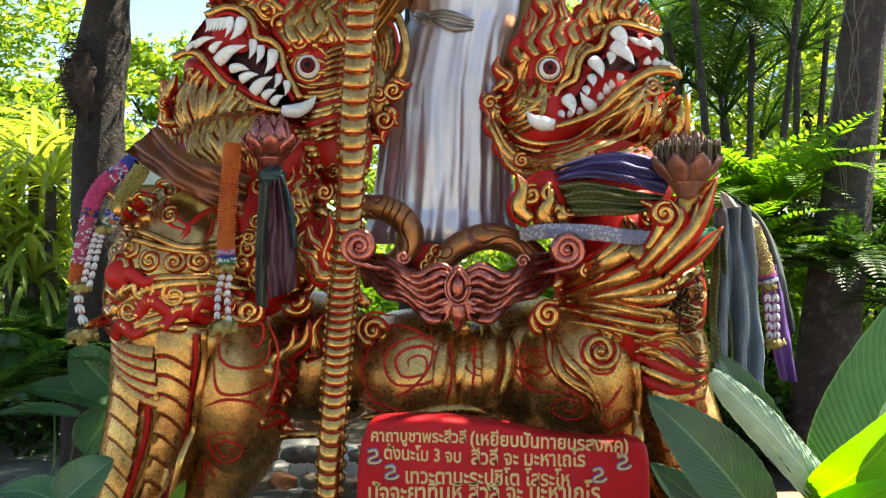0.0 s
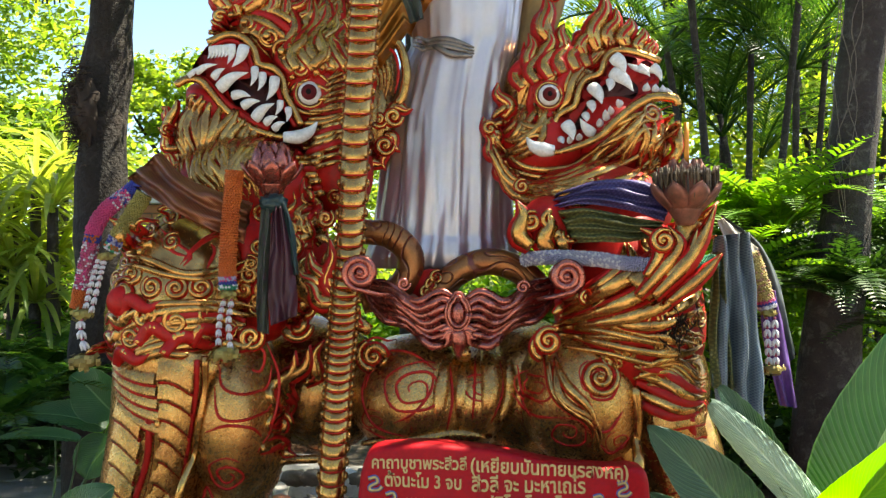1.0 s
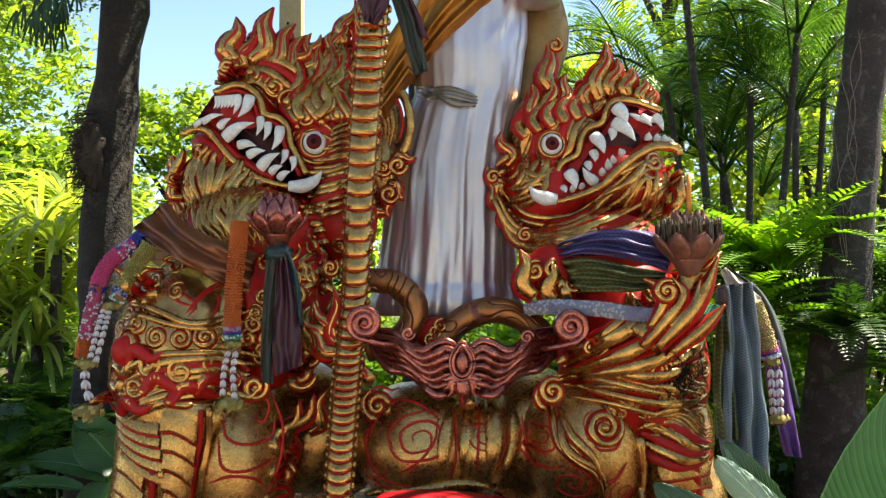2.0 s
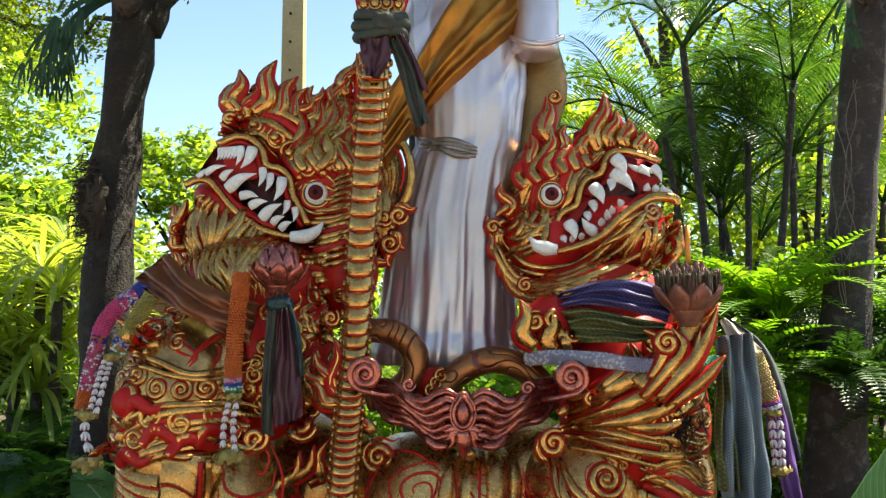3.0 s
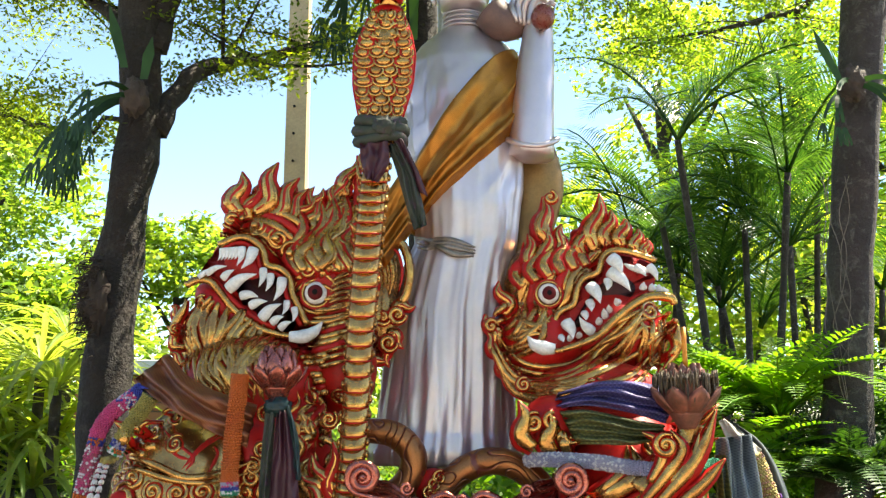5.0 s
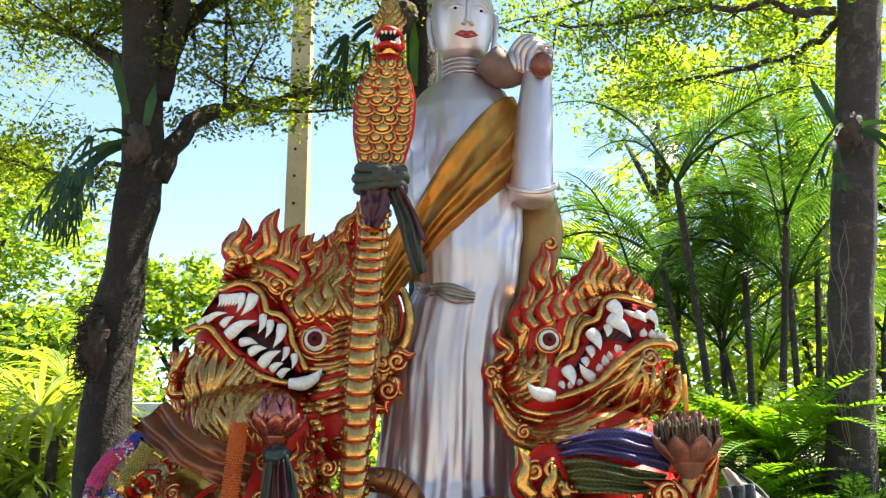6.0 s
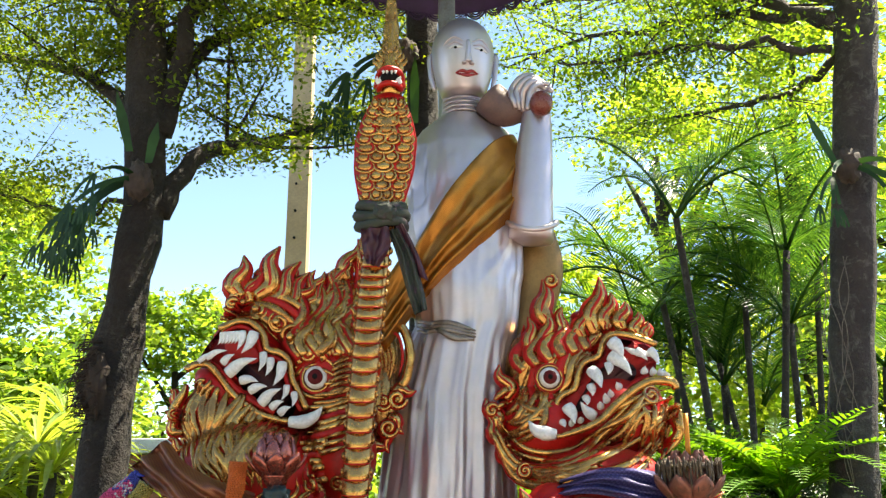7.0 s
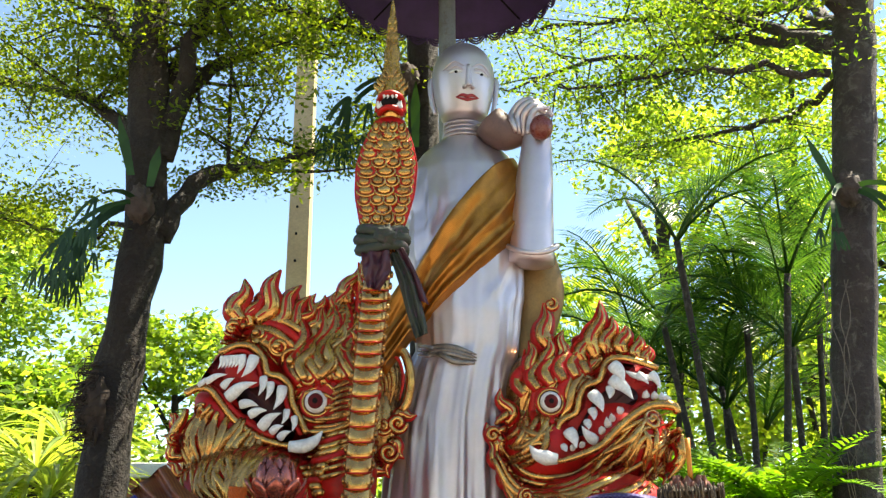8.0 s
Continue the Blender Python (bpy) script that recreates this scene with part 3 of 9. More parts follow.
right_tree = limb_tree("tree", [(2.1, 4.95, 0.0), (2.164, 4.95, 0.906), (2.248, 4.95, 1.615), (2.331, 4.95, 2.368), (2.432, 4.95, 3.112), (2.541, 4.95, 3.921), (2.608, 4.95, 4.474), (2.734, 4.95, 5.409)], [0.2, 0.16, 0.135, 0.122, 0.125, 0.13, 0.13, 0.1], M_BARK2, [
    ([(2.428, 4.95, 4.195), (2.131, 5, 4.243), (1.77, 5.1, 4.298), (1.465, 5.2, 4.332), (1.106, 5.3, 4.281), (0.74, 5.4, 4.334)], 0.03),
    ([(2.49, 4.95, 4.394), (2.32, 5.2, 4.621), (2.064, 5.5, 4.933), (1.712, 5.9, 5.424), (1.279, 6.3, 5.9)], 0.055),
    ([(2.484, 4.95, 4.354), (2.207, 5.4, 4.694), (1.761, 5.9, 4.935), (1.187, 6.3, 5.013), (0.533, 6.7, 5.02)], 0.04),
    ([(2.541, 4.95, 4.515), (2.434, 5.6, 5.038), (1.963, 6.2, 5.409), (1.309, 6.6, 5.549), (0.569, 7, 5.678)], 0.04),
    ([(2.477, 4.95, 4.155), (2.423, 5.6, 4.229), (2.226, 6.2, 4.371), (1.858, 6.8, 4.539), (1.454, 7.2, 4.553)], 0.03),
    ([(2.594, 4.95, 4.638), (2.264, 4.8, 4.791), (1.931, 4.6, 4.982), (1.481, 4.4, 5.238)], 0.06),
    ([(2.683, 4.95, 4.973), (2.124, 4.2, 4.991), (1.493, 3.4, 4.876), (0.857, 2.6, 4.389)], 0.06),
    ([(2.59, 4.95, 4.474), (2.615, 5.8, 5.256), (2.437, 6.8, 5.662), (1.992, 7.6, 6.018)], 0.05),
    # next three run overhead out of view, added to shade the lions
    ([(2.35, 4.95, 4.9), (2.0, 4.4, 5.4), (1.2, 3.8, 5.7), (0.2, 3.2, 5.9), (-0.8, 2.8, 6.0)], 0.07),
    ([(2.35, 4.95, 4.8), (2.4, 4.1, 5.2), (2.2, 3.2, 5.5), (1.8, 2.4, 5.6), (1.2, 1.6, 5.7)], 0.07),
    ([(2.35, 4.95, 5.3), (2.0, 4.9, 5.9), (1.2, 4.8, 6.4), (0.2, 4.6, 6.6)], 0.06),
], None, L_BRIGHT, "straight lichen-flecked tree trunk with spreading boughs", count=48, leaf_size=0.022, tier=0.3)

# concrete power pole far behind
sc = Sculpt()
px, pz = (-1.574, 9, 4.913)[0], (-1.687, 9, 7.603)[2]
loft(sc, [[(px + s * a, 9.0 + t * a, z) for s, t in ((-1, -1), (1, -1), (1, 1), (-1, 1))] for z, a in ((0, 0.13), (3, 0.115), (pz + 1.5, 0.09))], M_POLE)
for k in range(12):
    tube(sc, [(px - 0.02, 8.885, 2.6 + 0.3 * k), (px - 0.02, 8.87, 2.6 + 0.3 * k)], 0.014, M_BLACK, steps=1, sides=8)
thing("power_pole", sc, "pale concrete pole with bolt holes", "pole", smooth=False)


def far_tree(at, height, spread, mat, n, leaf, name="tree", label="sunlit broadleaf tree far behind the shrine", low=0.2, dense=60):
    root = holder(name, at, label, "tree", group="background trees")
    tr, lv = Sculpt(), Leaves()
    x, y, z = at
    tube(tr, [(x, y, z - 0.1), (x + 0.2, y, z + height * 0.4), (x, y, z + height * 0.8)], [height * 0.03, height * 0.022, height * 0.008], M_BARK, steps=8, sides=8)
    for k in range(7):
        a = rng.random() * 6.28
        tube(tr, [(x + 0.1, y, z + height * (0.3 + 0.06 * k)), (x + math.cos(a) * spread * 0.6, y + math.sin(a) * spread * 0.6, z + height * (0.45 + 0.07 * k))], [height * 0.012, height * 0.004], M_BARK, steps=4, sides=6)
    hang("trunk", tr, root)
    cs, rs = [], []
    for k in range(n):
        a, u = rng.random() * 6.28, rng.random()
        prof = math.sin(math.pi * min(0.12 + 0.86 * u, 1)) ** 0.6
        q = math.sqrt(rng.random()) * spread * prof
        cs.append((x + math.cos(a) * q, y + math.sin(a) * q, z + height * (low + (1 - low) * u)))
    lv.cloud(cs, spread * 0.2, dense, leaf * 0.85, rng, 0.7)
    crown = new("crown", lv.mesh("crown", mat))
    crown.parent = root
    crown.matrix_parent_inverse = Matrix.Translation(-Vector(root.location))
    return root


for x, y, h, s, mat, n, lf in (
        (-9.5, 17, 7.5, 3.2, L_FAR, 130, 0.11), (-6.2, 20, 6.0, 2.4, L_FAR, 100, 0.11), (-14, 21, 9.5, 4.2, L_FAR, 140, 0.14),
        (-3.2, 26, 4.6, 2.6, L_FAR, 90, 0.13), (-5.5, 12, 3.4, 1.8, L_FAR, 100, 0.09), (0.6, 24, 4.2, 2.5, L_FAR, 90, 0.13),
        (10.5, 18, 8.5, 3.2, L_FAR, 150, 0.11), (11.5, 20, 9.5, 4.0, L_FAR, 140, 0.14),
        (2.6, 19, 6.4, 2.4, L_FAR, 110, 0.12), (15, 18, 9, 4.2, L_FAR, 120, 0.14), (9, 22, 14, 3.8, L_FAR, 240, 0.13), (13.5, 22, 15, 4.4, L_FAR, 240, 0.14), (6.3, 25, 14, 3.0, L_FAR, 200, 0.13), (18, 23, 14, 4.6, L_FAR, 200, 0.15), (-20, 26, 10, 5, L_FAR, 110, 0.18)):
    # right-hand trees take the leaf with backlight in its colour
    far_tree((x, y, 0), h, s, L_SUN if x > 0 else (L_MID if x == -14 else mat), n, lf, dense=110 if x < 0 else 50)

# unseen garden trees added beyond the forecourt to vary the gold's reflections
for x, y, h, s in ((-7, -12, 7, 3), (-2.5, -15, 8, 3.2), (3.5, -14, 6.5, 2.8), (8, -10, 7.5, 3), (-10, -4, 7, 3), (10, -2, 6, 2.6)):
    far_tree((x, y, 0), h, s, L_FAR, 60, 0.16, label="unseen leafy tree added behind the viewpoint to vary reflections")


def feather_clump(name, at, n, length, leaflet, pairs, droop, mat, label, category, stems=0, height=0.0, wid=0.08, fan=0.75, group="", lean=0.55):
    """Fronds that spring from one or several crowns."""
    root = holder(name, at, label, category, group)
    lv, st = Leaves(), Sculpt()
    heads = [Vector(at)]
    if stems:
        heads = []
        for k in range(stems):
            one = Sculpt()
            a = 6.28 * k / stems + rng.random()
            foot = Vector(at) + Vector((math.cos(a), math.sin(a), 0)) * 0.14
            top = foot + Vector((math.cos(a) * height * 0.14, math.sin(a) * height * 0.14, height * (0.42 + 0.68 * rng.random())))
            tube(one, [foot, foot.lerp(top, 0.5) + Vector((0.03, 0, 0)), top], [0.038, 0.032, 0.028], M_BARK2, steps=12, sides=8, wave=0.06, waves=9)
            hang("stem", one, root)
            heads.append(top)
    for k in range(n):
        h = heads[k % len(heads)]
        a = 2.4 * k + rng.random()
        up = fan * (0.6 + 0.9 * rng.random())
        rib = frond(lv, h, (math.cos(a), math.sin(a), up), length * (0.75 + 0.4 * rng.random()), droop * (0.7 + 0.6 * rng.random()), leaflet, pairs, rng, wid, lean=lean)
        tube(st, rib[::max(1, pairs // 8)], [length * 0.009, length * 0.003], mat, steps=8, sides=4)
    tagged(hang("midrib", st, root), kind="stuff")
    crown = tagged(new("foliage", lv.mesh("foliage", mat)), kind="stuff")
    crown.parent = root
    crown.matrix_parent_inverse = Matrix.Translation(-Vector(root.location))
    return root


# areca palms behind, on the right
for x, y, st, h in ((2.35, 7.3, 4, 3.6), (2.95, 7.8, 3, 3.4), (4.2, 9.2, 3, 4.6), (1.8, 8.8, 3, 3.2), (5.6, 9.8, 3, 3.8), (2.75, 9.0, 3, 4.6)):
    feather_clump("areca_palm", (x, y, 0), 22, 1.75, 0.46, 58, 1.9, L_PALM, "slender areca palm with arching dark green fronds", "palm", stems=st, height=h, wid=0.024, fan=1.7, group="palms", lean=0.8)
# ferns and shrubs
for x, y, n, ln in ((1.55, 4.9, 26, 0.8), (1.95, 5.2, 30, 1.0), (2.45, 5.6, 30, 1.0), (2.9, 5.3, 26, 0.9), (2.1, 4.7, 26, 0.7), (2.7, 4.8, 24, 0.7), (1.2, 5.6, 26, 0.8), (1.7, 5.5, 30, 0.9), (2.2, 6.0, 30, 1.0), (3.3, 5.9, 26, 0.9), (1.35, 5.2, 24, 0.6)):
    # beyond x 2.05 the ferns take a dark leaf: shade put into colour
    feather_clump("fern", (x, y, (1.15 if y > 5.15 else 0.75) + 0.35 * rng.random()), n, ln, 0.13, 26, 1.2, L_DARK if x > 2.05 else L_FERN, "sword fern with feathered fronds, coloured dark for shade" if x > 2.05 else "bright green sword fern with feathered fronds", "fern", wid=0.14, fan=1.0, group="ferns")
for x, y, n, ln in ((-1.9, 4.5, 24, 0.7), (-2.3, 5.0, 24, 0.8), (-1.75, 5.2, 22, 0.7), (-2.8, 4.7, 22, 0.8), (-2.0, 4.0, 20, 0.6)):
    feather_clump("fern", (x, y, 0.45 + 0.2 * rng.random()), n, ln, 0.13, 24, 1.3, L_PALM, "dark green sword fern with feathered fronds", "fern", wid=0.14, fan=1.0, group="ferns")


def strap_plant(at, n, length, mat, name, label):
    root = holder(name, at, label, "plant")
    lv, st = Leaves(), Sculpt()
    tube(st, [(at[0], at[1], 0), at], [0.05, 0.035], M_BARK2, steps=6)
    for k in range(n):
        a = 2.4 * k
        blade(lv, at, (math.cos(a), math.sin(a), 0.3 + 1.6 * rng.random()), length * (0.7 + 0.5 * rng.random()), length * 0.024, 1.5, rng, fold=0.3)
    hang("stem", st, root)
    crown = new("leaves", lv.mesh("leaves", mat))
    crown.parent = root
    crown.matrix_parent_inverse = Matrix.Translation(-Vector(root.location))


for p in ((-2.757, 6, 1.787), (-3.054, 6.3, 1.694), (-2.466, 5.6, 1.644), (-3.451, 6.6, 1.924), (-2.994, 7, 2.054), (-2.763, 5.7, 1.254), (-2.58, 5.9, 1.291), (-3.069, 5.8, 1.401), (-2.573, 5.6, 1.04)):
    strap_plant(p, 56, 0.8, L_LIME, "dracaena", "lime green dracaena with long strap leaves")

# ---- the two guardian lions ----
def left_lion():
    sc = Sculpt()
    # body, chest, fore leg, rump, head
    blob(sc, (-1.05, 3.66, 1.113), (0.315, 0.36, 0.43), M_GOLD, (0, 8, 0), 40, 26, 0.05)
    blob(sc, (-0.825, 3.62, 0.678), (0.19, 0.31, 0.36), M_SATIN, (0, 0, 0), 36, 24, 0.04)
    tube(sc, [(-1.026, 3.56, 0.981), (-1.116, 3.56, 0.62), (-1.206, 3.56, 0.303), (-1.24, 3.56, 0.078), (-1.263, 3.56, -0.081)], [0.28, 0.215, 0.175, 0.165, 0.2], M_SATIN, 18, 20)
    tube(sc, [(-0.809, 3.6, 0.795), (-0.809, 3.6, 0.521), (-0.9, 3.6, 0.293), (-0.991, 3.6, 0.064), (-1.014, 3.6, -0.096)], [0.2, 0.17, 0.13, 0.13, 0.16], M_SATIN, 16, 18)
    blob(sc, (-0.554, 3.9, 0.758), (0.32, 0.3, 0.3), M_DARKGOLD, (0, 0, 0), 30, 20, 0.05)
    blob(sc, (-0.116, 3.74, 0.742), (0.27, 0.32, 0.265), M_SATIN, (0, 0, 0), 36, 24, 0.06)
    blob(sc, (0.145, 3.74, 0.742), (0.15, 0.29, 0.235), M_SATIN, (0, 20, 0), 30, 18, 0.05)
    blob(sc, (-0.509, 3.86, 2.03), (0.26, 0.25, 0.31), M_RED, (0, 0, 0), 36, 24, 0.04)
    blob(sc, (-0.967, 3.8, 1.952), (0.15, 0.19, 0.085), M_RED, (0, 38, 0), 28, 18)
    blob(sc, (-0.86, 3.84, 2.104), (0.20, 0.22, 0.13), M_RED, (0, 35, 0), 32, 20, 0.03)
    blob(sc, (-0.905, 3.8, 1.797), (0.24, 0.21, 0.24), M_RED, (0, 12, 0), 32, 22, 0.04)
    blob(sc, (-0.741, 3.86, 2.262), (0.23, 0.19, 0.17), M_RED, (0, -20, 0), 32, 20, 0.05)
    blob(sc, (-0.489, 3.88, 2.292), (0.17, 0.17, 0.22), M_RED, (0, 0, 0), 28, 18, 0.05)
    blob(sc, (-0.606, 3.62, 1.344), (0.14, 0.16, 0.32), M_RED, seg=30, rings=20)
    blob(sc, (-0.721, 3.62, 1.275), (0.15, 0.2, 0.3), M_RED, seg=28, rings=18)
    blob(sc, (-0.803, 3.68, 1.603), (0.33, 0.26, 0.2), M_RED, seg=30, rings=20)
    blob(sc, (-0.432, 3.7, 1.675), (0.14, 0.2, 0.2), M_RED, seg=24, rings=16)
    rl = Relief(sc)
    # open mouth
    rl.patch([(-0.962, 3.63, 2.203), (-0.843, 3.63, 2.227), (-0.768, 3.63, 2.105), (-0.659, 3.63, 2.057), (-0.609, 3.63, 1.912), (-0.584, 3.63, 1.829), (-0.726, 3.63, 1.834), (-0.882, 3.63, 1.92), (-0.993, 3.63, 2.04), (-1.053, 3.63, 2.05), (-1.02, 3.63, 2.13)], M_RED, 3.645)
    rl.patch([(-0.908, 3.62, 2.068), (-0.814, 3.62, 2.104), (-0.717, 3.62, 2.055), (-0.656, 3.62, 1.995), (-0.63, 3.62, 1.875), (-0.665, 3.62, 1.828), (-0.76, 3.62, 1.876), (-0.857, 3.62, 1.947)], M_DARKMOUTH, 3.637)
    rl.stroke([(-0.967, 3.62, 2.199), (-0.889, 3.62, 2.232), (-0.827, 3.62, 2.223), (-0.777, 3.62, 2.174), (-0.757, 3.62, 2.111), (-0.702, 3.62, 2.096), (-0.66, 3.62, 2.057), (-0.647, 3.62, 1.99), (-0.61, 3.62, 1.918), (-0.58, 3.62, 1.856)], 0.016, M_GOLD, 0.9, 30, snap=False, pointed=False)
    rl.stroke([(-0.95, 3.63, 2.186), (-0.891, 3.63, 2.21), (-0.842, 3.63, 2.2), (-0.803, 3.63, 2.159), (-0.777, 3.63, 2.093), (-0.715, 3.63, 2.074), (-0.683, 3.63, 2.04), (-0.67, 3.63, 1.977), (-0.635, 3.63, 1.905), (-0.605, 3.63, 1.853)], 0.011, M_RED, 0.9, 30, snap=False, pointed=False)
    rl.stroke([(-1.097, 3.62, 2.025), (-1.05, 3.62, 2.049), (-0.998, 3.62, 2.044), (-0.958, 3.62, 2.005), (-0.892, 3.62, 1.924), (-0.795, 3.62, 1.852), (-0.712, 3.62, 1.821), (-0.641, 3.62, 1.809)], 0.017, M_GOLD, 0.9, 26, snap=False, pointed=False)
    rl.stroke([(-1.025, 3.63, 2.065), (-0.976, 3.63, 2.04), (-0.937, 3.63, 2.002), (-0.878, 3.63, 1.944), (-0.791, 3.63, 1.882), (-0.714, 3.63, 1.848)], 0.014, M_RED, 0.9, 20, snap=False, pointed=False)
    for k in range(6):
        b = Vector((-0.955, 3.63, 2.186)).lerp(Vector((-0.878, 3.6, 2.185)), k / 5)
        rl.tooth(b, b + Vector((-0.012, -0.01, -0.055)), 0.011)
    for b, t, w in (((-0.862, 3.6, 2.185), (-0.876, 3.58, 2.101), 7), ((-0.812, 3.6, 2.18), (-0.854, 3.57, 2.088), 10), ((-0.769, 3.6, 2.093), (-0.779, 3.57, 2.011), 7),
                    ((-0.737, 3.6, 2.069), (-0.749, 3.57, 1.992), 7), ((-0.687, 3.6, 2.052), (-0.715, 3.57, 1.952), 9), ((-0.664, 3.6, 1.956), (-0.68, 3.58, 1.894), 6), ((-0.633, 3.6, 1.928), (-0.635, 3.58, 1.866), 6),
                    ((-1.007, 3.6, 2.072), (-0.916, 3.58, 2.101), 6), ((-1.04, 3.6, 2.057), (-0.963, 3.6, 2.093), 5), ((-0.938, 3.6, 2.05), (-0.885, 3.58, 2.085), 7), ((-0.913, 3.6, 2.007), (-0.786, 3.56, 2.064), 11),
                    ((-0.858, 3.6, 1.978), (-0.778, 3.57, 1.969), 8), ((-0.817, 3.6, 1.935), (-0.74, 3.57, 1.95), 8), ((-0.768, 3.6, 1.883), (-0.68, 3.56, 1.939), 10), ((-0.725, 3.6, 1.864), (-0.669, 3.57, 1.888), 7), ((-0.69, 3.6, 1.84), (-0.638, 3.57, 1.865), 7)):
        rl.tooth(b, t, w * 0.0024, 0.1)
    rl.stroke([(-0.644, 3.57, 1.804), (-0.586, 3.57, 1.804), (-0.539, 3.57, 1.827), (-0.51, 3.57, 1.865)], [0.022, 0.03, 0.022, 0.003], M_WHITE, 0.2, 12, snap=False, flat=0.9)
    # eye, brow, cheek
    rl.eye((-0.546, 3.615, 1.991), 0.048)
    for k in range(9):
        lo, hi = Vector((-0.559, 3.6, 1.917)).lerp(Vector((-0.572, 3.6, 1.673)), k / 8), Vector((-0.396, 3.6, 1.944)).lerp(Vector((-0.399, 3.6, 1.703)), k / 8)
        rl.stroke([lo, lo.lerp(hi, 0.5) + Vector((0, 0, -0.008)), hi], 0.011, M_GOLD if k % 3 else M_DARKGOLD, 1.4, 12)
    for k in range(6):
        lo, hi = Vector((-0.478, 3.6, 2.038)).lerp(Vector((-0.494, 3.6, 1.926)), k / 5), Vector((-0.39, 3.6, 2.08)).lerp(Vector((-0.391, 3.6, 1.949)), k / 5)
        rl.stroke([lo, lo.lerp(hi, 0.5) + Vector((0, 0, 0.006)), hi], 0.01, M_DARKGOLD, 1.2, 10)
    for c, r, h in (((-0.664, 3.6, 2.172), 0.05, 1), ((-0.428, 3.6, 2.243), 0.045, -1), ((-0.462, 3.6, 2.109), 0.034, 1), ((-0.582, 3.6, 2.09), 0.034, -1)):
        rl.curl(c, r, M_GOLD, 1.6, h, 1, 0.3, lift=2.2)
    for b, t, w, bd in (((-0.593, 3.6, 2.081), (-0.573, 3.6, 2.278), 0.04, 0.2), ((-0.532, 3.6, 2.085), (-0.482, 3.6, 2.302), 0.042, -0.2), ((-0.472, 3.6, 2.133), (-0.445, 3.6, 2.351), 0.036, 0.22)):
        rl.flame(b, t, w * 0.8, bd, M_GOLD, core=False, lift=1.6)
    rl.strands([(-0.631, 3.64, 1.962), (-0.587, 3.64, 1.921), (-0.515, 3.64, 1.911), (-0.456, 3.64, 1.949)], [(-0.66, 3.64, 1.998), (-0.602, 3.64, 2.082), (-0.518, 3.64, 2.075), (-0.445, 3.64, 2.009)], 3, 0.014, M_GOLD)
    rl.bands([(-0.583, 3.64, 1.868), (-0.484, 3.64, 1.873), (-0.38, 3.64, 1.911)], [(-0.595, 3.66, 1.566), (-0.477, 3.66, 1.58), (-0.348, 3.66, 1.641)], 13, 0.0155, [M_GOLD, M_GOLD, M_RED], 1.5, 0.9)
    for b, t, w, bd in (((-0.616, 3.66, 2.049), (-0.564, 3.68, 2.324), 0.026, 0.2), ((-0.569, 3.66, 2.061), (-0.536, 3.68, 2.387), 0.028, -0.18), ((-0.508, 3.66, 2.061), (-0.475, 3.7, 2.424), 0.03, 0.2),
                        ((-0.451, 3.68, 2.077), (-0.444, 3.72, 2.485), 0.03, -0.2), ((-0.405, 3.7, 2.104), (-0.397, 3.74, 2.606), 0.035, 0.15), ((-0.492, 3.7, 2.204), (-0.379, 3.76, 2.561), 0.03, 0.2), ((-0.566, 3.7, 2.254), (-0.515, 3.76, 2.424), 0.03, 0.2)):
        rl.flame(b, t, w, bd)
    # snout ornaments
    for c, r, h, s in (((-0.93, 3.66, 2.313), 13, 1, 3.5), ((-0.822, 3.66, 2.29), 16, -1, 0), ((-0.729, 3.66, 2.233), 17, 1, 2), ((-0.665, 3.65, 2.165), 17, -1, 0), ((-0.611, 3.68, 2.212), 13, 1, 1), ((-0.877, 3.66, 2.32), 12, 1, 4)):
        rl.curl(c, r * 0.0023, M_DARKGOLD, 1.4, h, s, 0.3)
        blob(sc, tuple(Vector(c) + Vector((0, -0.02, 0))), (r * 0.0011,) * 3, M_GOLD, seg=12, rings=8)
    rl.strands([(-0.97, 3.64, 2.222), (-0.895, 3.64, 2.261), (-0.81, 3.64, 2.246), (-0.748, 3.64, 2.18), (-0.699, 3.64, 2.131)], [(-0.972, 3.66, 2.258), (-0.888, 3.66, 2.29), (-0.778, 3.66, 2.27), (-0.692, 3.66, 2.196), (-0.654, 3.66, 2.123)], 3, 0.012, M_DARKGOLD)
    # crest of flames
    for b, t, w, bd in (((-0.942, 3.68, 2.325), (-0.951, 3.68, 2.438), 0.035, -0.3), ((-0.894, 3.68, 2.35), (-0.895, 3.68, 2.536), 0.045, 0.25), ((-0.838, 3.7, 2.354), (-0.741, 3.68, 2.576), 0.05, -0.2), ((-0.788, 3.7, 2.329), (-0.652, 3.7, 2.511), 0.042, -0.2),
                        ((-0.738, 3.7, 2.304), (-0.61, 3.72, 2.468), 0.038, -0.2), ((-0.861, 3.7, 2.329), (-0.816, 3.7, 2.481), 0.04, 0.2), ((-0.668, 3.72, 2.308), (-0.572, 3.72, 2.43), 0.03, 0.2), ((-0.607, 3.72, 2.334), (-0.537, 3.74, 2.435), 0.028, -0.2),
                        ((-0.475, 3.75, 2.366), (-0.433, 3.75, 2.566), 0.04, 0.2), ((-0.439, 3.75, 2.442), (-0.386, 3.75, 2.635), 0.035, 0.2), ((-0.512, 3.75, 2.34), (-0.477, 3.75, 2.506), 0.035, -0.2)):
        rl.flame(b, t, w, bd, snap=False)
    rl.stroke([(-0.96, 3.69, 2.423), (-0.897, 3.69, 2.377), (-0.832, 3.69, 2.402), (-0.79, 3.69, 2.491)], 0.014, M_RED, 0.5, 14, snap=False)
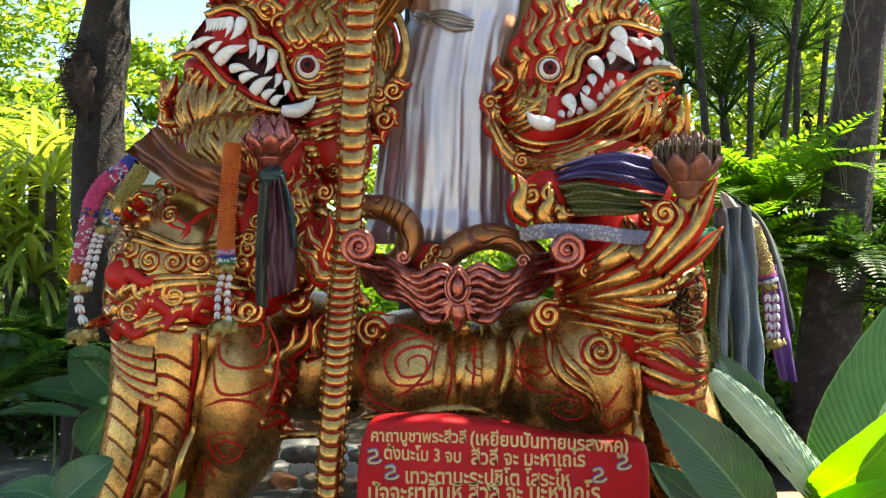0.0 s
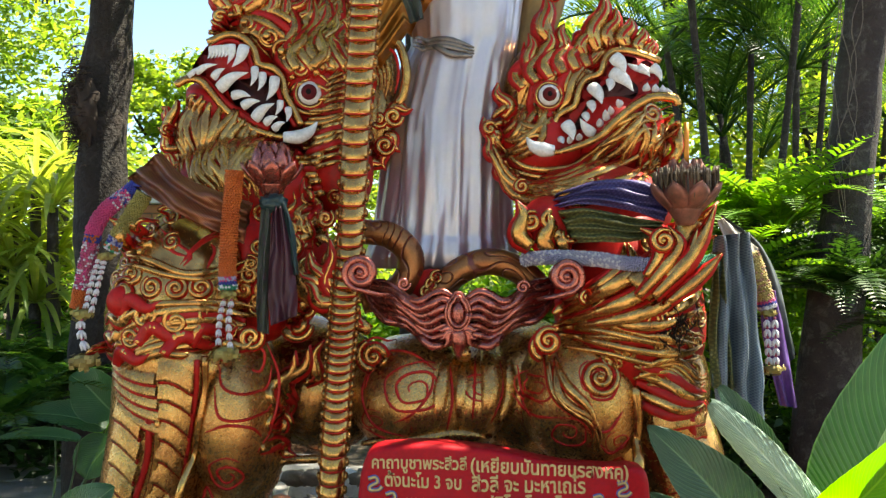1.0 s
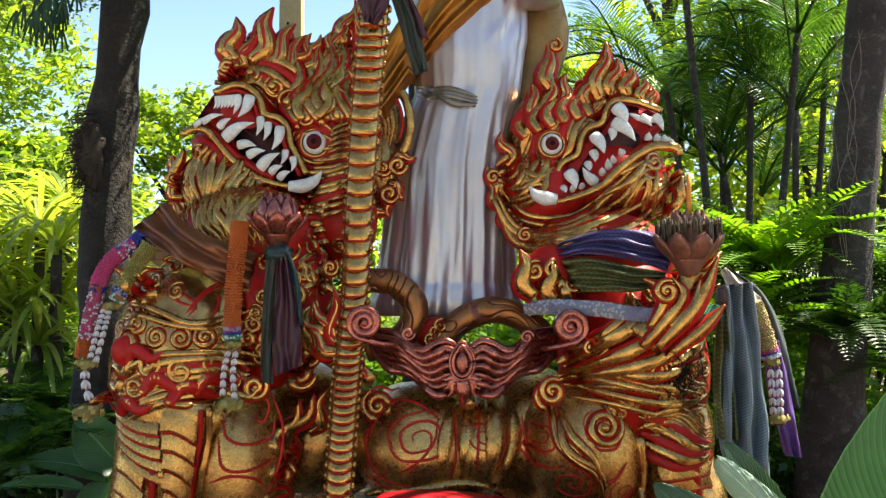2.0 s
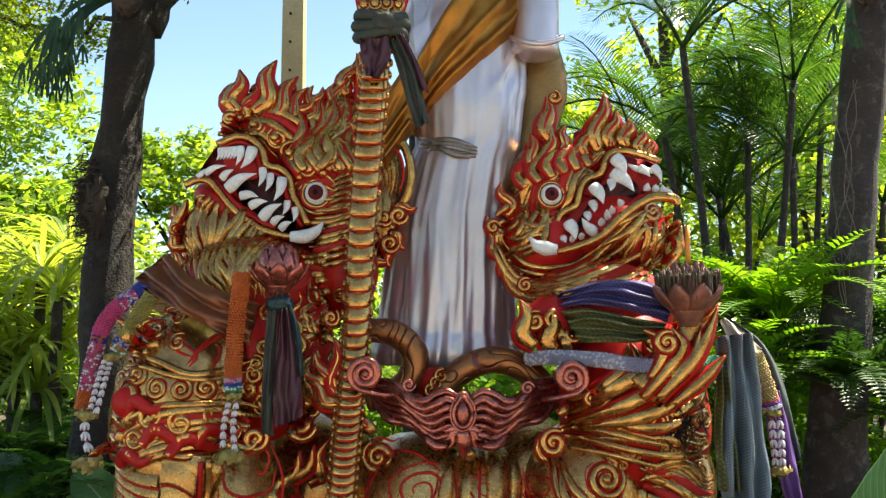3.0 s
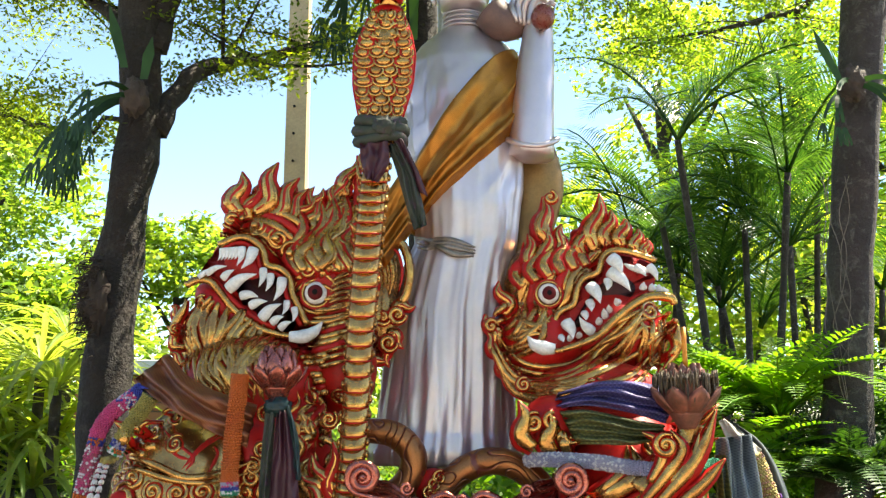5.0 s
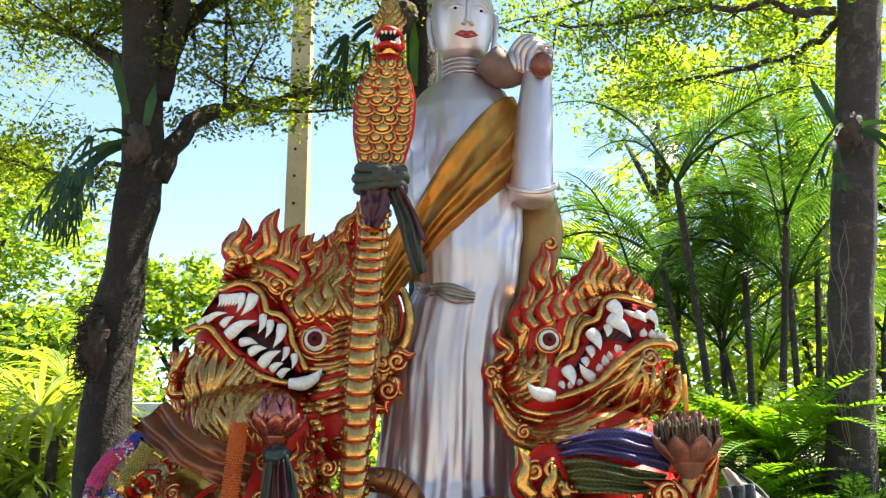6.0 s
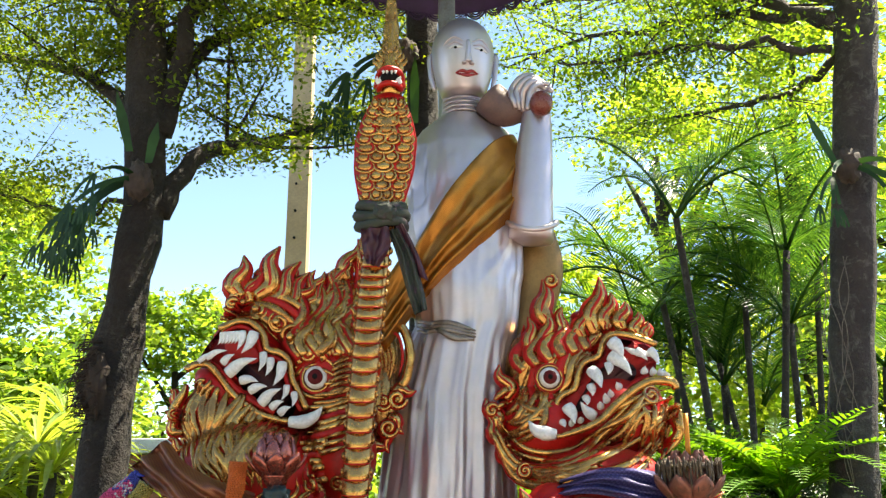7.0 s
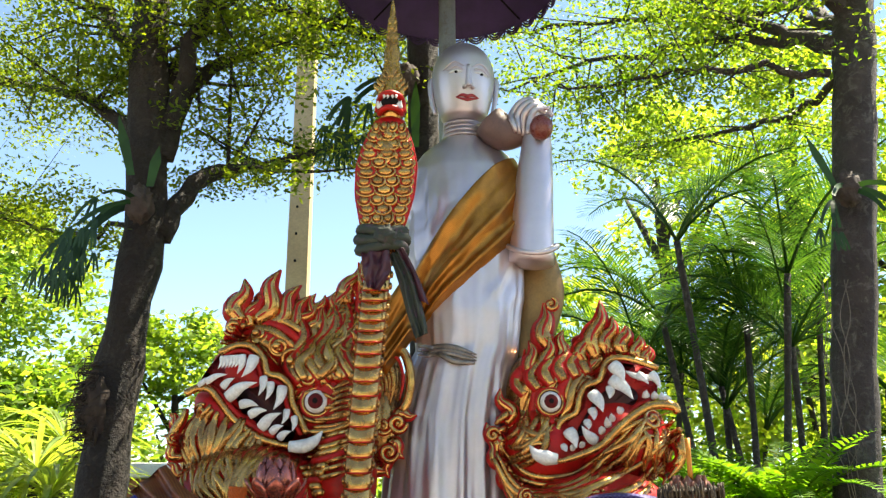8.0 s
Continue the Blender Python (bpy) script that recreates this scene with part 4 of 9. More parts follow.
    # beard: thick locks that fall from the jaw and turn in towards the neck
    rl.locks([(-1.067, 3.62, 1.997), (-1.112, 3.62, 1.881), (-1.102, 3.62, 1.729), (-1.024, 3.62, 1.555)], [(-0.573, 3.62, 1.764), (-0.607, 3.62, 1.695), (-0.637, 3.62, 1.625), (-0.653, 3.62, 1.532)], 10, 0.018, lift=0.3, shift=0.05)
    rl.locks([(-1.025, 3.62, 1.741), (-0.978, 3.62, 1.637), (-0.908, 3.62, 1.544)], [(-0.731, 3.60, 1.727), (-0.719, 3.60, 1.635), (-0.684, 3.60, 1.543)], 9, 0.016, lift=0.4, shift=0.1)
    rl.locks([(-1.045, 3.60, 2.005), (-1.083, 3.60, 1.913), (-1.073, 3.60, 1.797), (-1.019, 3.60, 1.693)], [(-0.848, 3.60, 1.924), (-0.898, 3.60, 1.820), (-0.911, 3.60, 1.727), (-0.897, 3.60, 1.653)], 6, 0.019)
    rl.locks([(-0.866, 3.60, 1.936), (-0.902, 3.60, 1.820), (-0.893, 3.60, 1.727), (-0.874, 3.60, 1.646)], [(-0.662, 3.60, 1.808), (-0.713, 3.60, 1.750), (-0.749, 3.60, 1.681), (-0.772, 3.60, 1.607)], 6, 0.018)
    rl.locks([(-1.127, 3.68, 1.985), (-1.149, 3.68, 1.890), (-1.136, 3.68, 1.783), (-1.088, 3.68, 1.677)], [(-1.026, 3.62, 1.892), (-1.060, 3.62, 1.811), (-1.048, 3.62, 1.729), (-1.008, 3.62, 1.655)], 4, 0.016)
    rl.locks([(-0.732, 3.60, 1.792), (-0.777, 3.60, 1.716), (-0.800, 3.60, 1.623)], [(-0.570, 3.60, 1.774), (-0.616, 3.60, 1.693), (-0.661, 3.60, 1.612)], 4, 0.015)
    rl.curl((-1.033, 3.60, 1.947), 0.039, M_GOLD, 1.5, 1, 1, 0.3, lift=1.0)
    rl.curl((-1.096, 3.60, 1.774), 0.032, M_GOLD, 1.5, -1, 1, 0.3, lift=1.0)
    rl.curl((-1.124, 3.60, 1.838), 0.025, M_GOLD, 1.5, 1, 1, 0.3, lift=1.0)
    rl.curl((-0.974, 3.60, 1.862), 0.034, M_GOLD, 1.5, -1, 1, 0.3, lift=1.0)
    for b, t in (((-1.100, 3.66, 1.769), (-1.180, 3.66, 1.856)), ((-1.077, 3.64, 1.708), (-1.154, 3.64, 1.743)), ((-1.127, 3.70, 1.905), (-1.180, 3.70, 1.952))):
        rl.flame(b, t, 0.022, 0.3, snap=False)
    # bands that follow the lip, tongues behind the brow
    rl.bands([(-0.959, 3.66, 2.251), (-0.875, 3.66, 2.276), (-0.778, 3.66, 2.246), (-0.708, 3.66, 2.177), (-0.665, 3.66, 2.093)], [(-0.96, 3.7, 2.33), (-0.863, 3.7, 2.37), (-0.739, 3.7, 2.359), (-0.628, 3.7, 2.299), (-0.565, 3.7, 2.199)], 5, 0.02, [M_GOLD, M_RED, M_DARKGOLD, M_RED, M_GOLD])
    for k in range(7):
        b, t = Vector((-0.61, 3.69, 2.079)).lerp(Vector((-0.35, 3.72, 2.083)), k / 6), Vector((-0.641, 3.7, 2.367)).lerp(Vector((-0.364, 3.74, 2.516)), k / 6)
        rl.flame(b, t, 0.034, 0.2, M_GOLD if k % 3 else M_DARKGOLD, lift=0.7)
    for c, r, h, st in (((-0.92, 3.64, 2.308), 0.036, 1, 3.5), ((-0.816, 3.63, 2.288), 0.042, -1, 0), ((-0.723, 3.63, 2.232), 0.044, 1, 2), ((-0.662, 3.63, 2.161), 0.042, -1, 0), ((-0.596, 3.66, 2.245), 0.036, 1, 1), ((-0.463, 3.66, 2.22), 0.04, -1, 1), ((-0.391, 3.66, 2.319), 0.036, 1, 1), ((-0.401, 3.66, 2.122), 0.036, -1, 2)):
        rl.curl(c, r, M_GOLD, 1.6, h, st, 0.3, lift=1.2)
    for k in range(9):
        b = Vector((-0.904, 3.72, 2.372)).lerp(Vector((-0.474, 3.74, 2.338)), k / 8) + Vector((0, 0, 0.02 * rng.normal()))
        rl.flame(b, b + Vector((0.025 + 0.01 * rng.normal(), 0, 0.09 + 0.03 * rng.random())), 0.026, 0.25 * (-1) ** k, snap=False)
    rl.mane((-0.578, 3.45, 1.34), (0.13, 0.26), 16, 80, 0.14, 0.020, [M_GOLD, M_GOLD, M_RED])
    # ear behind the staff
    rl.stroke([(-0.293, 3.72, 2.22), (-0.249, 3.72, 2.245), (-0.187, 3.72, 2.212), (-0.157, 3.72, 2.107), (-0.169, 3.72, 2.009), (-0.194, 3.72, 1.964)], 0.021, M_GOLD, 0, 20, snap=False, pointed=False)
    rl.stroke([(-0.262, 3.7, 2.203), (-0.208, 3.7, 2.178), (-0.188, 3.7, 2.092), (-0.202, 3.7, 2.006)], 0.007, M_RED, 0, 14, snap=False)
    rl.strands([(-0.294, 3.74, 2.186), (-0.25, 3.74, 2.161), (-0.229, 3.74, 2.086), (-0.248, 3.74, 1.987)], [(-0.313, 3.76, 2.165), (-0.287, 3.76, 2.115), (-0.275, 3.76, 2.04), (-0.294, 3.76, 1.965)], 3, 0.02, M_DARKGOLD, snap=False)
    for c, r in (((-0.209, 3.7, 1.908), 0.04), ((-0.27, 3.7, 1.896), 0.035), ((-0.245, 3.7, 1.787), 0.04)):
        rl.curl(c, r, M_GOLD, 1.4, -1, 0, 0.3)
    for b, t in (((-0.223, 3.72, 1.935), (-0.133, 3.72, 1.947)), ((-0.246, 3.72, 1.837), (-0.185, 3.72, 1.769)), ((-0.282, 3.72, 1.789), (-0.245, 3.72, 1.692)), ((-0.318, 3.72, 1.692), (-0.246, 3.72, 1.728))):
        rl.flame(b, t, 0.026, 0.2, snap=False)
    blob(sc, (-0.276, 3.8, 1.895), (0.07, 0.08, 0.2), M_DARKGOLD)
    blob(sc, (-0.249, 3.82, 2.112), (0.055, 0.06, 0.14), M_DARKGOLD)
    # chest and shoulder
    rl.patch([(-1.07, 3.38, 1.467), (-0.952, 3.38, 1.488), (-0.824, 3.38, 1.419), (-0.791, 3.38, 1.284), (-0.974, 3.38, 1.259), (-1.167, 3.38, 1.306), (-1.124, 3.38, 1.413)], M_GOLD, None)
    for s in ([(-1.113, 3.36, 1.444), (-1.032, 3.36, 1.38), (-0.957, 3.36, 1.327), (-0.985, 3.36, 1.273)], [(-0.979, 3.36, 1.312), (-0.936, 3.36, 1.369), (-0.883, 3.36, 1.418)], [(-1.085, 3.36, 1.391), (-1.021, 3.36, 1.337), (-0.968, 3.36, 1.32)], [(-0.893, 3.36, 1.369), (-0.878, 3.36, 1.337), (-0.9, 3.36, 1.269)], [(-0.994, 3.36, 1.284), (-0.936, 3.36, 1.359), (-0.866, 3.36, 1.412)]):
        rl.stroke(s, 0.008, M_RED, 0.6, 12, sides=5)
    rl.stroke([(-1.234, 3.36, 1.327), (-1.16, 3.36, 1.32), (-1.075, 3.36, 1.295), (-0.968, 3.36, 1.256), (-0.861, 3.36, 1.269), (-0.765, 3.36, 1.305)], 0.016, M_GOLD, 0.8, 20)
    rl.stroke([(-1.256, 3.36, 1.284), (-1.16, 3.36, 1.284), (-1.032, 3.36, 1.252), (-0.904, 3.36, 1.237), (-0.755, 3.36, 1.269)], 0.012, M_GOLD, 0.8, 20)
    for k, (x, r) in enumerate((((-1.182, 3.35, 1.252), 20), ((-1.09, 3.33, 1.206), 19), ((-0.999, 3.32, 1.202), 19), ((-0.914, 3.32, 1.204), 19), ((-0.742, 3.32, 1.294), 16), ((-1.227, 3.34, 1.295), 14))):
        rl.curl(x, r * 0.0021, M_GOLD, 1.7, 1 if k % 2 else -1, 2.0, 0.3)
    rl.stroke([(-1.259, 3.34, 1.04), (-1.206, 3.34, 1.083), (-1.089, 3.34, 1.136), (-0.962, 3.34, 1.146), (-0.814, 3.34, 1.142), (-0.729, 3.34, 1.125)], 0.016, M_GOLD, 0.8, 20)
    rl.stroke([(-1.27, 3.34, 1.008), (-1.185, 3.34, 1.051), (-1.068, 3.34, 1.104), (-0.941, 3.34, 1.114), (-0.793, 3.34, 1.104), (-0.708, 3.34, 1.083)], 0.012, M_DARKGOLD, 0.8, 20)
    rl.strands([(-1.089, 3.34, 1.03), (-1.005, 3.34, 1.083), (-0.92, 3.34, 1.072), (-0.814, 3.34, 1.051)], [(-1.206, 3.34, 0.913), (-1.089, 3.34, 0.966), (-0.962, 3.34, 0.955), (-0.856, 3.34, 0.977)], 5, 0.018, M_GOLD, 0.6, red=True)
    rl.curl((-1.185, 3.34, 1.008), 0.045, M_GOLD, 1.5, 1, 0, 0.3)
    blob(sc, (-1.22, 3.36, 1.152), (0.055, 0.05, 0.06), M_RED)
    for b, t in (((-1.174, 3.34, 1.189), (-1.297, 3.33, 1.146)), ((-1.185, 3.34, 1.125), (-1.308, 3.33, 1.062)), ((-1.153, 3.34, 1.337), (-1.266, 3.36, 1.465)), ((-1.111, 3.34, 1.369), (-1.213, 3.36, 1.455)), ((-1.217, 3.34, 0.998), (-1.344, 3.34, 0.955)), ((-1.227, 3.34, 1.04), (-1.32, 3.36, 0.996))):
        rl.flame(b, t, 0.03, 0.3, M_GOLD)
    rl.bands([(-0.75, 3.34, 1.093), (-0.92, 3.34, 1.125), (-1.089, 3.34, 1.1), (-1.248, 3.34, 0.998)], [(-0.729, 3.34, 0.998), (-0.899, 3.34, 0.998), (-1.068, 3.34, 0.96), (-1.227, 3.34, 0.881)], 7, 0.02, [M_GOLD, M_RED, M_GOLD], 0.5)
    for c, r, h in (((-1.139, 3.36, 1.423), 0.04, 1), ((-1.213, 3.36, 1.369), 0.036, -1), ((-1.06, 3.38, 1.477), 0.036, 1), ((-0.833, 3.33, 1.206), 0.038, -1), ((-1.266, 3.36, 1.231), 0.034, 1), ((-0.959, 3.33, 1.062), 0.04, 1), ((-0.811, 3.33, 1.041), 0.036, -1), ((-1.256, 3.36, 1.124), 0.036, -1)):
        rl.curl(c, r, M_GOLD, 1.6, h, 1, 0.28)
    rl.curl((-1.212, 3.32, 1.188), 0.052, M_GOLD, 1.6, 1, 1, 0.28, lift=1.2)
    rl.curl((-1.112, 3.32, 1.103), 0.048, M_GOLD, 1.6, -1, 1, 0.28, lift=1.2)
    rl.curl((-0.993, 3.32, 1.078), 0.048, M_GOLD, 1.6, 1, 1, 0.28, lift=1.2)
    rl.curl((-1.168, 3.32, 1.019), 0.043, M_GOLD, 1.6, -1, 1, 0.28, lift=1.2)
    rl.curl((-0.879, 3.32, 1.103), 0.043, M_GOLD, 1.6, 1, 1, 0.28, lift=1.2)
    rl.curl((-0.718, 3.32, 1.019), 0.048, M_GOLD, 1.6, -1, 1, 0.28, lift=1.2)
    rl.curl((-1.034, 3.32, 1.378), 0.035, M_GOLD, 1.6, 1, 1, 0.28, lift=1.2)
    rl.flame((-1.136, 3.32, 0.998), (-0.936, 3.32, 1.036), 0.024, 0.3, lift=1.0)
    rl.flame((-1.030, 3.32, 0.960), (-0.830, 3.32, 1.019), 0.024, 0.3, lift=1.0)
    rl.flame((-1.211, 3.32, 1.103), (-1.053, 3.32, 1.156), 0.024, 0.3, lift=1.0)
    rl.flame((-0.829, 3.32, 0.934), (-0.703, 3.32, 1.019), 0.024, 0.3, lift=1.0)
    rl.flame((-0.946, 3.32, 0.987), (-0.777, 3.32, 1.057), 0.024, 0.3, lift=1.0)
    rl.flame((-1.241, 3.32, 0.913), (-1.094, 3.32, 0.960), 0.024, 0.3, lift=1.0)
    # leg: feathered plates in two rows between red bands
    rl.shingles([(-1.277, 3.4, 0.939), (-1.264, 3.4, 0.881), (-1.249, 3.4, 0.821), (-1.23, 3.4, 0.76)], [(-1.073, 3.33, 0.889), (-1.067, 3.33, 0.817), (-1.063, 3.33, 0.737), (-1.059, 3.33, 0.656)], 5, 0.03, M_SATIN, -0.012)
    rl.shingles([(-1.246, 3.42, 0.786), (-1.261, 3.42, 0.645), (-1.276, 3.42, 0.493), (-1.298, 3.42, 0.341), (-1.322, 3.42, 0.189)], [(-1.13, 3.36, 0.719), (-1.147, 3.36, 0.57), (-1.177, 3.36, 0.421), (-1.22, 3.36, 0.271), (-1.256, 3.36, 0.143)], 7, 0.036, M_SATIN, 0.016)
    rl.shingles([(-1.057, 3.33, 0.931), (-1.057, 3.33, 0.787), (-1.065, 3.33, 0.639), (-1.103, 3.33, 0.47), (-1.15, 3.33, 0.28)], [(-0.937, 3.31, 0.885), (-0.949, 3.31, 0.727), (-0.983, 3.31, 0.559), (-1.029, 3.31, 0.391), (-1.075, 3.31, 0.202)], 8, 0.036, M_SATIN, 0.02)
    rl.stroke([(-0.917, 3.33, 0.935), (-0.934, 3.33, 0.787), (-0.97, 3.33, 0.618), (-1.012, 3.33, 0.449), (-1.054, 3.33, 0.28)], 0.011, M_RED, 0.7, 18, pointed=False)
    rl.stroke([(-0.889, 3.32, 0.947), (-0.902, 3.32, 0.789), (-0.935, 3.32, 0.62), (-0.978, 3.32, 0.452), (-1.02, 3.32, 0.283)], 0.015, M_GOLD, 0.9, 18, pointed=False)
    rl.stroke([(-1.1, 3.36, 0.74), (-1.113, 3.36, 0.57), (-1.16, 3.36, 0.421), (-1.213, 3.36, 0.271)], 0.013, M_RED, 0.7, 14, pointed=False)
    rl.stroke([(-1.067, 3.35, 0.721), (-1.084, 3.35, 0.551), (-1.125, 3.35, 0.402), (-1.182, 3.35, 0.274)], 0.013, M_GOLD, 0.9, 14, pointed=False)
    # carved cloud lines on the thigh
    for s in ([(-0.851, 3.32, 0.915), (-0.83, 3.32, 0.831), (-0.746, 3.32, 0.799), (-0.662, 3.32, 0.831), (-0.64, 3.32, 0.915)], [(-0.862, 3.32, 0.831), (-0.841, 3.32, 0.725), (-0.767, 3.32, 0.704), (-0.683, 3.32, 0.725), (-0.64, 3.32, 0.768)], [(-0.893, 3.32, 0.662), (-0.809, 3.32, 0.688), (-0.725, 3.32, 0.673), (-0.693, 3.32, 0.631)],               [(-0.756, 3.32, 0.999), (-0.672, 3.32, 0.968), (-0.683, 3.32, 0.894), (-0.735, 3.32, 0.904)], [(-0.665, 3.34, 0.998), (-0.619, 3.34, 0.871), (-0.634, 3.34, 0.722), (-0.708, 3.34, 0.574)], [(-0.947, 3.36, 0.314), (-0.925, 3.36, 0.421), (-0.883, 3.36, 0.357)]):
        rl.stroke(s, 0.006, M_RED, 0.6, 22, sides=5)
    for c, r, t in (((-0.814, 3.34, 0.489), 0.095, 2.0),):
        rl.curl(c, r, M_RED, t, 1, 1.0, 0.06, core=False, lift=0.6)
    # between thigh and staff
    for b, t, w, bd in (((-0.653, 3.5, 0.719), (-0.578, 3.45, 0.946), 0.03, 0.25), ((-0.609, 3.5, 0.741), (-0.523, 3.45, 0.968), 0.035, 0.25), ((-0.564, 3.5, 0.808), (-0.473, 3.48, 0.987), 0.03, -0.2), ((-0.675, 3.5, 0.675), (-0.611, 3.45, 0.858), 0.025, -0.25), ((-0.697, 3.5, 0.586), (-0.586, 3.5, 0.542), 0.03, 0.2)):
        rl.flame(b, t, w, bd)
    rl.curl((-0.571, 3.45, 1.055), 0.06, M_GOLD, 1.6, -1, 0, 0.28)
    rl.curl((-0.639, 3.45, 0.672), 0.05, M_GOLD, 1.6, 1, 0, 0.3)
    rl.stroke([(-0.786, 3.6, 0.453), (-0.694, 3.6, 0.498), (-0.557, 3.6, 0.503), (-0.42, 3.6, 0.508)], 0.018, M_DARKGOLD, 0.5, 12)
    for c, r in (((-0.573, 3.42, 1.382), 0.045), ((-0.519, 3.42, 1.447), 0.05), ((-0.747, 3.42, 1.252), 0.04), ((-0.53, 3.42, 1.274), 0.045)):
        rl.curl(c, r, M_GOLD, 1.5, 1, 1, 0.28)
    rl.filigree([(-0.573, 3.42, 1.469), (-0.519, 3.42, 1.361), (-0.616, 3.42, 1.252), (-0.747, 3.42, 1.165), (-0.519, 3.42, 1.209)], 0.032, [M_GOLD, M_DARKGOLD], 0.03)
    for c, r, h in (((-0.71, 3.4, 1.489), 0.034, 1), ((-0.714, 3.42, 1.361), 0.036, -1), ((-0.53, 3.42, 1.556), 0.036, 1), ((-0.454, 3.42, 1.469), 0.034, -1), ((-0.434, 3.44, 1.558), 0.03, 1), ((-0.725, 3.42, 1.122), 0.036, 1), ((-0.533, 3.44, 1.121), 0.036, -1)):
        rl.curl(c, r, M_GOLD, 1.5, h, 1, 0.28, lift=0.8)
    # fire above the claw that holds the tray
    for b, t, w, bd in (((-0.416, 3.38, 1.156), (-0.431, 3.36, 1.384), 0.04, 0.15), ((-0.448, 3.38, 1.166), (-0.51, 3.36, 1.337), 0.035, -0.2), ((-0.48, 3.38, 1.188), (-0.552, 3.36, 1.273), 0.03, -0.2), ((-0.392, 3.36, 1.124), (-0.307, 3.36, 1.06), 0.03, 0.2), ((-0.414, 3.36, 1.146), (-0.542, 3.36, 1.231), 0.035, 0.2)):
        rl.flame(b, t, w, bd, M_RED if w > 0.036 else M_GOLD, snap=False)
    tube(sc, [(-0.57, 3.4, 1.252), (-0.483, 3.4, 1.166), (-0.375, 3.4, 1.09), (-0.278, 3.4, 1.036)], [0.06, 0.05, 0.045, 0.02], M_DARKGOLD, 12, 10, 0.7)
    rl.stroke([(-0.51, 3.36, 1.22), (-0.446, 3.36, 1.156), (-0.36, 3.36, 1.124), (-0.307, 3.36, 1.065)], 0.014, M_RED, 0, 12, snap=False)
    # rump scrolls
    rl.curl((-0.271, 3.44, 0.936), 0.062, M_DARKGOLD, 1.8, 1, 2, 0.26)
    rl.stroke([(0.083, 3.46, 0.950), (0.077, 3.46, 0.830), (0.055, 3.46, 0.677)], [0.025, 0.042, 0.034, 0.01], M_SATIN, -0.1, 14, sides=12, reach=0.3)
    rl.stroke([(0.178, 3.46, 0.944), (0.187, 3.46, 0.808), (0.156, 3.46, 0.655)], [0.028, 0.046, 0.037, 0.01], M_SATIN, -0.1, 14, sides=12, reach=0.3)
    rl.stroke([(0.259, 3.46, 0.895), (0.259, 3.46, 0.775), (0.215, 3.46, 0.655)], [0.022, 0.036, 0.029, 0.01], M_SATIN, -0.1, 14, sides=12, reach=0.3)
    rl.stroke([(0.006, 3.46, 0.895), (-0.016, 3.46, 0.764), (-0.027, 3.46, 0.655)], [0.020, 0.034, 0.027, 0.01], M_SATIN, -0.1, 14, sides=12, reach=0.3)
    rl.stroke([(-0.302, 3.46, 0.874), (-0.324, 3.46, 0.764), (-0.268, 3.46, 0.655), (-0.148, 3.46, 0.622)], 0.0055, M_RED, 0.7, 18, sides=5, reach=0.3)
    rl.stroke([(-0.262, 3.46, 0.895), (-0.214, 3.46, 0.944), (-0.115, 3.46, 0.935), (-0.027, 3.46, 0.874)], 0.0055, M_RED, 0.7, 18, sides=5, reach=0.3)
    rl.stroke([(-0.192, 3.46, 0.677), (-0.115, 3.46, 0.720), (-0.049, 3.46, 0.797), (-0.038, 3.46, 0.874)], 0.0055, M_RED, 0.7, 18, sides=5, reach=0.3)
    rl.stroke([(0.127, 3.46, 0.917), (0.121, 3.46, 0.808), (0.112, 3.46, 0.677)], 0.0055, M_RED, 0.7, 18, sides=5, reach=0.3)
    rl.stroke([(0.226, 3.46, 0.906), (0.231, 3.46, 0.786), (0.186, 3.46, 0.666)], 0.0055, M_RED, 0.7, 18, sides=5, reach=0.3)
    rl.stroke([(-0.324, 3.46, 0.961), (-0.269, 3.46, 1.005), (-0.192, 3.46, 0.983)], 0.0055, M_RED, 0.7, 18, sides=5, reach=0.3)
    rl.stroke([(0.292, 3.46, 0.830), (0.325, 3.46, 0.720), (0.413, 3.46, 0.655), (0.533, 3.46, 0.644)], 0.0055, M_RED, 0.7, 18, sides=5, reach=0.3)
    rl.stroke([(0.502, 3.46, 0.895), (0.546, 3.46, 0.961), (0.634, 3.46, 0.972), (0.689, 3.46, 0.895)], 0.0055, M_RED, 0.7, 18, sides=5, reach=0.3)
    rl.stroke([(0.710, 3.46, 0.797), (0.644, 3.46, 0.720), (0.545, 3.46, 0.709)], 0.0055, M_RED, 0.7, 18, sides=5, reach=0.3)
    for s in ([(-0.315, 3.45, 0.792), (-0.282, 3.45, 0.88), (-0.206, 3.45, 0.935)], [(0.024, 3.46, 0.901), (0.035, 3.46, 0.769), (0.013, 3.46, 0.637)], [(-0.326, 3.45, 0.639), (-0.184, 3.45, 0.6), (-0.031, 3.45, 0.628)]):
        rl.stroke(s, 0.006, M_RED, 0.6, 14, sides=5)
    for c, r, t, h in (((-0.106, 3.42, 0.807), 0.13, 2.4, 1), ((0.145, 3.46, 0.813), 0.09, 2.0, -1), ((-0.274, 3.48, 0.678), 0.06, 1.6, 1)):
        rl.curl(c, r, M_RED, t, h, 1.0, 0.05, core=False, lift=0.6)
    rl.stroke([(-0.32, 3.5, 0.586), (-0.142, 3.5, 0.597), (0.036, 3.5, 0.619), (0.191, 3.5, 0.608)], 0.03, M_DARKGOLD, 0.3, 12)
    return thing("lion_statue", sc, "gold and red guardian lion statue with open fanged mouth", "statue", group="guardian lions")


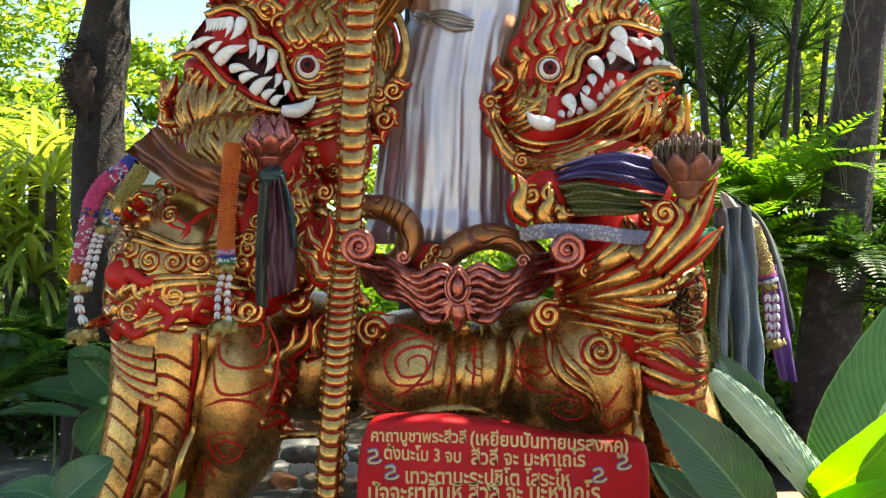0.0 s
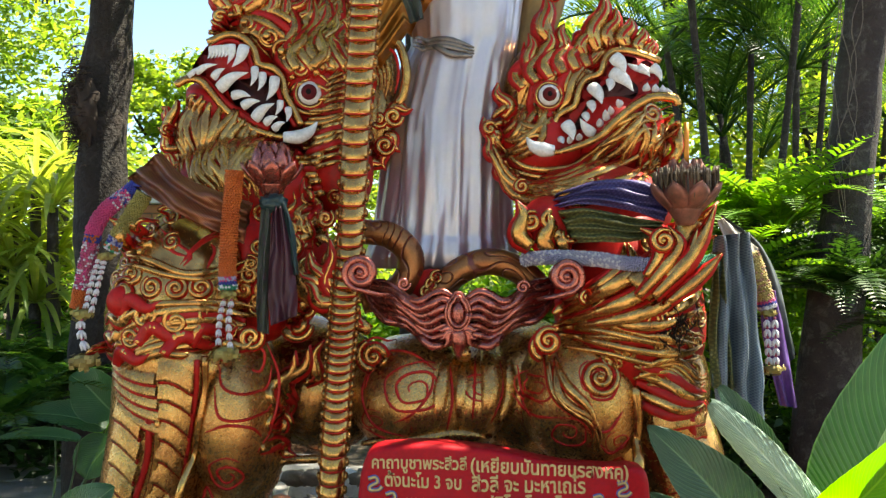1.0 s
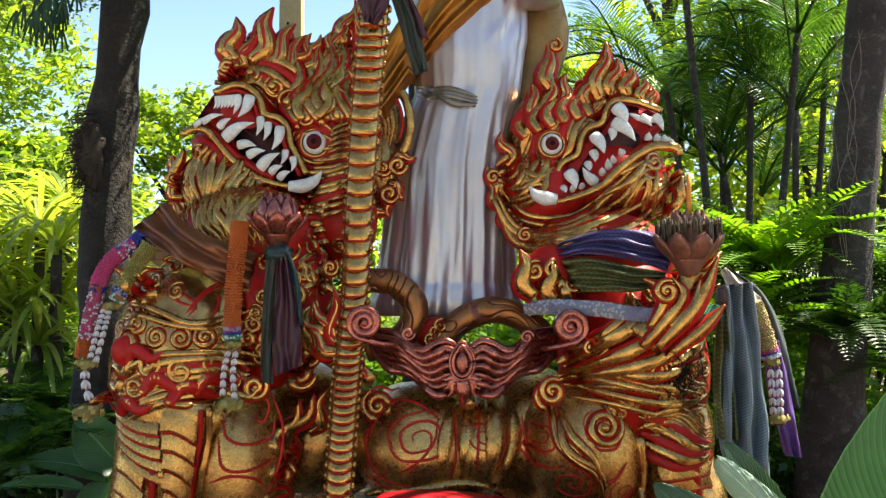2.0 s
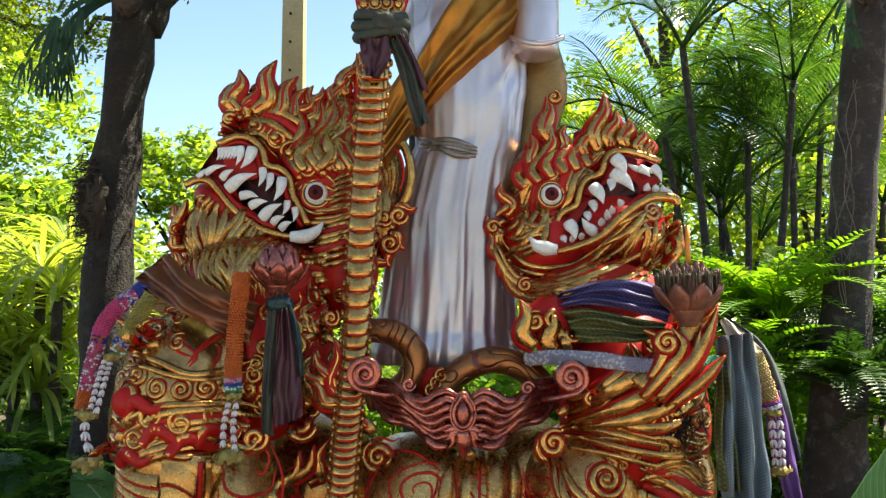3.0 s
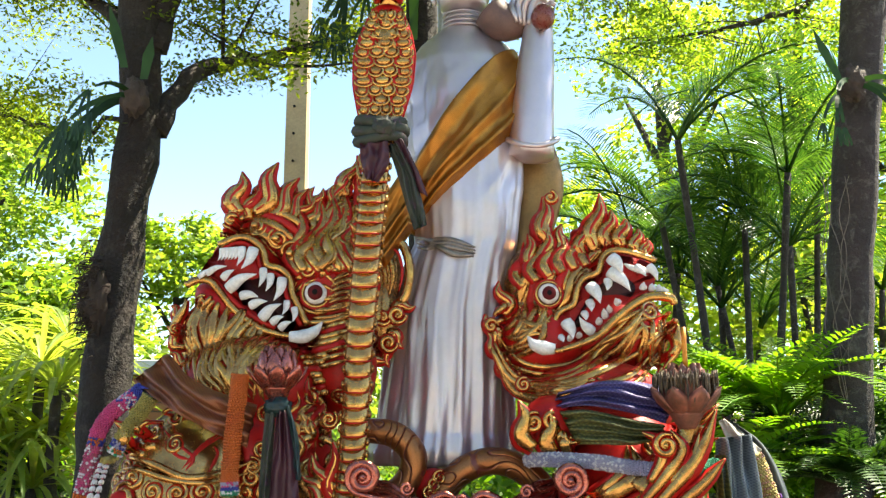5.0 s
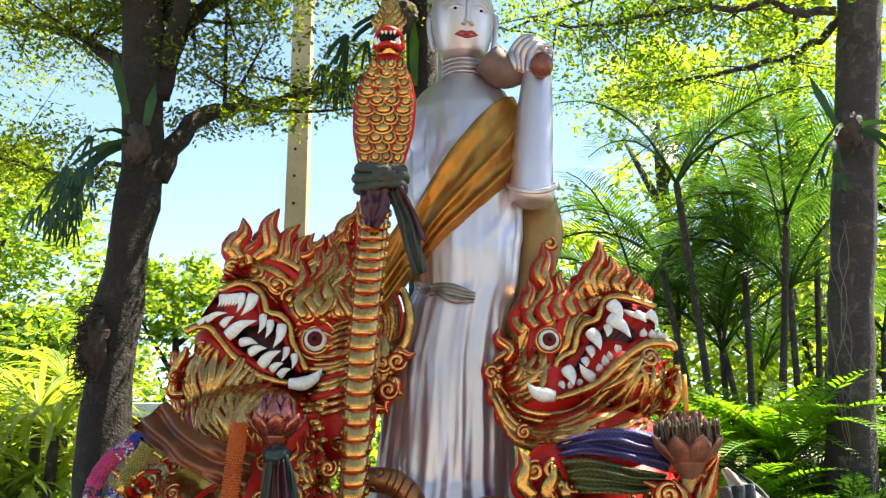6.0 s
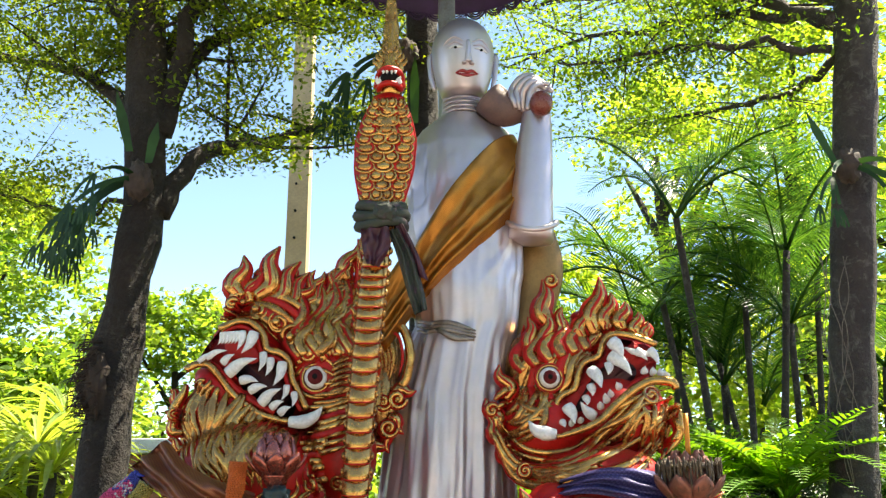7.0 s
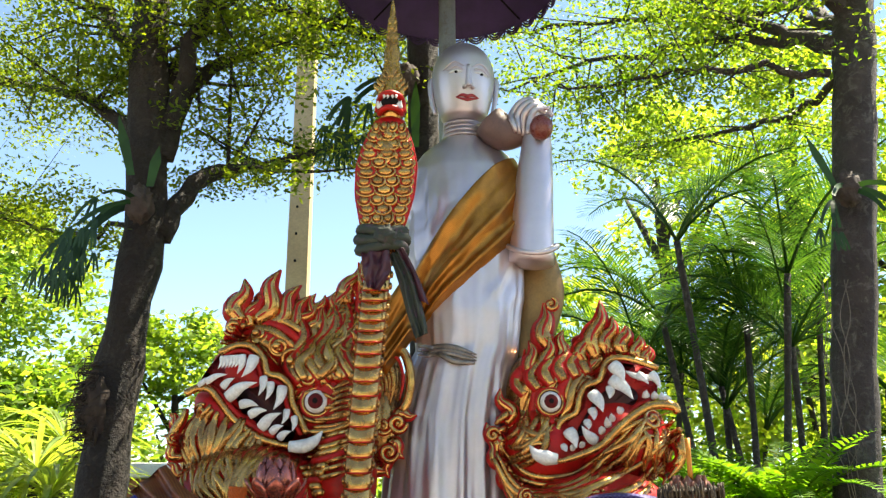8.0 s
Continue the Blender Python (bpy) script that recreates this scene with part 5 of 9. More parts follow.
def right_lion():
    sc = Sculpt()
    blob(sc, (0.749, 3.62, 1.114), (0.30, 0.36, 0.42), M_RED, (0, -8, 0), 40, 26, 0.05)
    blob(sc, (0.565, 3.62, 0.77), (0.27, 0.33, 0.30), M_SATIN, (0, 0, 0), 36, 24, 0.05)
    blob(sc, (0.877, 3.62, 0.793), (0.19, 0.3, 0.3), M_DARKGOLD, (0, 0, 0), 36, 24, 0.05)
    tube(sc, [(0.841, 3.62, 0.793), (0.933, 3.62, 0.517), (1.013, 3.62, 0.288), (1.059, 3.62, 0.058), (1.07, 3.62, -0.103)], [0.2, 0.2, 0.17, 0.165, 0.2], M_GOLD, 18, 20)
    tube(sc, [(0.648, 3.7, 0.642), (0.695, 3.7, 0.407), (0.718, 3.7, 0.172), (0.718, 3.7, -0.133)], [0.24, 0.2, 0.16, 0.18], M_GOLD, 16, 18)
    blob(sc, (0.359, 3.88, 0.76), (0.28, 0.34, 0.3), M_SATIN, (0, 0, 0), 30, 20, 0.05)
    tube(sc, [(0.21, 3.85, 0.568), (0.381, 3.85, 0.532), (0.552, 3.85, 0.471)], [0.1, 0.08, 0.08], M_DARKGOLD, 10, 14)
    blob(sc, (0.494, 3.9, 2.034), (0.24, 0.22, 0.25), M_DARKGOLD, (0, 0, 0), 36, 24, 0.04)
    blob(sc, (0.751, 3.9, 2.085), (0.2, 0.22, 0.14), M_RED, (0, -38, 0), 32, 20, 0.03)
    blob(sc, (0.733, 3.84, 1.848), (0.24, 0.22, 0.2), M_RED, (0, 20, 0), 32, 22, 0.04)
    blob(sc, (0.418, 3.82, 1.796), (0.19, 0.2, 0.18), M_RED, (0, 20, 0), 30, 20, 0.04)
    blob(sc, (0.73, 3.9, 2.254), (0.17, 0.12, 0.06), M_RED, (0, 15, 0), 28, 18, 0.05)
    blob(sc, (0.648, 3.7, 1.511), (0.3, 0.28, 0.2), M_RED, (0, 0, 0), 30, 18)
    rl = Relief(sc)
    # open mouth
    rl.patch([(0.71, 3.67, 2.17), (0.866, 3.67, 2.133), (0.9, 3.67, 2.06), (0.861, 3.67, 1.975), (0.702, 3.67, 1.878), (0.568, 3.67, 1.807), (0.461, 3.67, 1.795), (0.48, 3.67, 1.903), (0.548, 3.67, 1.963), (0.574, 3.67, 2.036), (0.659, 3.67, 2.072)], M_RED, 3.69)
    rl.patch([(0.644, 3.66, 2.022), (0.741, 3.66, 2.071), (0.812, 3.66, 2.022), (0.762, 3.66, 1.949), (0.64, 3.66, 1.877), (0.544, 3.66, 1.854), (0.594, 3.66, 1.95)], M_DARKMOUTH, 3.682)
    rl.stroke([(0.9, 3.66, 2.131), (0.816, 3.66, 2.163), (0.733, 3.66, 2.178), (0.676, 3.66, 2.154), (0.65, 3.66, 2.083), (0.585, 3.66, 2.056), (0.557, 3.66, 1.998), (0.542, 3.66, 1.945), (0.474, 3.66, 1.907), (0.453, 3.66, 1.83), (0.455, 3.66, 1.782)], 0.015, M_GOLD, 0.9, 30, snap=False, pointed=False)
    rl.stroke([(0.449, 3.58, 1.74), (0.53, 3.58, 1.763), (0.624, 3.58, 1.802), (0.696, 3.58, 1.868), (0.78, 3.58, 1.934), (0.851, 3.58, 1.967), (0.933, 3.58, 1.962), (0.949, 3.58, 1.933)], [0.01, 0.015, 0.017, 0.018, 0.02, 0.022, 0.016], M_GOLD, 0.9, 26, snap=False)
    rl.stroke([(0.461, 3.67, 1.783), (0.545, 3.67, 1.807), (0.629, 3.67, 1.85), (0.715, 3.67, 1.914), (0.8, 3.67, 1.97), (0.861, 3.67, 1.994)], 0.014, M_RED, 0.9, 20, snap=False, pointed=False)
    for b, t, w in (((0.704, 3.64, 2.145), (0.741, 3.6, 2.068), 14), ((0.697, 3.64, 2.084), (0.77, 3.58, 1.991), 14), ((0.805, 3.64, 2.103), (0.847, 3.62, 2.059), 9), ((0.863, 3.64, 2.108), (0.894, 3.62, 2.039), 9),
                    ((0.687, 3.64, 2.048), (0.675, 3.6, 1.996), 9), ((0.612, 3.64, 2.024), (0.642, 3.58, 1.939), 13), ((0.606, 3.64, 1.957), (0.607, 3.6, 1.908), 9), ((0.583, 3.64, 1.909), (0.583, 3.6, 1.871), 8), ((0.504, 3.64, 1.871), (0.529, 3.6, 1.795), 13), ((0.479, 3.64, 1.809), (0.487, 3.6, 1.781), 7),
                    ((0.616, 3.64, 1.827), (0.555, 3.6, 1.885), 11), ((0.559, 3.64, 1.808), (0.553, 3.6, 1.823), 7), ((0.521, 3.64, 1.794), (0.512, 3.61, 1.813), 6), ((0.646, 3.64, 1.865), (0.635, 3.6, 1.885), 8), ((0.673, 3.64, 1.889), (0.659, 3.6, 1.922), 8), ((0.692, 3.64, 1.913), (0.679, 3.6, 1.937), 7), ((0.729, 3.64, 1.947), (0.71, 3.61, 1.966), 8),
                    ((0.836, 3.64, 2.007), (0.837, 3.62, 2.035), 8), ((0.874, 3.64, 2.004), (0.87, 3.62, 2.03), 8), ((0.907, 3.64, 1.999), (0.901, 3.63, 2.027), 8), ((0.935, 3.65, 1.991), (0.922, 3.64, 2.018), 7)):
        rl.tooth(b, t, w * 0.0021, 0.08)
    rl.stroke([(0.758, 3.64, 2.116), (0.798, 3.64, 2.096), (0.839, 3.64, 2.091), (0.869, 3.64, 2.079)], 0.013, M_WHITE, 0.2, 10, snap=False)
    rl.stroke([(0.451, 3.6, 1.753), (0.405, 3.6, 1.758), (0.365, 3.6, 1.772), (0.338, 3.6, 1.807)], [0.022, 0.032, 0.024, 0.003], M_WHITE, 0.2, 12, snap=False, flat=0.9)
    # eye, brow, cheek
    rl.eye((0.438, 3.665, 1.992), 0.044)
    rl.strands([(0.378, 3.69, 2.003), (0.394, 3.69, 1.93), (0.454, 3.69, 1.918), (0.515, 3.69, 1.954)], [(0.359, 3.69, 2.027), (0.372, 3.69, 2.089), (0.469, 3.69, 2.096), (0.517, 3.69, 2.039)], 3, 0.014, M_DARKGOLD)
    rl.strands([(0.527, 3.69, 1.978), (0.548, 3.69, 2.027), (0.573, 3.69, 2.076), (0.615, 3.69, 2.1)], [(0.504, 3.69, 2.003), (0.512, 3.69, 2.052), (0.542, 3.69, 2.113), (0.616, 3.69, 2.15)], 3, 0.014, M_GOLD)
    rl.locks([(0.218, 3.66, 1.816), (0.335, 3.66, 1.698), (0.499, 3.66, 1.706), (0.640, 3.66, 1.809), (0.770, 3.66, 1.910), (0.946, 3.66, 1.950)], [(0.190, 3.66, 1.734), (0.276, 3.66, 1.565), (0.522, 3.66, 1.527), (0.733, 3.66, 1.581), (0.874, 3.66, 1.663), (0.981, 3.66, 1.804)], 6, 0.018, lift=0.4, shift=0.05)
    rl.locks([(0.192, 3.70, 1.905), (0.245, 3.70, 1.952), (0.328, 3.70, 2.072), (0.364, 3.70, 2.143)], [(0.302, 3.68, 1.700), (0.396, 3.68, 1.783), (0.444, 3.68, 1.902), (0.503, 3.68, 1.937)], 7, 0.016, [M_DARKGOLD, M_GOLD], lift=0.4)
    rl.locks([(0.782, 3.66, 1.875), (0.804, 3.66, 1.757), (0.792, 3.66, 1.628)], [(0.987, 3.68, 1.925), (0.986, 3.68, 1.783), (0.926, 3.68, 1.641)], 4, 0.017, lift=0.4)
    rl.locks([(0.279, 3.68, 1.925), (0.326, 3.68, 1.890), (0.397, 3.68, 1.873), (0.467, 3.68, 1.902)], [(0.218, 3.66, 1.710), (0.300, 3.66, 1.734), (0.359, 3.66, 1.781), (0.406, 3.66, 1.781)], 5, 0.015, [M_DARKGOLD, M_GOLD])
    rl.locks([(0.229, 3.64, 1.743), (0.322, 3.64, 1.673), (0.461, 3.64, 1.673), (0.590, 3.64, 1.743), (0.695, 3.64, 1.837)], [(0.263, 3.64, 1.580), (0.379, 3.64, 1.556), (0.519, 3.64, 1.580), (0.648, 3.64, 1.650), (0.753, 3.64, 1.732)], 4, 0.017)
    rl.locks([(0.590, 3.64, 1.778), (0.696, 3.64, 1.867), (0.789, 3.64, 1.931), (0.871, 3.64, 1.954)], [(0.671, 3.64, 1.661), (0.753, 3.64, 1.732), (0.824, 3.64, 1.813), (0.894, 3.64, 1.849)], 4, 0.017)
    rl.locks([(0.946, 3.66, 1.934), (0.903, 3.66, 1.851), (0.847, 3.66, 1.781), (0.792, 3.66, 1.698)], [(1.003, 3.68, 1.842), (0.974, 3.68, 1.760), (0.926, 3.68, 1.700), (0.855, 3.68, 1.637)], 4, 0.017)
    rl.locks([(0.380, 3.64, 1.615), (0.496, 3.64, 1.610), (0.601, 3.64, 1.657)], [(0.333, 3.64, 1.533), (0.461, 3.64, 1.540), (0.589, 3.64, 1.580)], 3, 0.016)
    rl.curl((0.866, 3.62, 1.916), 0.048, M_GOLD, 1.7, 1, 0, 0.24, lift=1.2)
    rl.curl((0.583, 3.60, 1.600), 0.034, M_GOLD, 1.5, -1, 1, 0.3, lift=1.0)
    rl.curl((0.318, 3.60, 1.607), 0.03, M_GOLD, 1.5, 1, 1, 0.3, lift=1.0)
    # crest
    for b, t, w, bd in (((0.4, 3.72, 2.106), (0.361, 3.72, 2.261), 0.035, 0.2), ((0.449, 3.72, 2.106), (0.445, 3.72, 2.281), 0.045, 0.2), ((0.454, 3.74, 2.235), (0.435, 3.76, 2.438), 0.045, 0.15), ((0.477, 3.74, 2.184), (0.512, 3.74, 2.31), 0.03, -0.2),
                        ((0.547, 3.72, 2.131), (0.567, 3.72, 2.243), 0.032, 0.2), ((0.597, 3.72, 2.168), (0.613, 3.72, 2.305), 0.035, 0.2), ((0.654, 3.72, 2.185), (0.68, 3.72, 2.437), 0.045, 0.15), ((0.708, 3.72, 2.205), (0.728, 3.72, 2.368), 0.04, 0.2),
                        ((0.769, 3.72, 2.205), (0.79, 3.72, 2.33), 0.045, 0.2), ((0.83, 3.72, 2.18), (0.846, 3.72, 2.285), 0.035, 0.2), ((0.866, 3.72, 2.167), (0.881, 3.72, 2.242), 0.025, 0.2), ((0.608, 3.72, 2.131), (0.654, 3.74, 2.335), 0.035, -0.2)):
        rl.flame(b, t, w, bd, snap=False)
    rl.curl((0.46, 3.7, 2.422), 0.03, M_GOLD, 1.2, -1, 1.5, 0.35)
    for c, r in (((0.786, 3.68, 2.209), 0.035), ((0.713, 3.68, 2.209), 0.025), ((0.59, 3.68, 2.148), 0.03), ((0.408, 3.68, 2.124), 0.03)):
        rl.curl(c, r, M_GOLD, 1.5, 1, 1, 0.3)
    rl.bands([(0.334, 3.7, 1.883), (0.323, 3.7, 1.98), (0.349, 3.7, 2.066), (0.41, 3.7, 2.115)], [(0.467, 3.7, 1.907), (0.517, 3.7, 1.98), (0.543, 3.7, 2.065), (0.605, 3.7, 2.132)], 5, 0.022, [M_DARKGOLD, M_RED, M_GOLD, M_RED, M_GOLD])
    for k in range(6):
        b, t = Vector((0.338, 3.72, 2.032)).lerp(Vector((0.608, 3.72, 2.118)), k / 5), Vector((0.34, 3.72, 2.218)).lerp(Vector((0.637, 3.72, 2.28)), k / 5)
        rl.flame(b, t, 0.03, 0.2, M_DARKGOLD if k % 2 else M_GOLD, lift=0.7)
    # neck spikes behind the head
    for b, t, w, bd in (((0.251, 3.72, 1.909), (0.231, 3.72, 2.052), 0.03, -0.3), ((0.213, 3.72, 1.788), (0.171, 3.72, 1.91), 0.035, -0.2), ((0.237, 3.72, 1.739), (0.177, 3.72, 1.837), 0.03, 0.2), ((0.271, 3.7, 1.654), (0.2, 3.7, 1.738), 0.025, 0.2)):
        rl.flame(b, t, w, bd, snap=False)
    rl.curl((0.194, 3.7, 1.859), 0.03, M_GOLD, 1.3, 1, 0, 0.35)
    for k in range(8):
        b = Vector((0.588, 3.74, 2.179)).lerp(Vector((0.871, 3.74, 2.179)), k / 7)
        rl.flame(b, b + Vector((0.01 + 0.012 * rng.normal(), 0, 0.08 + 0.04 * rng.random())), 0.024, 0.25 * (-1) ** k, snap=False)
    # breast: curls, wide plumes sweeping up and out
    for c, r, h in (((0.337, 3.4, 1.457), 0.04, 1), ((0.412, 3.4, 1.468), 0.045, -1), ((0.802, 3.36, 1.369), 0.06, 1), ((0.488, 3.4, 1.403), 0.035, 1)):
        rl.curl(c, r, M_GOLD, 1.6, h, 1, 0.28)
    blob(sc, (0.413, 3.5, 1.452), (0.11, 0.08, 0.11), M_RED)
    for b, t, w, bd in (((0.339, 3.42, 1.361), (0.283, 3.4, 1.533), 0.04, 0.2), ((0.415, 3.42, 1.339), (0.401, 3.4, 1.489), 0.04, 0.2), ((0.469, 3.42, 1.339), (0.509, 3.4, 1.468), 0.035, 0.2), ((0.447, 3.42, 1.382), (0.466, 3.4, 1.436), 0.03, 0.2)):
        rl.flame(b, t, w, bd)
    # plumes that sweep up from the tray to the shoulder: gold leaves edged and split with red
    for pts, w in (([(0.461, 3.30, 1.100), (0.631, 3.30, 1.213), (0.807, 3.30, 1.326), (1.022, 3.30, 1.524)], 0.034),
                   ([(0.476, 3.30, 1.068), (0.707, 3.30, 1.173), (0.864, 3.30, 1.283), (1.012, 3.30, 1.397)], 0.030),
                   ([(0.448, 3.30, 1.124), (0.570, 3.30, 1.194), (0.656, 3.30, 1.279), (0.678, 3.30, 1.378)], 0.032),
                   ([(0.504, 3.30, 1.049), (0.744, 3.30, 1.118), (0.919, 3.30, 1.218), (1.017, 3.30, 1.260)], 0.028),
                   ([(0.674, 3.30, 1.237), (0.714, 3.30, 1.283), (0.689, 3.30, 1.374)], 0.026),
                   ([(0.778, 3.30, 1.307), (0.863, 3.30, 1.384), (0.937, 3.30, 1.470)], 0.030),
                   ([(0.590, 3.30, 1.081), (0.781, 3.30, 1.068), (1.012, 3.30, 1.132)], 0.022),
                   ([(0.803, 3.30, 1.165), (0.901, 3.30, 1.237), (0.981, 3.30, 1.326)], 0.024),
                   ([(0.830, 3.30, 1.109), (0.927, 3.30, 1.156), (1.018, 3.30, 1.194)], 0.022)):
        rl.stroke(pts, [w * q for q in (0.6, 1.15, 1.35, 1.2, 0.8, 0.12)], M_RED, 0.25, 22, flat=0.55, sides=9, reach=0.32)
        rl.stroke(pts, [w * q for q in (0.4, 0.85, 1.0, 0.85, 0.5, 0.06)], M_GOLD, 0.75, 22, flat=0.6, sides=9, reach=0.32)
        rl.stroke(pts, [w * q for q in (0.1, 0.16, 0.2, 0.16, 0.08)], M_RED, 1.3, 20, flat=0.6, sides=6, reach=0.32)
    rl.locks([(0.390, 3.30, 1.109), (0.496, 3.30, 1.165), (0.594, 3.30, 1.250)], [(0.437, 3.30, 1.043), (0.591, 3.30, 1.128), (0.709, 3.30, 1.237)], 3, 0.017)
    rl.locks([(0.409, 3.30, 1.068), (0.628, 3.30, 1.072), (0.818, 3.30, 1.030), (1.004, 3.30, 1.012)], [(0.417, 3.30, 1.006), (0.627, 3.30, 1.016), (0.816, 3.30, 0.969), (1.001, 3.30, 0.932)], 3, 0.016)
    rl.curl((0.809, 3.26, 1.380), 0.040, M_GOLD, 1.6, 1, 1, 0.28, lift=1.6)
    rl.curl((0.772, 3.26, 1.085), 0.034, M_GOLD, 1.6, -1, 1, 0.28, lift=1.6)
    rl.curl((0.384, 3.26, 1.011), 0.048, M_GOLD, 1.6, 1, 1, 0.28, lift=1.6)
    rl.curl((0.941, 3.26, 1.085), 0.030, M_GOLD, 1.6, -1, 1, 0.28, lift=1.6)
    rl.curl((0.528, 3.26, 1.169), 0.028, M_GOLD, 1.6, 1, 1, 0.28, lift=1.6)
    for c, r, h in (((0.75, 3.32, 1.063), 0.052, 1), ((0.981, 3.34, 1.087), 0.04, -1), ((0.676, 3.32, 1.284), 0.04, 1), ((0.384, 3.34, 0.977), 0.06, 1), ((0.585, 3.34, 0.871), 0.07, -1)):
        rl.curl(c, r, M_GOLD, 1.8, h, 0.5, 0.22)
    rl.stroke([(0.435, 3.33, 1.03), (0.583, 3.33, 0.999), (0.752, 3.33, 0.967), (0.9, 3.33, 0.956), (1.01, 3.33, 0.988)], 0.016, M_GOLD, 0.8, 20)
    rl.stroke([(0.456, 3.33, 0.977), (0.625, 3.33, 0.956), (0.795, 3.33, 0.918), (1.002, 3.33, 0.935)], 0.012, M_GOLD, 0.8, 20)
    rl.strands([(0.712, 3.34, 0.913), (0.818, 3.34, 0.86), (0.882, 3.34, 0.786), (0.977, 3.34, 0.775)], [(0.802, 3.36, 0.932), (0.898, 3.36, 0.911), (0.962, 3.36, 0.858), (1.019, 3.36, 0.868)], 5, 0.014, M_GOLD, 0.6, red=True)
    rl.locks([(0.354, 3.36, 0.996), (0.407, 3.36, 0.826), (0.524, 3.36, 0.719), (0.556, 3.36, 0.57)], [(0.461, 3.36, 0.932), (0.482, 3.36, 0.804), (0.567, 3.36, 0.698), (0.588, 3.36, 0.549)], 4, 0.016, sway=1.1)
    rl.stroke([(0.723, 3.34, 0.828), (0.738, 3.34, 0.659), (0.729, 3.34, 0.489), (0.755, 3.34, 0.277)], 0.022, M_GOLD, 0.7, 16, pointed=False)
    rl.bands([(0.738, 3.36, 0.911), (0.844, 3.36, 0.879), (0.919, 3.36, 0.826), (1.004, 3.36, 0.804)], [(0.716, 3.36, 0.783), (0.802, 3.36, 0.74), (0.887, 3.36, 0.719), (0.983, 3.36, 0.74)], 5, 0.022, [M_RED, M_GOLD], 0.5)
    for c, r, h in (((0.962, 3.36, 0.996), 0.036, 1), ((0.887, 3.36, 1.06), 0.034, -1), ((0.94, 3.36, 0.826), 0.04, 1), ((0.983, 3.36, 0.74), 0.034, -1), ((0.652, 3.36, 1.039), 0.034, 1)):
        rl.curl(c, r, M_GOLD, 1.6, h, 1, 0.26)
    rl.locks([(0.699, 3.40, 1.076), (0.840, 3.40, 1.097), (1.013, 3.40, 1.033)], [(0.719, 3.40, 0.796), (0.871, 3.40, 0.806), (1.034, 3.40, 0.731)], 6, 0.015, lift=0.5)
    rl.locks([(0.787, 3.40, 1.271), (0.907, 3.40, 1.281), (1.021, 3.40, 1.227)], [(0.786, 3.40, 1.119), (0.917, 3.40, 1.141), (1.029, 3.40, 1.076)], 4, 0.015, lift=0.5)
    # raised claw that carries the lotus
    tube(sc, [(0.711, 3.27, 1.196), (0.808, 3.27, 1.290), (0.887, 3.27, 1.375), (0.919, 3.27, 1.451)], [0.075, 0.06, 0.055, 0.06], M_DARKGOLD, 14, 14, 0.8)
    rl.stroke([(0.704, 3.20, 1.173), (0.810, 3.20, 1.293), (0.855, 3.20, 1.366), (0.814, 3.20, 1.431)], [0.023, 0.037, 0.028, 0.004], M_RED, 0, 18, flat=0.6, snap=False)
    rl.stroke([(0.701, 3.19, 1.174), (0.806, 3.19, 1.293), (0.851, 3.19, 1.367), (0.810, 3.19, 1.431)], [0.013, 0.024, 0.017, 0.002], M_GOLD, 0, 18, flat=0.7, snap=False)
    rl.stroke([(0.760, 3.20, 1.173), (0.875, 3.20, 1.293), (0.934, 3.20, 1.385), (0.985, 3.20, 1.506)], [0.026, 0.043, 0.033, 0.004], M_RED, 0, 18, flat=0.6, snap=False)
    rl.stroke([(0.756, 3.19, 1.174), (0.871, 3.19, 1.293), (0.930, 3.19, 1.385), (0.981, 3.19, 1.506)], [0.016, 0.028, 0.020, 0.002], M_GOLD, 0, 18, flat=0.7, snap=False)
    rl.stroke([(0.734, 3.20, 1.247), (0.783, 3.20, 1.329), (0.766, 3.20, 1.394), (0.711, 3.20, 1.422)], [0.019, 0.031, 0.024, 0.004], M_RED, 0, 18, flat=0.6, snap=False)
    rl.stroke([(0.730, 3.19, 1.247), (0.779, 3.19, 1.330), (0.762, 3.19, 1.394), (0.707, 3.19, 1.422)], [0.011, 0.019, 0.014, 0.002], M_GOLD, 0, 18, flat=0.7, snap=False)
    rl.stroke([(0.808, 3.20, 1.247), (0.891, 3.20, 1.329), (0.920, 3.20, 1.422)], [0.019, 0.031, 0.024, 0.004], M_RED, 0, 18, flat=0.6, snap=False)
    rl.stroke([(0.805, 3.19, 1.247), (0.887, 3.19, 1.330), (0.916, 3.19, 1.422)], [0.011, 0.019, 0.014, 0.002], M_GOLD, 0, 18, flat=0.7, snap=False)
    rl.stroke([(0.815, 3.20, 1.155), (0.929, 3.20, 1.247), (1.007, 3.20, 1.329)], [0.021, 0.034, 0.026, 0.004], M_RED, 0, 18, flat=0.6, snap=False)
    rl.stroke([(0.811, 3.19, 1.156), (0.925, 3.19, 1.247), (1.002, 3.19, 1.330)], [0.012, 0.022, 0.016, 0.002], M_GOLD, 0, 18, flat=0.7, snap=False)
    rl.curl((0.786, 3.17, 1.376), 0.042, M_GOLD, 1.6, 1, 1, 0.3, lift=0.5)
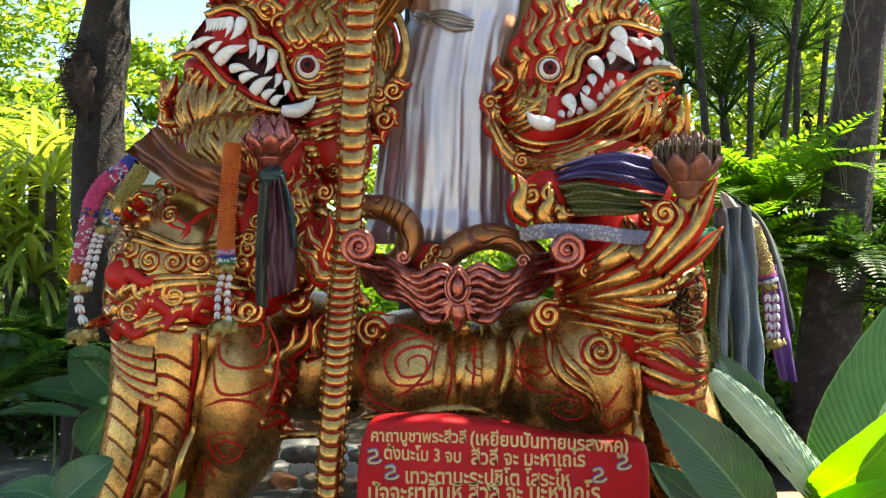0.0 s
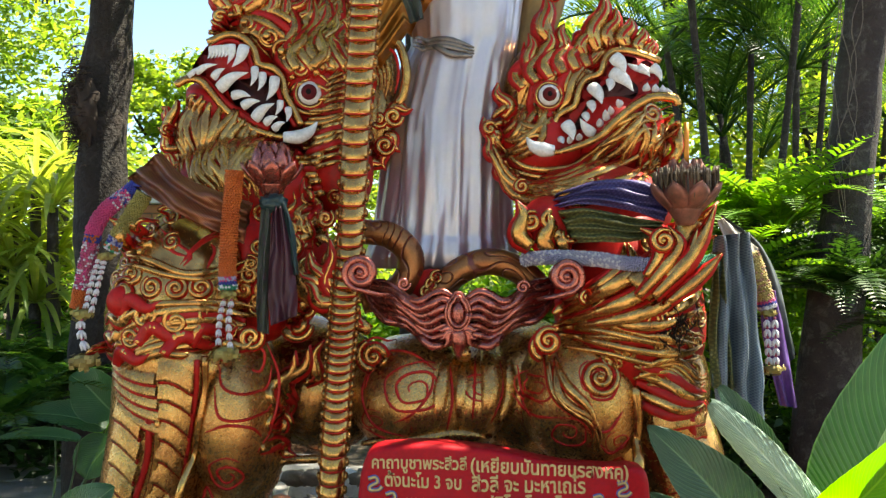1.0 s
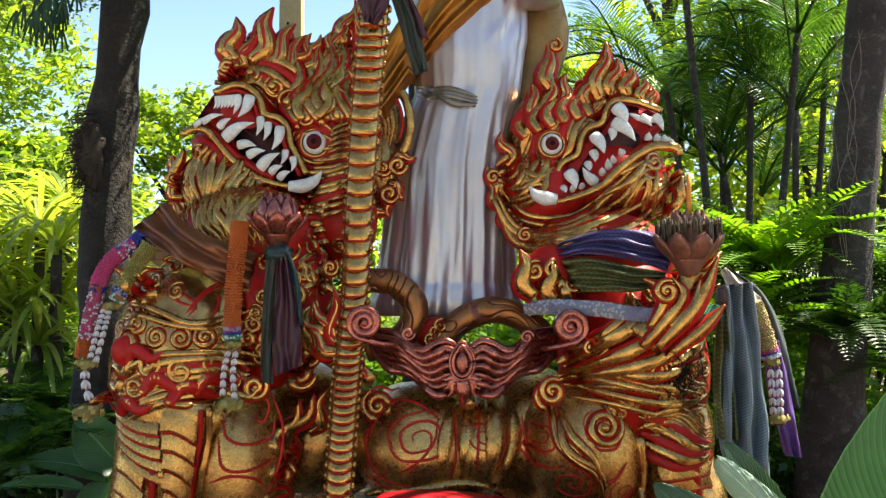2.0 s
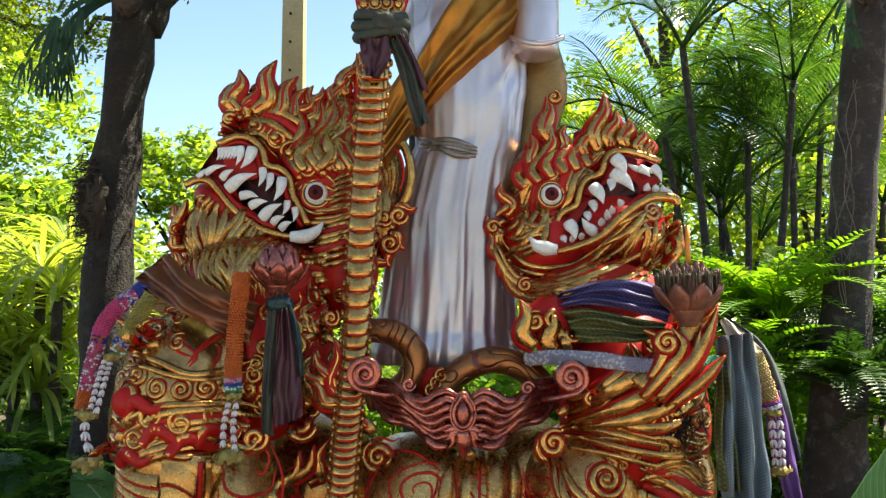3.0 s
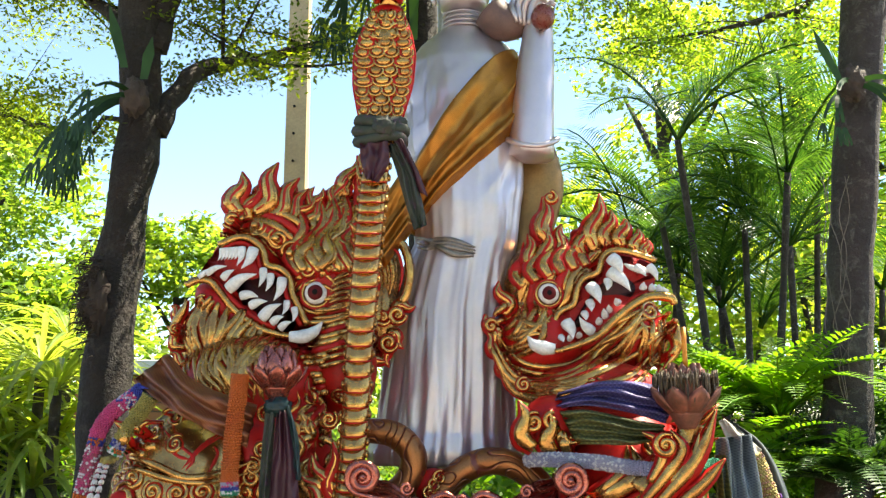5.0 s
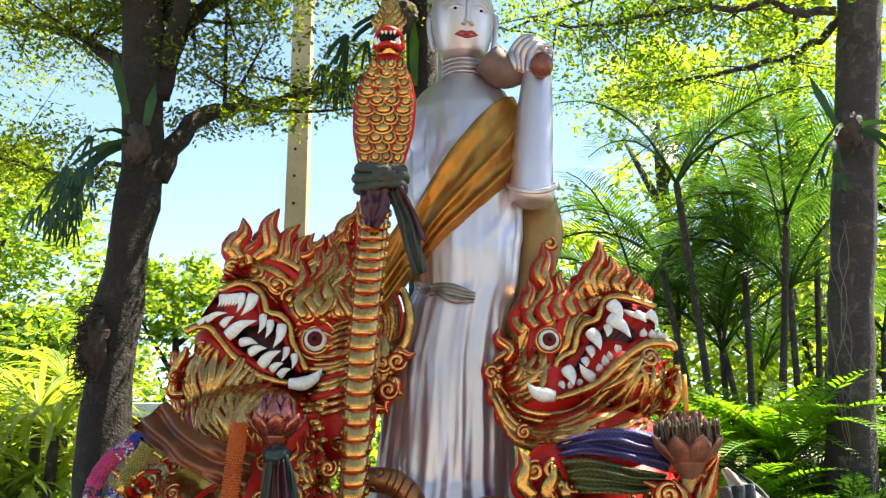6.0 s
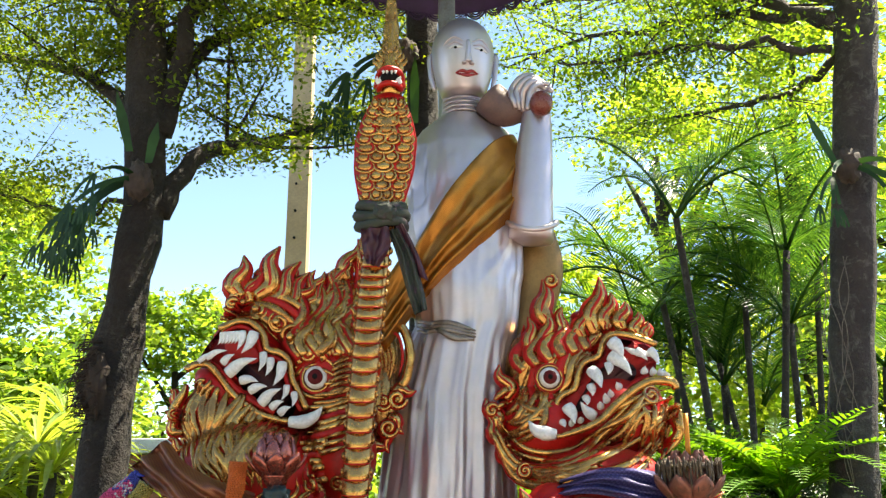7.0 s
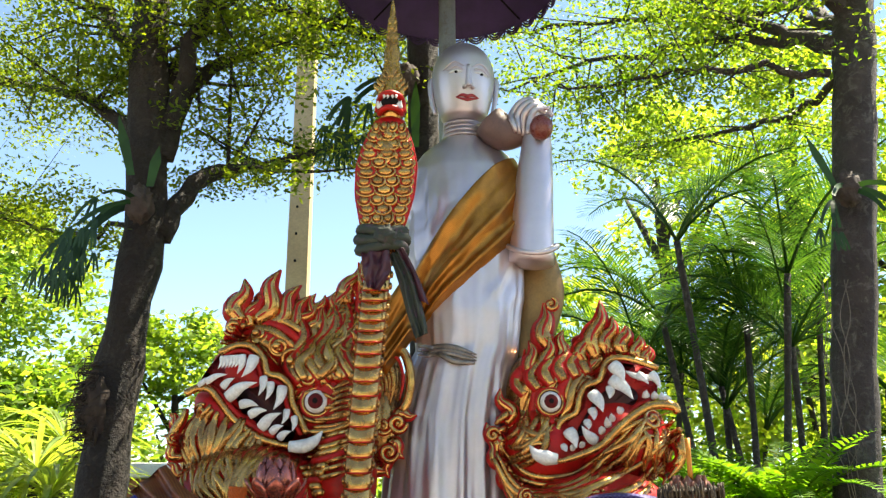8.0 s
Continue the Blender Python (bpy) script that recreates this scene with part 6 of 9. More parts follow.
    # carved lines
    for s in ([(0.532, 3.34, 0.892), (0.596, 3.34, 0.913), (0.649, 3.34, 0.871), (0.627, 3.34, 0.796), (0.553, 3.34, 0.796), (0.543, 3.34, 0.849)], [(0.67, 3.34, 0.743), (0.606, 3.34, 0.669), (0.521, 3.34, 0.701)], [(0.712, 3.34, 0.637), (0.638, 3.34, 0.574), (0.585, 3.34, 0.616)], [(0.261, 3.4, 0.799), (0.337, 3.4, 0.713), (0.434, 3.4, 0.713)], [(0.283, 3.4, 0.907), (0.304, 3.4, 0.799), (0.38, 3.4, 0.756)], [(0.617, 3.4, 0.497), (0.682, 3.4, 0.54), (0.725, 3.4, 0.497)]):
        rl.stroke(s, 0.006, M_RED, 0.6, 18, sides=5)
    for c, r, t, h in (((0.586, 3.32, 0.856), 0.085, 2.0, 1), ((0.468, 3.34, 0.659), 0.08, 1.8, -1), ((0.663, 3.36, 0.623), 0.06, 1.6, 1), ((0.356, 3.38, 0.823), 0.085, 2.0, 1)):
        rl.curl(c, r, M_RED, t, h, 2.0, 0.055, core=False, lift=0.6)
    # leg plates
    rl.shingles([(0.79, 3.4, 0.713), (0.822, 3.4, 0.583), (0.865, 3.4, 0.432), (0.908, 3.4, 0.26)], [(0.989, 3.38, 0.737), (1.025, 3.38, 0.609), (1.068, 3.38, 0.459), (1.117, 3.38, 0.287)], 7, 0.032, M_SATIN, 0.016)
    rl.stroke([(0.924, 3.38, 0.716), (0.978, 3.38, 0.523), (1.042, 3.38, 0.308)], 0.016, M_RED, 0.9, 12, pointed=False)
    rl.filigree([(0.844, 3.36, 1.124), (0.887, 3.36, 1.028), (0.674, 3.36, 0.932), (0.78, 3.36, 0.996), (0.631, 3.36, 0.911), (0.93, 3.36, 0.911), (0.652, 3.36, 1.082)], 0.026, [M_GOLD, M_GOLD], 0.03)
    return thing("lion_statue", sc, "gold and red guardian lion statue with upturned fanged head", "statue", group="guardian lions")


left_lion()
right_lion()

# ---- the silver standing figure ----
def standing_figure():
    sc = Sculpt()
    # robe: rings from hem to neck with folds that run down the cloth
    prof = [((-0.03, 3.92, 1.272), 0.30, 0.24, 1.0), ((-0.022, 3.92, 1.327), 0.315, 0.25, 1.0), ((-0.015, 3.92, 1.382), 0.30, 0.24, 0.9), ((0.002, 3.92, 1.601), 0.285, 0.235, 1.0), ((0.022, 3.92, 1.934), 0.265, 0.225, 0.9),
            ((0.062, 3.92, 2.168), 0.245, 0.215, 0.7), ((0.092, 3.92, 2.254), 0.235, 0.205, 0.4), ((0.093, 3.92, 2.418), 0.25, 0.215, 0.3), ((0.097, 3.94, 2.696), 0.28, 0.225, 0.3), ((0.106, 3.96, 2.958), 0.30, 0.22, 0.3),
            ((0.102, 3.97, 3.138), 0.29, 0.19, 0.2), ((0.093, 3.98, 3.247), 0.21, 0.15, 0.0), ((0.088, 3.98, 3.323), 0.11, 0.11, 0), ((0.089, 3.98, 3.431), 0.1, 0.1, 0)]
    zs = [p[0][2] for p in prof]
    rings = []
    order = np.argsort(zs)
    zz = [zs[i] for i in order]
    cols = [[(prof[i][0][0], prof[i][0][1], *prof[i][1:])[k] for i in order] for k in range(5)]
    for z in np.linspace(zz[0], zz[-1], 150):
        cx, cy, rx, ry, fold = [float(np.interp(z, zz, c)) for c in cols]
        ring = []
        for k in range(176):
            a = 2 * math.pi * k / 176
            broad = 1 - 1.6 * abs(math.sin(a * 3.5 + 0.5 + 0.5 * (z - 2.2) + 1.1 * noise.noise(Vector((a * 1.2, z * 0.6, 3)))))
            narrow = 1 - 1.6 * abs(math.sin(a * 8 + 1.4 * noise.noise(Vector((a, z * 0.9, 9))) + 0.9 * z))
            crease = 1 - 1.8 * abs(math.sin(a * 15 + 1.7 * noise.noise(Vector((a * 1.6, z * 1.1, 14))) - 0.5 * z))
            q = 1 + fold * (0.06 * broad + 0.05 * narrow + 0.014 * crease) + 0.016 * noise.noise(Vector((a * 3, z * 4, 0))) + 0.006 * noise.noise(Vector((a * 9, z * 16, 4)))
            q += 0.028 * max(0.0, min(1.0, (1.405 - z) / 0.012))
            chest = max(0.0, min(1.0, (z - 2.4) / 0.15, (3.16 - z) / 0.12))
            slant = 24 * (0.62 * z - math.cos(a) * rx) + 1.5 * noise.noise(Vector((a * 2, z * 3, 6)))
            q += chest * (0.02 * (1 - 1.7 * abs(math.sin(slant))) + 0.008 * math.sin(2.6 * slant + 1))
            ring.append((cx + math.cos(a) * rx * q, cy + 0.02 + math.sin(a) * ry * q, z))
        rings.append(ring)
    loft(sc, rings, M_SILVER)
    rl = Relief(sc)
    # knotted cord
    rl.stroke([(-0.123, 3.68, 2.229), (-0.052, 3.68, 2.246), (0.031, 3.68, 2.239), (0.130, 3.68, 2.206)], 0.012, M_CORD, 0.6, 14)
    rl.stroke([(-0.123, 3.68, 2.213), (-0.052, 3.68, 2.229), (0.031, 3.68, 2.222), (0.130, 3.68, 2.192)], 0.012, M_CORD, 0.6, 14)
    rl.stroke([(-0.123, 3.68, 2.196), (-0.052, 3.68, 2.213), (0.031, 3.68, 2.206), (0.130, 3.68, 2.179)], 0.012, M_CORD, 0.6, 14)
    rl.stroke([(-0.040, 3.68, 2.215), (0.031, 3.68, 2.175), (0.121, 3.68, 2.168)], [0.012, 0.014, 0.008], M_CORD, 0.9, 10)
    # gold shoulder sash
    a, b = [(-0.298, 3.7, 2.372), (-0.138, 3.7, 2.616), (0.027, 3.7, 2.868), (0.206, 3.7, 3.088), (0.339, 3.7, 3.2)], [(-0.269, 3.7, 2.111), (-0.083, 3.7, 2.356), (0.151, 3.7, 2.565), (0.345, 3.7, 2.772), (0.391, 3.7, 3.017)]
    top, low, rings = spline(a, 44), spline(b, 44), []
    for i in range(45):
        row = []
        for k in range(41):
            u = k / 40
            p = top[i].lerp(low[i], u)
            loose = max(0.0, u - 0.42) / 0.58
            deep = 0.012 * math.sin(11 * u + 0.05 * i) + 0.05 * loose * (1 - 1.8 * abs(math.sin(11 * u + 0.9 * noise.noise(Vector((i * 0.05, u * 2, 1))))))
            row.append(rl.snap(p, 0.4) - Vector((0, 0.032 + deep + 0.006 * noise.noise(Vector((i * 0.3, u * 9, 2))), 0)))
        rings.append(row + [p + Vector((0, 0.03, 0)) for p in reversed(row)])
    loft(sc, rings, M_SASH)
    # brown drape behind the raised arm
    tube(sc, [(0.424, 4, 2.768), (0.444, 4, 2.543), (0.381, 4, 2.272), (0.293, 4, 1.909), (0.259, 4, 1.562)], [0.09, 0.12, 0.1, 0.07, 0.05], M_BROWNGOLD, 18, 14, 0.6)
    # raised arm, cuff, hand round the bundle
    tube(sc, [(0.39, 3.82, 2.639), (0.401, 3.82, 2.824), (0.419, 3.82, 3.049), (0.436, 3.82, 3.252), (0.429, 3.82, 3.355)], [0.108, 0.1, 0.088, 0.07, 0.052], M_SILVER, 16, 18)
    blob(sc, (0.394, 3.84, 2.693), (0.1, 0.1, 0.07), M_SILVER)
    cuff = Vector((0.397, 3.82, 2.698))
    tube(sc, [cuff + Vector((0.118 * math.cos(t), 0.105 * math.sin(t), 0.035 * math.sin(t) + 0.03 * abs(math.cos(t)) ** 2)) for t in np.linspace(0, 2 * math.pi, 33)], 0.013, M_SILVER, 40, 9)
    tube(sc, [(0.21, 3.86, 3.375), (0.278, 3.86, 3.314), (0.36, 3.86, 3.323), (0.443, 3.86, 3.334)], [0.085, 0.09, 0.075, 0.06], M_BUNDLE, 10, 18)
    blob(sc, (0.449, 3.72, 3.277), (0.055, 0.06, 0.06), M_BUNDLERED, seg=24, rings=16, lump=0.05)
    blob(sc, (0.405, 3.84, 3.394), (0.085, 0.075, 0.085), M_SILVER, lump=0.06)
    grip = Relief(sc)
    for k in range(4):
        pts = [Vector((0.336, 3.77, 3.283)).lerp(Vector((0.389, 3.77, 3.265)), k / 3), Vector((0.317, 3.77, 3.377)).lerp(Vector((0.408, 3.77, 3.362)), k / 3), Vector((0.384, 3.77, 3.448)).lerp(Vector((0.45, 3.77, 3.4)), k / 3), Vector((0.486, 3.77, 3.417)).lerp(Vector((0.511, 3.77, 3.361)), k / 3)]
        grip.stroke(pts, [0.012, 0.018, 0.018, 0.012], M_SILVER, 0.3, 14)
    # head, plain, with long ears, nose ridge and lips
    hx, hy, hz = (0.09, 3.95, 3.619)
    zlo, zhi = (0.087, 3.9, 3.391)[2], (0.092, 3.95, 3.843)[2]
    rings = []
    for k in range(33):
        u = (1 - math.cos(math.pi * k / 32)) / 2
        w = 0.158 * (math.sqrt(max(1 - ((u - 0.58) / 0.42) ** 2, 0.0004)) if u > 0.58 else (0.62 + 0.38 * math.sin(math.pi / 2 * u / 0.58)) * min(1, 0.25 + 0.75 * math.sqrt(u / 0.07)))
        rings.append([(hx + w * math.cos(t), hy + 0.02 + w * 1.1 * math.sin(t) - 0.012 * (1 - u), zlo + (zhi - zlo) * u) for t in np.linspace(0, 2 * math.pi, 41)[:-1]])
    loft(sc, rings, M_SILVER)
    face = Relief(sc)
    face.stroke([(0.113, 3.82, 3.645), (0.112, 3.82, 3.577), (0.112, 3.82, 3.537)], [0.01, 0.014, 0.021], M_SILVER, 0.3, 10)
    for side in ((0.093, 3.82, 3.531), (0.131, 3.82, 3.531)):
        p = face.snap(side)
        blob(sc, (p.x, p.y - 0.006, p.z), (0.013, 0.016, 0.01), M_SILVER, seg=12, rings=8)
    face.stroke([(0.051, 3.82, 3.486), (0.081, 3.82, 3.495), (0.106, 3.82, 3.489), (0.131, 3.82, 3.495), (0.161, 3.82, 3.486)], [0.003, 0.009, 0.009, 0.009, 0.003], M_LIP, 0.3, 14)
    face.stroke([(0.056, 3.82, 3.483), (0.106, 3.82, 3.474), (0.155, 3.82, 3.483)], [0.003, 0.01, 0.003], M_LIP, 0.3, 12)
    for brow, lid, white, pupil in (([(-0.012, 3.82, 3.633), (0.041, 3.82, 3.67), (0.094, 3.82, 3.639)], [(0.005, 3.82, 3.624), (0.049, 3.82, 3.642), (0.088, 3.82, 3.62)], [(0.013, 3.82, 3.611), (0.049, 3.82, 3.617), (0.085, 3.82, 3.608)], (0.052, 3.82, 3.611)),
                                    ([(0.133, 3.82, 3.638), (0.177, 3.82, 3.663), (0.227, 3.82, 3.626)], [(0.138, 3.82, 3.62), (0.177, 3.82, 3.635), (0.215, 3.82, 3.613)], [(0.143, 3.82, 3.608), (0.177, 3.82, 3.614), (0.21, 3.82, 3.604)], (0.177, 3.82, 3.607))):
        face.stroke(brow, 0.006, M_SILVER, 0.5, 10)
        face.stroke(lid, 0.006, M_SILVER, 0.4, 10)
        face.stroke(white, 0.0065, M_WHITE, 0.15, 10)
        p = face.snap(pupil)
        blob(sc, tuple(p), (0.009, 0.009, 0.007), M_BLACK, seg=10, rings=7)
    for s in (-1, 1):
        x = hx + s * 0.15
        tube(sc, [(x - s * 0.012, hy + 0.02, zlo + 0.27), (x + s * 0.014, hy + 0.02, zlo + 0.25), (x + s * 0.01, hy + 0.01, zlo + 0.15), (x - s * 0.008, hy, zlo + 0.06)], [0.006, 0.017, 0.013, 0.009], M_SILVER, 14, 10)
    hz = zlo + 0.2
    for k in range(4):
        ring = [(hx + 0.1 * math.cos(t), hy + 0.03 + 0.1 * math.sin(t), hz - 0.2 - 0.022 * k) for t in np.linspace(0, 2 * math.pi, 30)]
        tube(sc, ring, 0.005, M_SILVER, sides=7, raw=True)
    return thing("monk_statue", sc, "silver-painted standing figure statue with a gold shoulder sash", "statue")


M_SASH = weave("gold_brocade", (0.46, 0.19, 0.035), (0.36, 0.14, 0.026), 55, 0.3, 0.8)
M_CORD = plain("tarnished_cord", (0.3, 0.26, 0.24), (0.18, 0.15, 0.13), 0.4, 0.6, 20, 120, 0.4, 0.003)
M_BROWNGOLD = plain("brown_gold_paint", (0.3, 0.17, 0.06), (0.22, 0.12, 0.04), 0.42, 0.6, 8, 100, 0.3, 0.004)
M_BUNDLE = plain("brown_bundle", (0.16, 0.085, 0.075), (0.11, 0.06, 0.055), 0.6)
M_BUNDLERED = plain("varnished_knob", (0.22, 0.05, 0.035), (0.15, 0.03, 0.025), 0.3)
M_LIP = plain("lip_paint", (0.36, 0.02, 0.03), (0.28, 0.015, 0.02), 0.4)
standing_figure()

# ---- parasol over the figure ----
M_PARA = plain("dark_purple_cloth", (0.05, 0.02, 0.1), (0.032, 0.014, 0.065), 0.7, 0, 8, 120, 0.3, 0.002)
M_STEEL = plain("painted_steel", (0.5, 0.5, 0.48), (0.4, 0.4, 0.38), 0.4, 0.5, 10, 90, 0.2, 0.002, dirt=(0.25, 0.18, 0.12))


def parasol():
    rim = (0.059, 4.72, 4.348)
    hub = Vector(((0.01, 4.12, 4.145)[0], 4.12, rim[2] + 0.22))
    root = holder("parasol", (hub.x, hub.y, 1.3), "dark purple parasol with lace fringe on a steel pole", "parasol")
    sc = Sculpt()
    tube(sc, [(hub.x, hub.y, 0.0), (hub.x, hub.y, hub.z + 0.1)], 0.045, M_STEEL, 2, 16)
    tube(sc, [(hub.x, hub.y, hub.z - 0.28), (hub.x, hub.y, hub.z - 0.25)], 0.048, M_BLACK, 2, 16)
    hang("pole", sc, root)
    R, n = 0.622, 32
    sc = Sculpt()
    rings = []
    for q, dz in ((0.05, 0.05), (0.35, 0.03), (0.7, -0.06), (1.0, -0.2), (1.0, -0.24), (0.985, -0.24), (0.985, -0.205), (0.7, -0.075), (0.05, 0.03)):
        rings.append([(hub.x + R * q * math.cos(2 * math.pi * k / 64), hub.y + R * q * math.sin(2 * math.pi * k / 64), hub.z + dz) for k in range(64)])
    loft(sc, rings, M_PARA)
    canopy = hang("canopy", sc, root)
    sc = Sculpt()
    for k in range(n):
        for j in range(3):
            a0 = 2 * math.pi * (k + 0.5) / n
            pts = []
            for i in range(7):
                s = -1 + i / 3
                a = a0 + s * math.pi / n * (1 - 0.28 * j)
                pts.append((hub.x + R * math.cos(a), hub.y + R * math.sin(a), hub.z - 0.235 - (0.05 - 0.016 * j) * (1 - s * s)))
            tube(sc, pts, 0.006, M_PARA, 6, 5)
        a = 2 * math.pi * k / n
        tube(sc, [(hub.x + R * math.cos(a), hub.y + R * math.sin(a), hub.z - 0.23), (hub.x + R * math.cos(a), hub.y + R * math.sin(a), hub.z - 0.275)], [0.011, 0.003], M_PARA, 3, 6)
    hang("lace_fringe", sc, root)
    for k in range(8):
        a = 2 * math.pi * k / 8
        sc = Sculpt()
        tube(sc, [(hub.x, hub.y, hub.z), (hub.x + R * 0.98 * math.cos(a), hub.y + R * 0.98 * math.sin(a), hub.z - 0.215)], 0.006, M_BLACK, 4, 6)
        hang("rib", sc, root)


parasol()

# ---- serpent staff, its coils, the tray and lotus holders ----
def serpent():
    sc = Sculpt()
    path = spline([(-0.434, 3.32, 0.051), (-0.426, 3.32, 0.321), (-0.404, 3.32, 0.662), (-0.389, 3.33, 0.914), (-0.374, 3.35, 1.125), (-0.356, 3.38, 1.381), (-0.337, 3.4, 1.77), (-0.313, 3.42, 2.164), (-0.286, 3.42, 2.467), (-0.259, 3.43, 2.863)], 62)
    # belly plates, one above another, each with a bowed lower edge
    for i in range(len(path) - 1):
        p, q = path[i], path[i + 1]
        w = 0.048 + 0.010 * i / 62
        mat = M_GOLD if i < 59 else M_SILVER
        rings = []
        for u, s, dy in ((0.0, 0.97, 0.0), (0.1, 1.02, -0.004), (0.5, 1.0, -0.001), (0.9, 0.975, 0.003), (1.0, 0.95, 0.005)):
            c = p.lerp(q, u)
            rings.append([c + Vector((w * s * math.cos(t), dy - abs(w) * 0.8 * s * max(math.sin(t), -0.7) * 0.9 + 0.0, -0.006 * (1 - math.cos(t) ** 2) * (1 if math.sin(t) > 0 else 0) + 0.004 * math.cos(2 * t))) for t in np.linspace(0, 2 * math.pi, 15)[:-1]])
        loft(sc, rings, mat)
        tube(sc, [p + Vector((-w * 0.9, -0.012, 0.002)), p + Vector((-w * 0.4, -w * 0.74, -0.004)), p + Vector((w * 0.4, -w * 0.74, -0.004)), p + Vector((w * 0.9, -0.012, 0.002))], 0.0035, M_RED, 8, 5)
        for s in (-1, 1):
            blob(sc, tuple(p.lerp(q, 0.5) + Vector((s * w * 1.02, 0.004, 0))), (0.009, 0.02, 0.016), M_DARKGOLD, seg=8, rings=6)
    # hood
    base, top = Vector((-0.269, 3.43, 2.651)), Vector((-0.243, 3.43, 3.179))
    rings = []
    for k in range(25):
        u = k / 24
        c = base.lerp(top, u)
        w = float(np.interp(u, [0, 0.15, 0.35, 0.6, 0.8, 1.0], [0.08, 0.1, 0.125, 0.13, 0.105, 0.06]))
        rings.append([c + Vector((w * math.cos(t), -0.045 * math.sin(t), 0)) for t in np.linspace(0, 2 * math.pi, 29)[:-1]])
    loft(sc, rings, M_RED)
    rl = Relief(sc)
    ax = (top - base)
    for k in range(12):
        u = 0.05 + 0.079 * k
        c = base + ax * u
        w = float(np.interp(u, [0, 0.15, 0.35, 0.6, 0.8, 1.0], [0.08, 0.1, 0.125, 0.13, 0.105, 0.06]))
        cols = 3 + k % 2
        for j in range(cols):
            x = w * 0.92 * (2 * (j + 0.5) / cols - 1)
            p = rl.snap(c + Vector((x, 0, 0)))
            hw, hh = w / cols * 0.95, 0.026
            # a scale: raised rim hooked at one end round a small boss
            arc = [p + Vector((hw * math.cos(q), -0.005, hh * math.sin(q))) for q in np.linspace(math.pi * 0.95, math.pi * 2.25, 12)]
            tube(sc, arc, [0.003, 0.0062, 0.007, 0.0062, 0.003], M_GOLD, sides=6, raw=True)
            blob(sc, tuple(p + Vector((0, -0.001, 0.003))), (hw * 0.78, 0.008, hh * 0.76), M_GOLD if (j + k) % 3 else M_DARKGOLD, seg=10, rings=6)
    for s in (-1, 1):
        edge = [base + ax * u + Vector((s * float(np.interp(u, [0, 0.15, 0.35, 0.6, 0.8, 1.0], [0.08, 0.1, 0.125, 0.13, 0.105, 0.06])), -0.005, 0)) for u in np.linspace(0, 1, 14)]
        tube(sc, edge, 0.004, M_RED, 26, 7)
    c = base + ax * 0.74
    blob(sc, tuple(c + Vector((0, -0.035, 0))), (0.034, 0.022, 0.05), M_DARKGOLD, seg=16, rings=10)
    for k in range(8):
        a = 6.28 * k / 8
        rl.flame(c + Vector((0.035 * math.cos(a), 0, 0.05 * math.sin(a))), c + Vector((0.07 * math.cos(a), 0, 0.085 * math.sin(a))), 0.014, 0.2)
    # head: lower jaw, open mouth, teeth, flaming spire
    h = Vector((-0.238, 3.42, 3.236))
    blob(sc, tuple(h + Vector((0, 0.03, 0.0))), (0.056, 0.07, 0.08), M_GOLD, seg=20, rings=14)
    blob(sc, tuple(h + Vector((0, -0.05, 0.0))), (0.04, 0.035, 0.03), M_BLACK, seg=16, rings=10)
    for dz, r in ((0.03, 0.052), (-0.032, 0.05)):
        tube(sc, [h + Vector((-r, -0.01, dz)), h + Vector((-r * 0.7, -0.06, dz * 1.05)), h + Vector((0, -0.085, dz * 1.1)), h + Vector((r * 0.7, -0.06, dz * 1.05)), h + Vector((r, -0.01, dz))], 0.013, M_RED, 14, 8)
    for s in (-1, 1):
        tube(sc, [h + Vector((s * 0.052, -0.02, 0.03)), h + Vector((s * 0.058, -0.03, -0.03))], 0.012, M_RED, 4, 7)
        for dx, ln in ((0.036, 0.028), (0.046, 0.034)):
            rl.tooth(h + Vector((s * dx, -0.065, -0.03)), h + Vector((s * dx * 1.1, -0.075, -0.03 + ln)), 0.009)
        for k in range(2):
            rl.tooth(h + Vector((s * (0.01 + 0.016 * k), -0.085, 0.022)), h + Vector((s * (0.01 + 0.016 * k), -0.088, 0.004)), 0.006)
        for k in range(5):
            b = h + Vector((s * (0.05 - 0.008 * k), -0.03, 0.045 + 0.02 * k))
            rl.flame(b, b + Vector((s * (0.022 - 0.006 * k), -0.005, 0.065)), 0.017, 0.2 * s, snap=False, core=False)
    for k in range(3):
        b = h + Vector((0.02 * (k - 1), -0.055, 0.045))
        rl.flame(b, b + Vector((0.006 * (k - 1), 0.03, 0.12)), 0.017, 0.12 * (k - 1), snap=False, core=False)
    tip = Vector((-0.236, 3.43, 3.781))
    tube(sc, [h + Vector((0, 0, 0.03)), h.lerp(tip, 0.45), h.lerp(tip, 0.75), tip], [0.05, 0.036, 0.022, 0.006], M_GOLD, 20, 10, wave=0.12, waves=6)
    for k in range(8):
        b = h.lerp(tip, 0.2 + 0.07 * k)
        for s in (-1, 1):
            rl.flame(b + Vector((s * 0.03 * (1 - 0.08 * k), -0.02, 0)), b + Vector((s * 0.03 * (1 - 0.1 * k), -0.02, 0.07)), 0.012, 0.25 * s, snap=False, core=False)
    # coils that run behind the tray
    for pts in ([(-0.331, 3.62, 1.425), (-0.216, 3.62, 1.408), (-0.136, 3.62, 1.333), (-0.147, 3.62, 1.241), (-0.216, 3.62, 1.172), (-0.331, 3.62, 1.137)], [(-0.032, 3.62, 1.137), (0.037, 3.62, 1.241), (0.152, 3.62, 1.298), (0.266, 3.62, 1.287), (0.37, 3.62, 1.218), (0.45, 3.62, 1.114)]):
